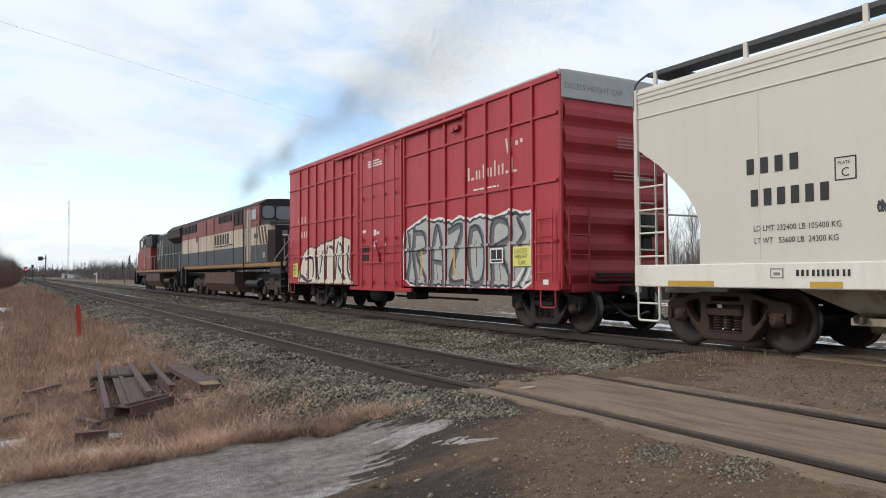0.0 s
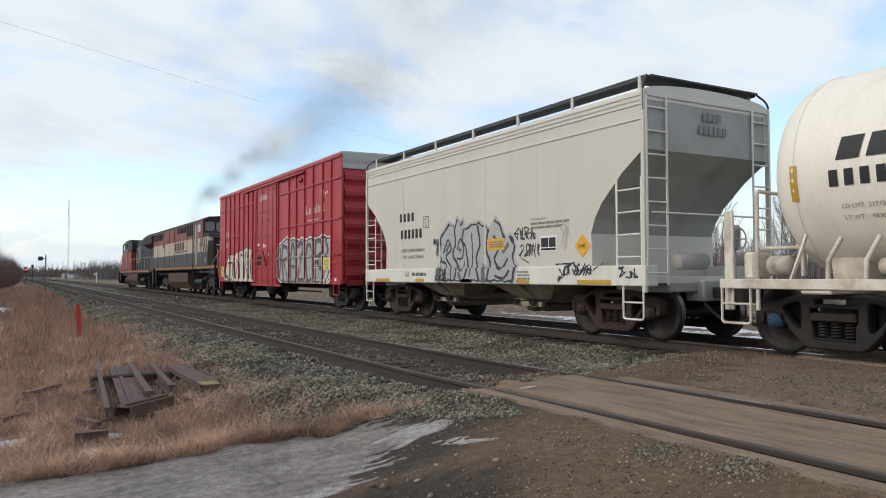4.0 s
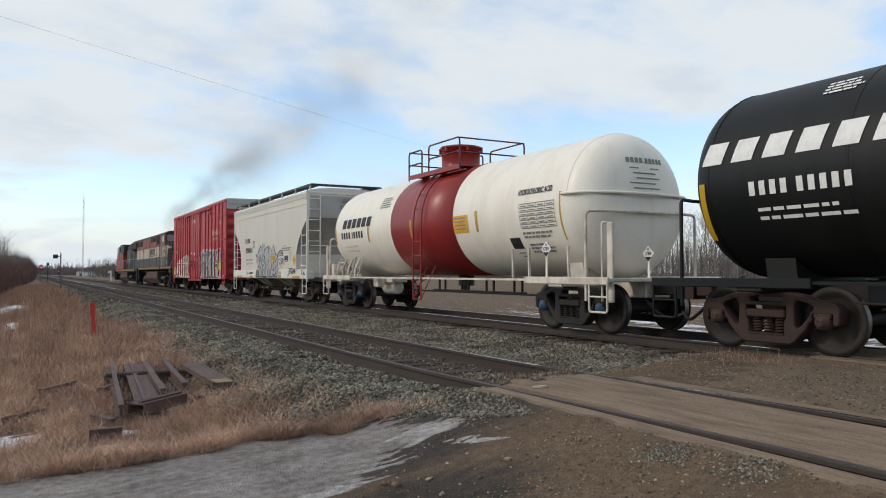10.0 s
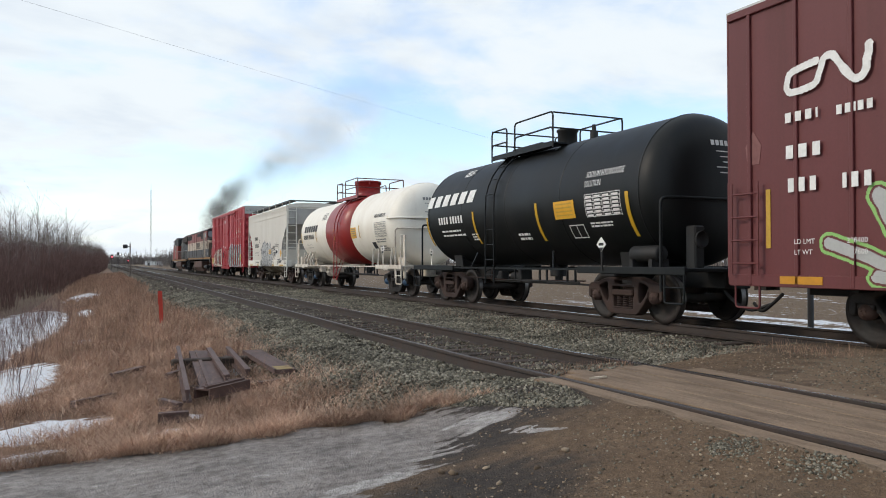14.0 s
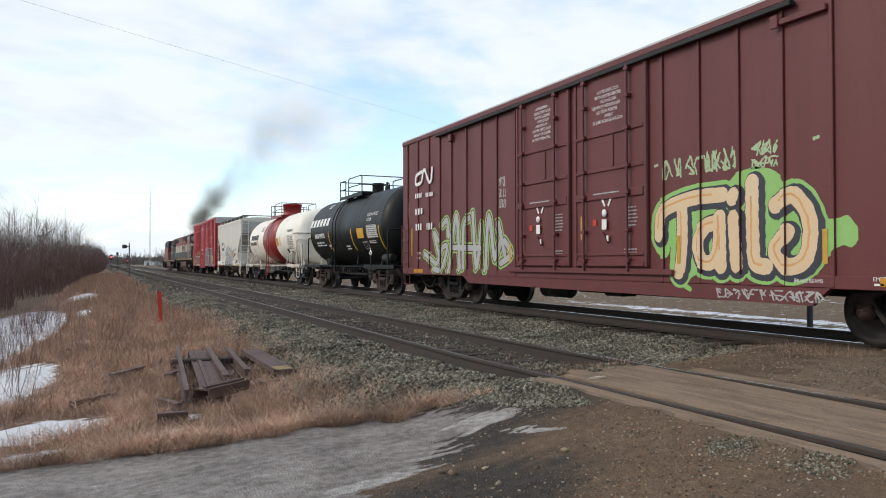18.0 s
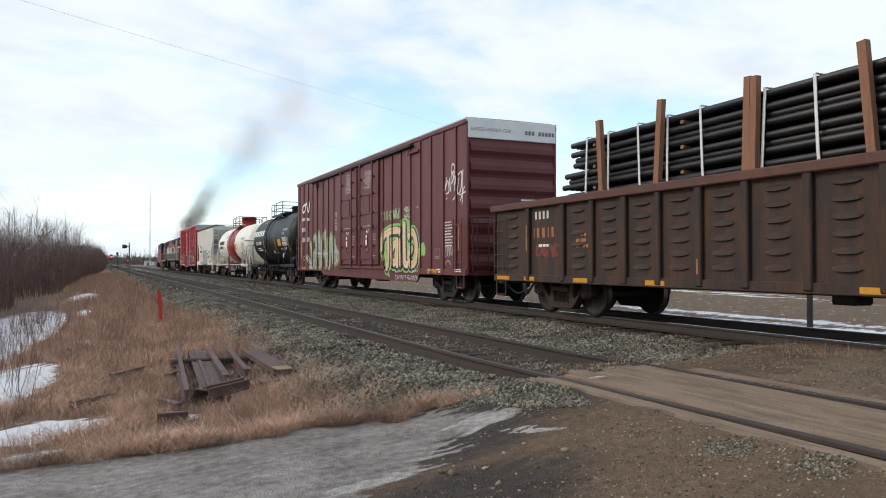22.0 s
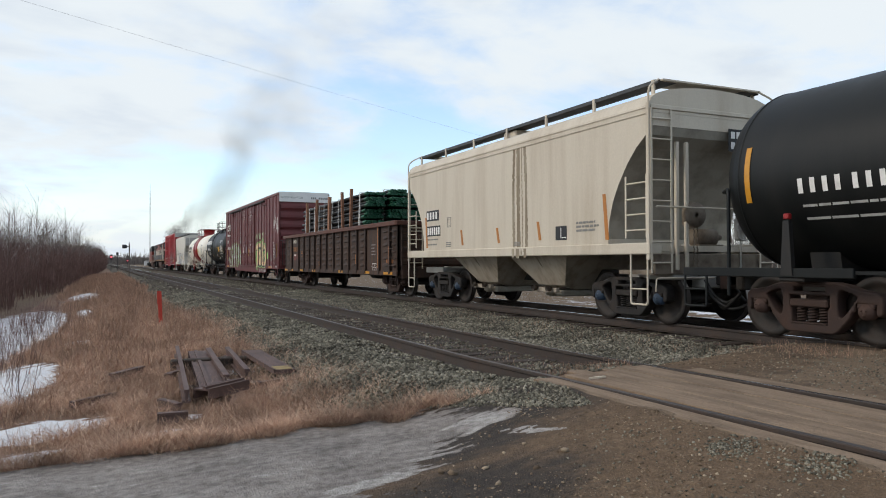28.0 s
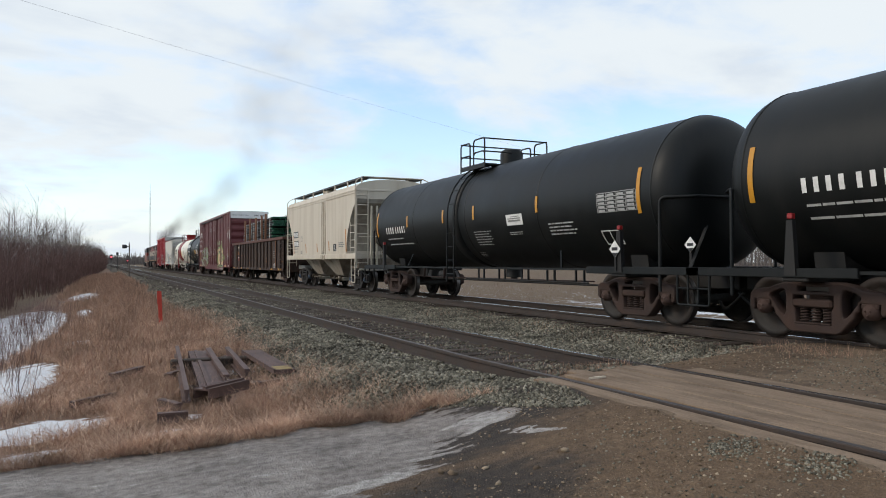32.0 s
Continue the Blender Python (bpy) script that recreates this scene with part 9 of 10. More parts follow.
def bed_of_stones():
    r = np.random.RandomState(4)

    def band(n, x0, x1, y0, y1, fall):
        y = y0 + (y1 - y0) * r.rand(n) ** fall
        return r.uniform(x0, x1, n), y

    parts_ = [band(46000, 2.0, 4.32, 6.3, 36, 2.0), band(50000, 5.9, 9.72, 6.4, 36, 1.9), band(15000, 4.4, 5.84, 6.8, 40, 1.6), band(4000, 1.7, 9.4, 34, 80, 1.2), band(3500, 11.6, 13.2, 6.0, 34, 1.5)]
    x, y = (np.concatenate([p[k] for p in parts_]) for k in (0, 1))
    # loose stones spill on the road's edge
    x2, y2 = r.normal(3.85, .40, 260), 6.80 + abs(r.normal(0, .15, 260)) * np.where(r.rand(260) < .3, -1, 1)
    x, y = np.concatenate([x, x2]), np.concatenate([y, y2])
    rail = np.minimum.reduce([abs(x - NEAR1), abs(x - NEAR2), abs(x - FAR1), abs(x - FAR2)])
    keep = (rail > .055) & ~((x > 4.42) & (x < 5.80) & (r.rand(len(x)) < .66 + .25 * np.sin(y * 2.1) * np.sin(x * 5))) & ((y > road_edge(x) + np.interp(x, [2.6, 3.4], [.28, 0])) | (np.arange(len(x)) >= len(x) - 260)) & ~((x > 3.95) & (x < 6.3) & (y < 6.75 + .25 * np.sin(x * 7)))
    keep &= r.rand(len(x)) < np.interp(x, [1.7, 2.3, 2.6], [.1, .6, 1])
    # tie ends stay half bare
    keep &= ~((abs((y + 20) % .53 - .265) > .16) & (x > 3.86) & (x < 6.36) & (r.rand(len(x)) < .75))
    x, y = x[keep], y[keep]
    s = r.uniform(.0085, .021, len(x)) * np.where(y > 34, 1.7, 1.0) * np.interp(y, [6, 12], [.85, 1.05])
    stones("ballast_stones", x, y, relief(x, y) + s * .6 + np.where(x < 4.2, .004, 0) + .03 * np.exp(-((x - 4.22) / .10) ** 2), s, ballast_stone, "grey-green crushed stone ballast", "ballast", 3)
    # ballast kicked over the road's corner, thick at the planks
    x = r.uniform(2.7, 4.02, 3000)
    lim = np.interp(x, [2.7, 3.24, 3.66, 3.9, 4.02], [6.85, 6.15, 5.45, 5.30, 5.9])
    y = lim + abs(r.normal(0, .60, len(x)))
    k = (y < road_edge(x) + .1) & (r.rand(len(x)) < np.interp(x, [2.7, 3.3, 3.6], [.2, .6, 1]))
    x, y = x[k], y[k]
    s = r.uniform(.005, .0145, len(x))
    stones("spilled_ballast", x, y, relief(x, y) + s * .35, s, ballast_stone, "loose grey-green stones spilled on the road's corner", "ballast", 14)
    # gravel gathered in low heaps along the planks
    gx, gy = [], []
    for cx, cy, a, n in ((3.84, 3.72, .09, 300), (3.94, 3.12, .10, 300), (3.6, 4.3, .25, 90), (3.2, 3.4, .35, 120), (8.0, 5.2, .9, 1500), (7.2, 3.9, .6, 700)):
        gx.append(r.normal(cx, a, n)); gy.append(r.normal(cy, a * 1.1, n))
    x, y = np.concatenate(gx), np.concatenate(gy)
    k = (x < 4.10) | (x > 6.15)
    x, y = x[k], y[k]
    s = r.uniform(.004, .0095, len(x))
    stones("road_gravel", x, y, relief(x, y) + s * .3, s, ballast_stone, "pale gravel gathered on the dirt road", "gravel", 15)
    # pebbles on the dirt road
    n = 50000
    x, y = r.uniform(1.2, 9.2, n), r.uniform(2.0, 7.0, n)
    y = np.where(x > 6.1, r.uniform(3.0, 9.0, n), y)
    lump = .5 + .5 * np.sin(2.3 * x + 1.9 * np.sin(1.7 * y)) * np.sin(2.9 * y + 1.1 * x)
    keep = ~((x > 4.05) & (x < 6.15)) & (covers(x, y)["w_ice"] < .45) & (r.rand(n) < .12 + .88 * lump ** 2)
    x, y = x[keep], y[keep]
    s = .0020 + .0095 * r.rand(len(x)) ** 6
    stones("road_pebbles", x, y, relief(x, y) + s * .15, s, pebble_stone, "small loose pebbles on the dirt road", "pebbles", 5, .6)
    # a few fist-sized stones by the ice
    x, y = np.array([2.20, 2.26, 2.50, 3.07, 2.75, 2.95, 2.42]), np.array([4.79, 4.72, 4.68, 4.53, 4.40, 4.9, 4.35])
    s = np.array([.030, .026, .022, .026, .02, .016, .018])
    stones("road_stones", x, y, relief(x, y) + s * .3, s, pebble_stone, "single rounded stones on the mud beside the ice", "stones", 16, .6)


def dip(x, y):
    """How far the empty track lies below the crossing's level."""
    return track_dip(y) * np.exp(-((np.asarray(x) - NEAR_X) / 2.2) ** 4)


def blades(name, x, y, h, w, lean, mat, label, category, seed, z=None):
    """Thin blades, each bent once; arrays of base, height, width and lean."""
    r = np.random.RandomState(seed)
    n = len(x)
    z = relief(x, y) + dip(x, y) - .02 if z is None else z
    a, f = r.uniform(0, 6.283, n), r.uniform(0, 6.283, n)
    dx, dy = np.cos(a) * lean * h, np.sin(a) * lean * h
    wx, wy = np.cos(f) * w / 2, np.sin(f) * w / 2
    k = r.uniform(.35, .6, n)
    hz = h * np.sqrt(np.clip(1 - lean**2 * .8, .05, 1))
    P = np.empty((n, 5, 3))
    P[:, 0] = np.stack([x - wx, y - wy, z], -1)
    P[:, 1] = np.stack([x + wx, y + wy, z], -1)
    P[:, 2] = np.stack([x + wx * .8 + dx * .35, y + wy * .8 + dy * .35, z + hz * k], -1)
    P[:, 3] = np.stack([x - wx * .8 + dx * .35, y - wy * .8 + dy * .35, z + hz * k], -1)
    P[:, 4] = np.stack([x + dx, y + dy, z + hz], -1)
    T = np.array([(0, 1, 2), (0, 2, 3), (3, 2, 4)])
    t = (T[None] + 5 * np.arange(n)[:, None, None]).reshape(-1, 3)
    return mesh_from(name, P.reshape(-1, 3), tris=t, mat=mat, label=label, category=category)


def off_snow(x, y, r):
    """False, but for a few stems, where snow lies."""
    d = np.zeros(np.shape(x))
    for b in SNOW:
        d = np.maximum(d, blob(x, y, *b))
    return (d < .47) | (r.rand(len(x)) < .05)


def grasses():
    r = np.random.RandomState(11)
    # straw verge: tufts
    nt = 8200
    ty = 6.75 + 40 * r.rand(nt) ** 2.0
    tx = r.uniform(-1.3, 2.75, nt) - .012 * (ty - 7)
    ok = r.rand(nt) < np.where(tx > 2.2, .45, 1) * np.where(tx < -.6, .6, 1)
    tx, ty = tx[ok], ty[ok]
    per = 20
    x = np.repeat(tx, per) + r.normal(0, .085, len(tx) * per)
    y = np.repeat(ty, per) + r.normal(0, .085, len(tx) * per)
    hh = np.repeat(r.uniform(.07, .26, len(tx)), per) * r.uniform(.5, 1.3, len(x))
    edge = y < 8.2
    hh = np.where(edge, hh * .62, hh) * np.interp(x, [-1.2, .4], [.5, 1])
    lean = np.clip(r.normal(.82, .22, len(x)), .1, 1.08)
    thin = np.where(y < 10.5, np.interp(x, [-1.0, .5], [.22, 1]), 1)
    keep = (y > road_edge(x) + .02) & (scrap_clear(x, y)) & off_snow(x, y, r) & (r.rand(len(x)) < thin)
    blades("dry_grass", x[keep], y[keep], hh[keep], np.interp(y[keep], [7, 20, 45], [.0045, .008, .020]), lean[keep], dry_grass, "dry straw-coloured grass on the verge", "grass", 2)
    # flattened, tangled straw lying over the verge
    n = 190000
    y = 6.6 + 19 * r.rand(n) ** 1.6
    x = r.uniform(-1.7, 3.1, n)
    knot = .5 + .5 * np.sin(3.1 * x + 1.3 * np.sin(2.1 * y)) * np.sin(2.7 * y + 1.7 * x)
    ragged = .05 + .14 * np.sin(2.9 * x + 1) * np.sin(7.3 * x)
    keep = (r.rand(n) < .12 + .88 * knot) & (y > road_edge(x) - ragged) & (r.rand(n) < np.interp(x, [2.2, 2.5, 3.1], [1, .35, .12])) & (scrap_clear(x, y) | (r.rand(n) < .12))
    keep &= off_snow(x, y, r) & (r.rand(n) < np.where(y < 10.5, np.interp(x, [-1.0, .5], [.3, 1]), 1))
    x, y = x[keep], y[keep]
    blades("tangled_straw", x, y, r.uniform(.08, .34, len(x)), np.interp(y, [7, 12, 25], [.0038, .005, .010]), np.clip(r.normal(.94, .12, len(x)), .5, 1.1), dry_grass, "flattened tangled straw on the verge", "grass", 12, z=relief(x, y) + r.uniform(-.01, .10, len(x)) * (.3 + .7 * knot[keep]))
    # straw fringe lying over the road's edge and the foot of the ballast
    n = 52000
    x = r.uniform(-1.6, 3.55, n)
    y = road_edge(x) - .10 + abs(r.normal(0, .26, n)) + .10 * np.sin(5.3 * x) * np.sin(1.9 * x + 1)
    y -= .16 * np.clip(np.sin(3.7 * x + .6) * np.sin(1.3 * x + 2), 0, 1)
    tuft = .5 + .5 * np.sin(9.1 * x + 2.0 * np.sin(4.3 * y)) * np.sin(6.7 * y + 2.1 * x)
    keep = (r.rand(n) < tuft ** 1.5) & (r.rand(n) < np.interp(x, [-1.0, .5, 2.6, 3.0, 3.55], [.3, 1, 1, .7, .15])) & off_snow(x, y, r)
    x, y = x[keep], y[keep]
    blades("straw_fringe", x, y, r.uniform(.05, .17, len(x)), np.full(len(x), .004), np.clip(r.normal(.85, .18, len(x)), .3, 1.08), dry_grass, "reddish straw fringe along the road's edge", "grass", 17, z=relief(x, y) + r.uniform(-.01, .03, len(x)))
    # russet weeds, taller, further out
    n = 60000
    y = 8.6 + 110 * r.rand(n) ** 1.9
    x = r.uniform(-1.1, 2.6, n) - np.clip(.010 * (y - 8), 0, .5)
    x = np.where(y > 45, r.uniform(-2.2, 2.6, n), x)
    clump = .5 + .5 * np.sin(1.9 * x + .7 * np.sin(.8 * y)) * np.sin(1.1 * y + x)
    keep = (r.rand(n) < .25 + .75 * clump) & scrap_clear(x, y) & off_snow(x, y, r)
    x, y = x[keep], y[keep]
    blades("russet_weeds", x, y, r.uniform(.22, .58, len(x)) * np.interp(y, [8.5, 12, 17], [.42, .6, 1]), np.interp(y, [8, 25, 120], [.0042, .010, .040]), np.clip(r.normal(.45, .24, len(x)), 0, 1.0), russet_weed, "russet dead weeds along the track", "weeds", 6)
    # tufts between and beside the rails
    x, y = np.concatenate([r.uniform(4.45, 5.78, 2600), r.normal(7.0, .5, 1000), r.normal(8.6, .35, 1600)]), np.concatenate([7.0 + 12 * r.rand(2600) ** 1.9, 6.8 + 20 * r.rand(1000), 6.3 + 14 * r.rand(1600) ** 1.5])
    rail = np.minimum.reduce([abs(x - NEAR1), abs(x - NEAR2), abs(x - FAR1)])
    k = rail > .1
    blades("track_weeds", x[k], y[k], r.uniform(.04, .17, k.sum()), np.full(k.sum(), .005), np.clip(r.normal(.4, .2, k.sum()), 0, .9), russet_weed, "sparse dead weeds between the rails", "weeds", 8)
    # field beyond the train
    n = 9000
    x = 13.4 + 60 * r.rand(n) ** 1.6
    y = r.uniform(2, 60, n)
    k = abs(x - 15.4) > .8
    blades("field_grass", x[k], y[k], r.uniform(.06, .22, k.sum()), np.interp(x[k], [13, 70], [.010, .05]), np.clip(r.normal(.4, .2, k.sum()), 0, .9), field_stem, "dead brown grass of the field", "grass", 9)


def thicket():
    """Bare red-brown brush along the ditch, stems and twigs in one mesh; paler taller stems stand out of it."""
    r = np.random.RandomState(21)

    def stems(n, x, y, h, w, twigs, spread):
        out = []
        z = relief(x, y)
        lean = r.normal(0, spread, (n, 2)) * h[:, None]
        base = np.stack([x, y, z], -1)
        tip = base + np.concatenate([lean, h[:, None]], 1)
        out.append((base, tip, w))
        for _ in range(twigs):
            t = r.uniform(.25, .92, n)
            p = base + (tip - base) * t[:, None]
            q = p + np.concatenate([r.normal(0, .16, (n, 2)) * h[:, None], (r.uniform(.10, .32, n) * h)[:, None]], 1)
            out.append((p, q, w * .42))
        return out

    def edge(y):
        return np.interp(y, [30, 45, 59, 120, 190, 270], [-4.8, -4.1, -2.75, -1.2, .5, 1.7])

    segs = []
    n = 9000
    y = 31 + 300 * r.rand(n) ** 1.5
    x = edge(y) - 7.5 * r.rand(n) ** 1.4 + .5 * np.sin(y * .35)
    h = np.clip(r.normal(2.9, .6, n), 1.2, 4.6) * np.interp(edge(y) - x, [0, 1.5, 7.5], [.65, 1.0, 1.2]) * np.interp(y, [30, 60, 200, 330], [.95, 1.0, 1.25, 1.9])
    segs += stems(n, x, y, h, np.interp(y, [30, 80, 220, 330], [.018, .030, .06, .10]), 12, .12)
    n = 1000
    y = 36 + 270 * r.rand(n) ** 1.2
    x = edge(y) - 1.1 - 9 * r.rand(n)
    h = np.minimum(2.0 + .085 * np.hypot(x, y), np.interp(y, [60, 110, 150, 300], [7.6, 9.0, 7.0, 9.0])) * r.uniform(.45, 1.0, n) ** .8 * (.86 + .16 * np.sin(y * .21) * np.sin(y * .67 + x))
    tall = stems(n, x, y, h, np.interp(y, [36, 80, 240], [.032, .05, .09]), 20, .05)
    # low brush in the snow of the ditch
    n = 900
    y = 9.5 + 22 * r.rand(n)
    x = -1.9 + .55 * r.normal(0, 1, n)
    low = stems(n, x, y, r.uniform(.3, 1.0, n), np.full(n, .007), 5, .2)
    for name, ss, mat, lb in (("thicket", segs, shrub_stem, "dense bare red-brown brush beside the ditch"), ("saplings", tall, tree_bark, "tall bare grey saplings above the brush"), ("ditch_brush", low, shrub_stem, "low bare twigs in the snowy ditch")):
        P, Q, W = (np.concatenate([s[k] for s in ss]) for k in range(3))
        f = r.uniform(-.9, .9, len(P))
        d = np.stack([np.cos(f), np.sin(f), np.zeros(len(P))], -1) * W[:, None] / 2
        V = np.stack([P - d, P + d, Q + d * .35, Q - d * .35], 1).reshape(-1, 3)
        mesh_from(name, V, quads=np.arange(len(V)).reshape(-1, 4), mat=mat, label=lb, category="brush")


def far_woods():
    r = np.random.RandomState(33)
    P, Q, W = [], [], []

    def belt(n, x0, y0, x1, y1, deep, h0, h1, w):
        t = r.rand(n)
        b = np.stack([x0 + (x1 - x0) * t + r.normal(0, deep, n), y0 + (y1 - y0) * t + r.normal(0, deep, n), np.full(n, -1.0)], -1)
        h = r.uniform(h0, h1, n) * (.70 + .22 * np.sin(t * 40) * np.sin(t * 13 + 1) + .16 * np.sin(t * 9 + 2)) * np.where(r.rand(n) < .08, 1.25, 1)
        lean = r.normal(0, .05, (n, 2)) * h[:, None]
        tip = b + np.concatenate([lean, h[:, None]], 1)
        P.append(b); Q.append(tip); W.append(np.full(n, w))
        for _ in range(9):
            k = r.uniform(.25, .95, n)
            p = b + (tip - b) * k[:, None]
            P.append(p)
            Q.append(p + np.concatenate([r.normal(0, .12, (n, 2)) * h[:, None], (r.uniform(.1, .3, n) * h)[:, None]], 1))
            W.append(np.full(n, w * .4))

    belt(2600, 40, 420, 130, 330, 10, 5, 10, .28)
    belt(700, 34, 330, 62, 300, 7, 5, 9.5, .16)
    belt(3000, 22, 900, 110, 760, 16, 6, 12, .6)
    belt(1400, -60, 1100, 30, 1000, 20, 7, 12, .8)
    belt(2000, 95, 300, 190, 120, 8, 6, 11, .22)
    belt(2200, 120, 110, 90, 10, 6, 7, 11.5, .11)
    P, Q, W = np.concatenate(P), np.concatenate(Q), np.concatenate(W)
    f = r.uniform(0, 3.14, len(P))
    d = np.stack([np.cos(f), np.sin(f), np.zeros(len(P))], -1) * W[:, None] / 2
    V = np.stack([P - d, P + d, Q + d * .4, Q - d * .4], 1).reshape(-1, 3)
    mesh_from("far_woods", V, quads=np.arange(len(V)).reshape(-1, 4), mat=far_wood, label="distant belt of bare grey-brown woods", category="woods")


def bare_tree(seed, h):
    """A bare tree: tapered trunk, limbs and fine branches."""
    rnd = random.Random(seed)
    top = new("tree", None)
    t, g = Geo(), Geo()
    trunk = [Vector((rnd.uniform(-.06, .06) * i, rnd.uniform(-.06, .06) * i, h * i / 7)) for i in range(8)]
    t.tube(trunk, .085, 6, r2=.012)
    for k in range(34):
        u = rnd.uniform(.18, .95)
        i = min(int(u * 7), 6)
        p = trunk[i].lerp(trunk[i + 1], u * 7 - i)
        L = h * (1 - u) * .42 + .6
        a = rnd.uniform(0, 6.283)
        d = Vector((math.cos(a) * .55, math.sin(a) * .55, .85)).normalized()
        q = p + d * L * .5
        e = q + (d + Vector((0, 0, .5))).normalized() * L * .5
        g.tube([p, q, e], .024 * (1.15 - u), 4, False, .006)
        for m in range(9):
            s = p.lerp(e, rnd.uniform(.3, 1))
            f = (d + Vector((rnd.uniform(-.8, .8), rnd.uniform(-.8, .8), rnd.uniform(0, .9)))).normalized() * L * rnd.uniform(.2, .45)
            g.tube([s, s + f], .009, 3, False, .003)
    part("trunk", t, tree_bark, top)
    part("crown", g, tree_bark, top, "fine bare branches")
    return tagged(top, "bare winter tree at the edge of the field", "tree", "bare trees beyond the field")


def spruce(x, y, h):
    top = new("tree", None)
    tagged(top, "dark green narrow spruce tree on the skyline", "tree", "spruces on the skyline")
    top.location = (x, y, -1.0)
    rnd = random.Random(int(x * 7))
    part("trunk", Geo().tube([(0, 0, 0), (0, 0, h)], .22, 6, r2=.03), tree_bark, top)
    g = Geo()
    for k in range(260):
        z = h * (.10 + .9 * rnd.random())
        r = (1 - z / h) * h * .20 + .15
        a = rnd.uniform(0, 6.283)
        e = Vector((math.cos(a) * r, math.sin(a) * r, z - r * .35))
        s = Vector((-math.sin(a), math.cos(a), 0)) * .35
        g.add([Vector((0, 0, z)), e + s, e + Vector((0, 0, -.25)), e - s], [(0, 1, 2, 3)])
    part("crown", g, spruce_green, top, "drooping dark needle branches")


def trees():
    rnd = random.Random(77)
    kinds = [bare_tree(k, 9.5 + k * .8) for k in range(4)]
    spots = []
    for k in range(44):
        u = k / 43
        spots.append((rnd.uniform(-4, 5) + 52 + 30 * u, 60 - 62 * u + rnd.uniform(-4, 4)))
    for i, (x, y) in enumerate(spots):
        m = pose(x, y, -.85, 0, 0, rnd.uniform(0, 360))
        if i < 4:
            kinds[i].matrix_basis = m
        else:
            copy_thing(kinds[i % 4], m)
    for x, y, h in ((63, 500, 14.5), (61, 515, 11), (66, 520, 10), (120, 480, 12), (30, 950, 14)):
        spruce(x, y, h)


# ---- scrap pile, markers, signals ----
BEAMS = [
    ("rail", (1.27, 14.05, -0.38), (0.96, 9.38, -0.42), 0.10, 0.16),
    ("channel", (1.62, 14.07, -0.42), (1.33, 9.86, -0.44), 0.32, 0.10),
    ("rail", (1.75, 13.64, -0.38), (1.57, 10.38, -0.40), 0.14, 0.13),
    ("channel", (1.14, 9.49, -0.37), (1.72, 10.04, -0.37), 0.24, 0.13),
    ("rail", (2.08, 13.67, -0.40), (1.97, 11.07, -0.46), 0.13, 0.17),
    ("plank", (2.39, 13.07, -0.36), (2.47, 10.85, -0.41), 0.32, 0.06),
    ("rail", (2.00, 10.48, -0.53), (2.35, 10.56, -0.51), 0.14, 0.10),
    ("rail", (0.18, 12.33, -0.56), (0.64, 12.88, -0.54), 0.16, 0.13),
    ("plank", (-0.30, 10.54, -0.62), (0.19, 10.89, -0.60), 0.13, 0.08),
    ("plank", (0.93, 11.67, -0.50), (1.12, 11.95, -0.50), 0.14, 0.09),
    ("rail", (0.67, 9.51, -0.50), (0.86, 9.19, -0.52), 0.14, 0.12),
    ("plank", (0.59, 8.80, -0.54), (0.91, 8.78, -0.54), 0.20, 0.10),
]


def scrap_clear(x, y):
    """False where scrap lies, so that no grass grows through it."""
    x, y = np.asarray(x), np.asarray(y)
    ok = np.ones(x.shape, bool)
    for _, p, q, w, h in BEAMS:
        dx, dy = q[0] - p[0], q[1] - p[1]
        t = np.clip(((x - p[0]) * dx + (y - p[1]) * dy) / (dx * dx + dy * dy), -.06, 1.06)
        ok &= np.hypot(x - p[0] - t * dx, y - p[1] - t * dy) > w / 2 + .03
    return ok


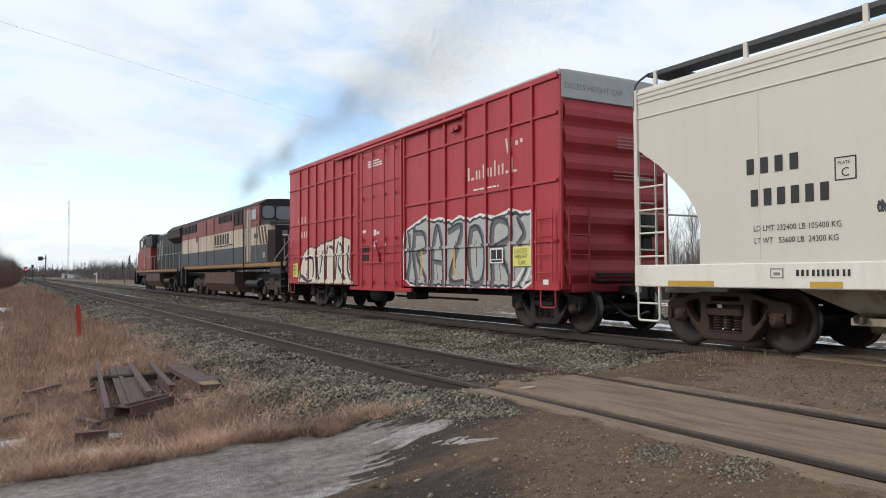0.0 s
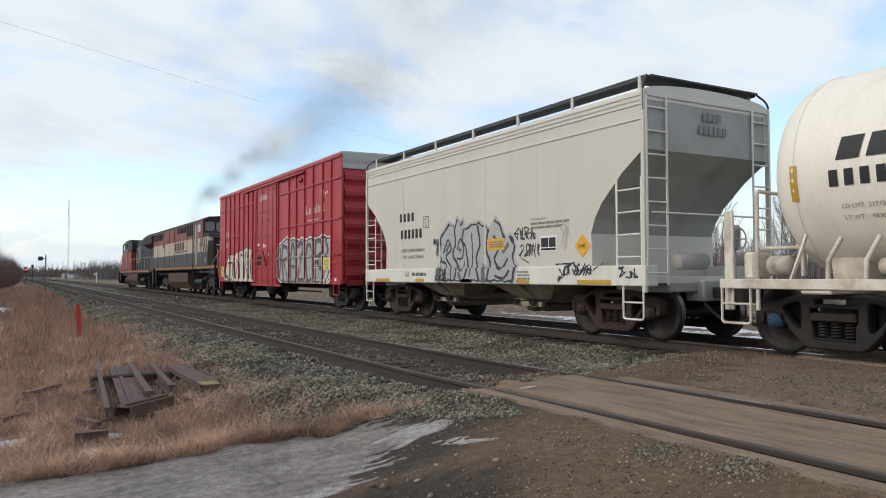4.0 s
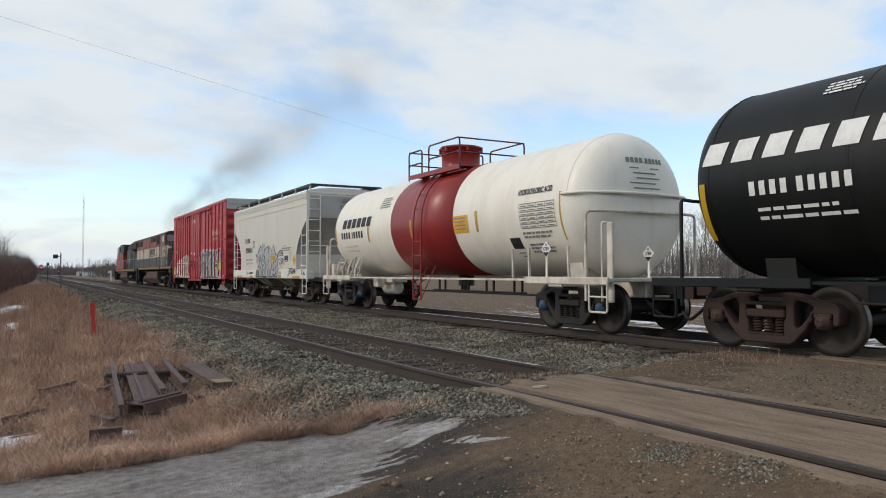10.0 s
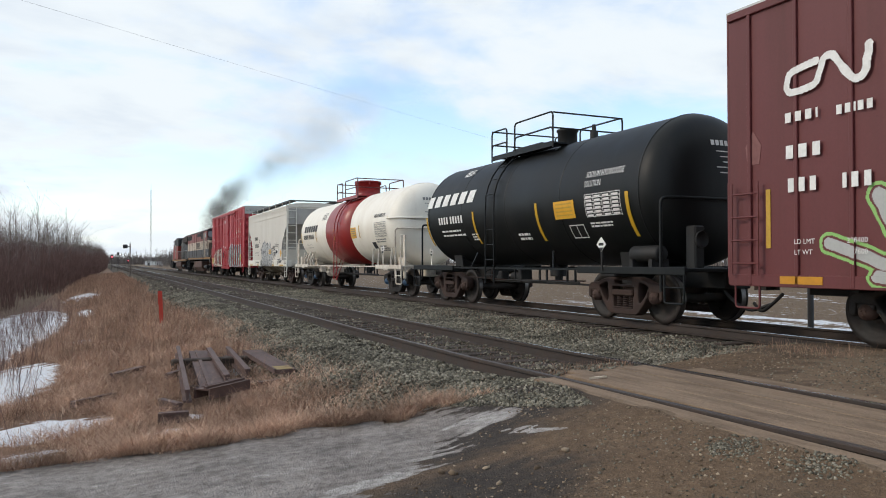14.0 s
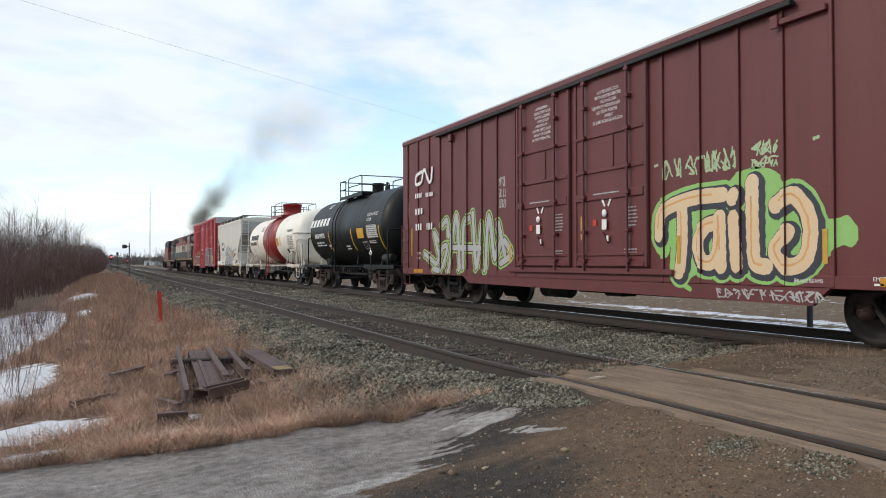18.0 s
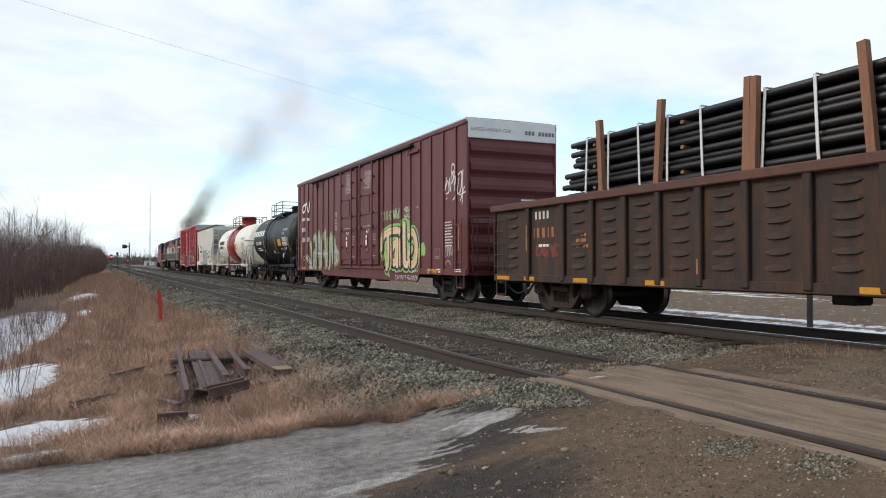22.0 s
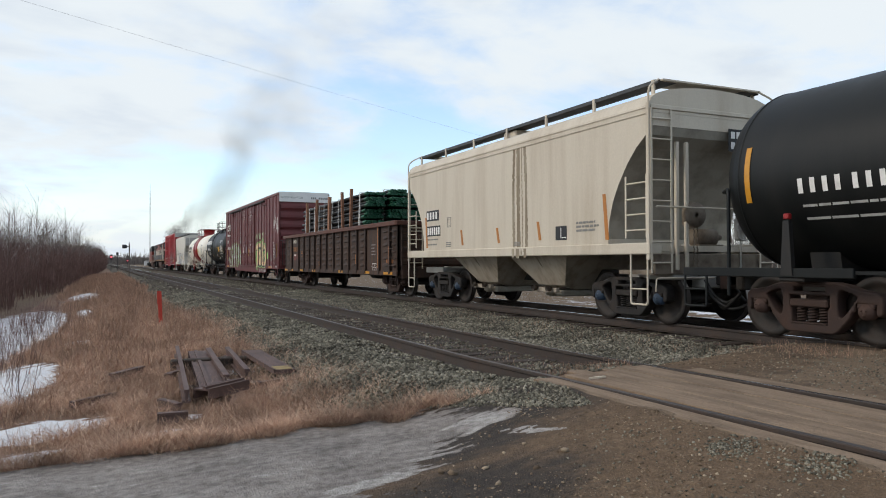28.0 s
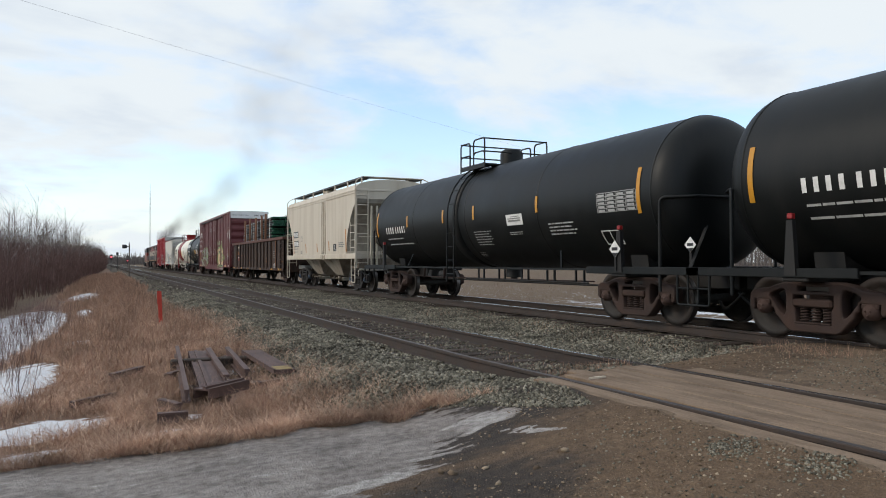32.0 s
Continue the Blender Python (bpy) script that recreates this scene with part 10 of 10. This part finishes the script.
def scrap():
    """Lengths of old rail, channel and plank thrown on the verge."""
    words = {"rail": "rusty length of old rail steel thrown on the grass verge", "channel": "rusty steel channel lying open on a scrap pile", "plank": "rust-brown flat bar lying in the dry grass"}
    for k, (kind, p, q, w, h) in enumerate(BEAMS):
        a, b, up = Vector(p), Vector(q), Vector((0, 0, 1))
        side = (b - a).cross(up).normalized()
        top = new("scrap_" + kind, None)
        tagged(top, words[kind], "scrap steel", "scrap steel on the verge")
        if kind == "rail":
            part("base", Geo().bar(a - up * h * .42, b - up * h * .42, w, h * .16), steel_rust, top)
            part("web", Geo().bar(a - up * h * .05, b - up * h * .05, w * .3, h * .6), steel_rust, top)
            part("head", Geo().bar(a + up * h * .37, b + up * h * .37, w * .6, h * .26), steel_rust, top)
        elif kind == "channel":
            part("web", Geo().bar(a, b, w, .02), steel_rust, top)
            for s_ in (-1, 1):
                part("flange", Geo().bar(a + side * s_ * (w / 2 - .012) - up * (h / 2 - .015), b + side * s_ * (w / 2 - .012) - up * (h / 2 - .015), .022, h), steel_rust, top)
            part("rib", Geo().bar(a.lerp(b, .02) + side * w * .12 + up * .022, a.lerp(b, .98) + side * w * .12 + up * .022, w * .16, .028), steel_rust, top)
        else:
            part("bar", Geo().bar(a, b, w, h), steel_rust, top)
            part("lip", Geo().bar(a + side * w * .46 + up * h * .5, b + side * w * .46 + up * h * .5, w * .08, h * .4), steel_rust, top)
        if k == 5:
            part("paint_patch", Geo().bar(a.lerp(b, .86) + up * h * .52, a.lerp(b, .985) + up * h * .52, w * .8, .006), dull_yellow, top, "yellow paint on the end of the steel")
    # low sleepers that carry the pile
    for y, x0, x1, h in ((12.7, 1.05, 2.5, .20), (10.6, .98, 2.2, .10)):
        z = float(relief(1.8, y))
        g = Geo().box(x0, x1, y - .10, y + .10, z - .05, z + h, .02)
        tagged(part("sleeper", g, tie_wood, None), "half-buried dark timber sleeper under scrap steel", "sleeper", "sleepers under the scrap")


wire_grey = material("weathered_aluminium_wire", (0.38, 0.38, 0.38), 0.5, scale=4)


def wood_chip():
    """A pale splinter knocked off the crossing."""
    g = Geo().prism([(-.11, -.02), (-.03, .012), (.10, .02), (.12, -.004), (.0, -.024)], "z", 0, .018)
    o = part("wood_chip", g, pale_wood, None)
    o.location = (4.63, 6.26, float(-.012 + .004))
    tagged(o, "pale splinter of fresh wood on the crossing", "wood chip")


pale_wood = material("fresh_split_wood", (0.62, 0.52, 0.40), 0.8, scale=9, stretch=(1, 6, 6))
wood_chip()


def marker_stake():
    x, y = 1.54, 21.9
    z = float(relief(x, y))
    top = new("marker_stake", None)
    top.location = (x, y, z)
    tagged(top, "orange-red painted wooden marker stake in the grass", "marker stake")
    part("post", Geo().bar((0.01, 0, 0), (-.03, 0, .98), .10, .03, (0, 1, 0)), orange_paint, top)
    part("top_flag", Geo().bar((-.032, -.018, .62), (-.045, -.018, .99), .105, .004, (0, 1, 0)), orange_paint, top)


def signals():
    # bracket signal beside the empty track
    z = float(relief(2.75, 77.9))
    top = new("railway_signal", None)
    top.location = (2.62, 77.85, z)
    tagged(top, "dark bracket signal post seen from behind", "railway signal")
    part("post", Geo().tube([(0, 0, 0), (0, 0, 3.45)], .055, 8), pole_wood, top)
    part("arm", Geo().bar((.02, 0, 3.18), (-.45, 0, 3.18), .06, .06), dark_metal, top)
    part("signal_head", Geo().lathe([(-.22, .0), (-.22, .19), (.14, .19), (.2, .12), (.2, 0)], "x", (-.42, 0, 3.18), 14), dark_metal, top, "dark oval signal head")
    part("finial", Geo().tube([(0, 0, 3.4), (0, 0, 3.62)], .025, 6), dark_metal, top)
    # thin post farther on
    top = new("signal_post", None)
    top.location = (3.0, 150, -.65)
    tagged(top, "thin dark post beside the track", "post")
    part("post", Geo().tube([(0, 0, 0), (0, 0, 3.7)], .06, 8), dark_metal, top)
    part("plate", Geo().box(-.20, .20, -.03, .03, 3.2, 3.75, .01), dark_metal, top)
    # red lights far down the line
    for x, y, zz, r in ((2.35, 180, 2.45, .17), (7.9, 250, 1.8, .14)):
        top = new("railway_signal", None)
        top.location = (x, y, -.65)
        tagged(top, "signal mast showing a red light", "railway signal", "red signals down the line")
        part("post", Geo().tube([(0, 0, 0), (0, 0, zz + .9)], .06, 8), dark_metal, top)
        part("signal_head", Geo().box(-.3, .3, -.02, .12, zz + .1, zz + 1.2, .05), dark_metal, top)
        part("red_lamp", Geo().lathe([(0, r), (-.06, r * .9), (-.1, 0)], "y", (0, -.03, zz + .65), 16), red_light, top, "glowing red lens")
    top = new("whistle_post", None)
    top.location = (17.8, 200, -.6)
    tagged(top, "white post with a short cross board", "post")
    part("post", Geo().box(-.12, .12, -.1, .1, 0, 2.5, .02), shed_white, top)
    part("board", Geo().box(-.7, .12, -.14, -.1, 1.9, 2.25, .01), shed_white, top)
    top = new("utility_post", None)
    top.location = (18.1, 150, -.6)
    tagged(top, "weathered grey timber post beyond the tracks", "post")
    part("post", Geo().tube([(0, 0, 0), (0, 0, 3.4)], .10, 8), pole_wood, top)
    top = new("field_post", None)
    top.location = (18.3, 14.75, float(relief(18.3, 14.75)) - .02)
    tagged(top, "short thick dark post in the field", "post")
    part("post", Geo().tube([(0, 0, 0), (0, 0, 1.78)], .085, 10), dark_metal, top)
    part("cap", Geo().lathe([(0, .095), (.05, .095), (.08, .04), (.085, 0)], "z", (0, 0, 1.78), 10), dark_metal, top)
    # radio mast
    top = new("radio_mast", None)
    top.location = (40.2, 700, -1)
    tagged(top, "tall thin lattice radio mast on the skyline", "mast")
    g = Geo()
    for a in (0, 2.094, 4.188):
        g.tube([(.55 * math.cos(a), .55 * math.sin(a), 0), (.55 * math.cos(a), .55 * math.sin(a), 66)], .10, 5)
    for k in range(44):
        for a in (0, 2.094, 4.188):
            g.tube([(.55 * math.cos(a), .55 * math.sin(a), k * 1.5), (.55 * math.cos(a + 2.094), .55 * math.sin(a + 2.094), k * 1.5 + 1.5)], .05, 3, False)
    part("lattice", g, pale_metal, top)
    part("antenna", Geo().tube([(0, 0, 66), (0, 0, 71)], .08, 5), pale_metal, top)
    # sheds at its foot
    for x, y, w, h in ((33, 600, 5, 3.2), (40, 610, 7, 2.8)):
        s = new("shed", None)
        s.location = (x, y, -1)
        tagged(s, "small pale shed on the skyline", "shed", "sheds by the mast")
        part("wall", Geo().box(-w / 2, w / 2, -2, 2, 0, h, .02), shed_white, s)
        part("roof", Geo().prism([(-w / 2 - .3, h), (0, h + 1.0), (w / 2 + .3, h), (w / 2 + .3, h - .15), (-w / 2 - .3, h - .15)], "y", -2.3, 2.3), roof_galv, s)
        part("door", Geo().box(-.5, .5, -2.06, -2.0, 0, 2.1, .01), dark_metal, s)
    # overhead wire
    top = new("overhead_wire", None)
    tagged(top, "thin grey overhead wire across the sky", "wire")
    a, b = Vector((-26, 8.4, 8.9)), Vector((64, 65.5, 8.9))
    part("wire", Geo().tube([a.lerp(b, i / 40) - Vector((0, 0, .5 * (1 - (i / 20 - 1) ** 2))) for i in range(41)], .0035, 5), wire_grey, top)
    for p in (a, b):
        q = new("utility_pole", None)
        q.location = (p.x, p.y, -1)
        tagged(q, "grey timber utility pole carrying a wire", "utility pole", "utility poles")
        part("pole", Geo().tube([(0, 0, 0), (0, 0, 10.6)], .16, 10, r2=.11), pole_wood, q)
        part("crossarm", Geo().box(-.9, .9, -.06, .06, 9.9, 10.05, .01), pole_wood, q)


bed_of_stones()
grasses()
thicket()
far_woods()
trees()
scrap()
marker_stake()
signals()
# ---- exhaust smoke: loose clouds of soot flecks that leave the stack and drift downwind ----
STACK = (TRACK_X, 37.35 + 4.6, FAR_Z + 4.6)
PUFFS = []


def smoke_material(name, near, far, peak):
    """Soot flecks that thin out downwind: they show between near and far metres of drift from the track."""
    m = bpy.data.materials.new(name)
    m.use_nodes = True
    nt = m.node_tree
    N, L = nt.nodes.new, nt.links.new
    out = nt.nodes["Material Output"]
    nt.nodes.remove(nt.nodes["Principled BSDF"])
    d, t, mx = N("ShaderNodeBsdfDiffuse"), N("ShaderNodeBsdfTransparent"), N("ShaderNodeMixShader")
    d.inputs["Color"].default_value = (0.150, 0.120, 0.104, 1)
    g, s = N("ShaderNodeNewGeometry"), N("ShaderNodeSeparateXYZ")
    L(g.outputs["Position"], s.inputs[0])

    def span(a, b, c, e):
        r = N("ShaderNodeMapRange"); r.interpolation_type = "SMOOTHSTEP"
        for k, v in zip(("From Min", "From Max", "To Min", "To Max"), (TRACK_X + a, TRACK_X + b, c, e)):
            r.inputs[k].default_value = v
        L(s.outputs["X"], r.inputs[0])
        return r.outputs[0]

    q = N("ShaderNodeMath"); q.operation = "MULTIPLY"
    L(span(*near, peak), q.inputs[0]); L(span(*far, 1.0, 0.0), q.inputs[1])
    L(q.outputs[0], mx.inputs[0]); L(t.outputs[0], mx.inputs[1]); L(d.outputs[0], mx.inputs[2]); L(mx.outputs[0], out.inputs[0])
    return m


def soot_mesh(r, mat, n, size, knots, spread, reach):
    """A puff: fine flecks gathered in soft knots."""
    c = r.normal(0, 1, (n, 3)) * spread + r.normal(0, spread * .9, (knots, 3))[r.randint(0, knots, n)]
    c *= np.minimum(1, reach / np.linalg.norm(c, axis=1))[:, None]
    a, b = r.normal(0, 1, (n, 3)), r.normal(0, 1, (n, 3))
    a /= np.linalg.norm(a, axis=1)[:, None]
    b -= a * (a * b).sum(1)[:, None]
    b /= np.linalg.norm(b, axis=1)[:, None]
    s = r.uniform(.75, 1.25, n)[:, None] * size
    V = np.stack([c - a * s - b * s, c + a * s - b * s, c + a * s + b * s, c - a * s + b * s], 1).reshape(-1, 3)
    me = bpy.data.meshes.new("soot")
    me.vertices.add(4 * n)
    me.vertices.foreach_set("co", V.astype(np.float32).ravel())
    me.loops.add(4 * n)
    me.polygons.add(n)
    me.polygons.foreach_set("loop_start", np.arange(0, 4 * n, 4))
    me.loops.foreach_set("vertex_index", np.arange(4 * n))
    me.update(calc_edges=True)
    me.materials.append(mat)
    return me


def build_smoke():
    young = smoke_material("fresh_diesel_smoke", (-2, -1, 1.0), (1.0, 7.5), .75)
    thick = smoke_material("dense_diesel_smoke", (-2, -1, 1.0), (0.3, 3.7), .80)
    old = smoke_material("thinned_diesel_smoke", (1.5, 5.5, 0.0), (4.0, 17.0), .62)
    r = np.random.RandomState(40)
    small, large = [soot_mesh(r, young, 3000, .0047, 7, .30, 1.2) for _ in range(3)] + [soot_mesh(r, thick, 12500, .0056, 8, .44, 1.3) for _ in range(3)], [soot_mesh(r, old, 13000, .0060, 9, .95, 3.2) for _ in range(6)]
    for n, shapes, hold in ((520, small, STACK[2] - 1.35), (230, large, -6.0)):
        for k in range(n):
            tb = -10.0 + 42.0 * k / n
            ob = new("smoke_puff", shapes[k % 3 + (3 if tb > 11 else 0)])
            tagged(ob, "drifting puff of dark grey diesel smoke", "smoke", "exhaust smoke of the locomotive", "stuff")
            PUFFS.append((ob, tb, r.normal(0, 1, 3), r.uniform(0, 6.28), (.8 + .4 * math.sin(tb * 2.3) * math.sin(tb * .9)), hold))


def puff_at(t, tb, w, gust, hold):
    """Where a puff stands: in the engine room before it leaves, then rising and drifting downwind."""
    if t <= tb:
        return Vector((STACK[0], STACK[1] + run(max(t, 0)) if t >= 0 else STACK[1] + t * 2.4, hold))
    a = t - tb
    y0 = STACK[1] + (run(tb) if tb >= 0 else tb * 2.4)
    lift = STACK[2] - hold
    rise = lift + (1.5 * (1 - math.exp(-a / 1.0)) + 1.25 * a) * (1 + .06 * w[2]) if a > .35 else lift * a / .35
    sp = .06 + .14 * a
    lull = float(np.interp(tb, [9, 14, 18.5, 22, 25, 27, 32], [1, .55, .55, .85, 1, 1.15, 1.0]))
    return Vector((STACK[0] + lull * (1.20 + .35 * gust) * a * min(1, .40 + a / 3) + w[0] * sp, y0 + .5 * a - .9 * (1 - math.exp(-a)) + w[1] * sp, hold + rise + (w[2] * sp * .6 if a > .35 else 0)))


build_smoke()
# ---- what moves ----
def motions():
    rows_t = sorted({round(0.5 * i, 2) for i in range(65)})
    for ob, y in CARS:
        walk(ob, [(t, pose(TRACK_X, y + run(t), FAR_Z)) for t in rows_t])
    # wheels roll without slipping: a row for each 70 degrees of turn
    ts, last = [0.0], 0.0
    for k in range(1, 961):
        t = k / 30
        if run(t) - last > WHEEL_R * radians(66) or k == 960:
            ts.append(t)
            last = run(t)
    for ob, y in WHEELSETS:
        walk(ob, [(t, Matrix.Translation((0, y, WHEEL_R)) @ Matrix.Rotation(-run(t) / WHEEL_R, 4, "X")) for t in ts])

    for ob, tb, w, turn, gust, hold in PUFFS:
        ts = [0.0] + [2.0 * k for k in range(1, 16) if 2.0 * k < tb - .3] + [t for t in (tb + a for a in (-.05, .2, .45, .9, 1.6, 2.6, 4, 6, 9, 13, 20)) if 0.05 < t < 31.9] + [32.0]
        walk(ob, [(t, Matrix.Translation(puff_at(t, tb, w, gust, hold)) @ Matrix.Rotation(turn + .12 * max(0, t - tb), 4, "Z")) for t in ts])


motions()
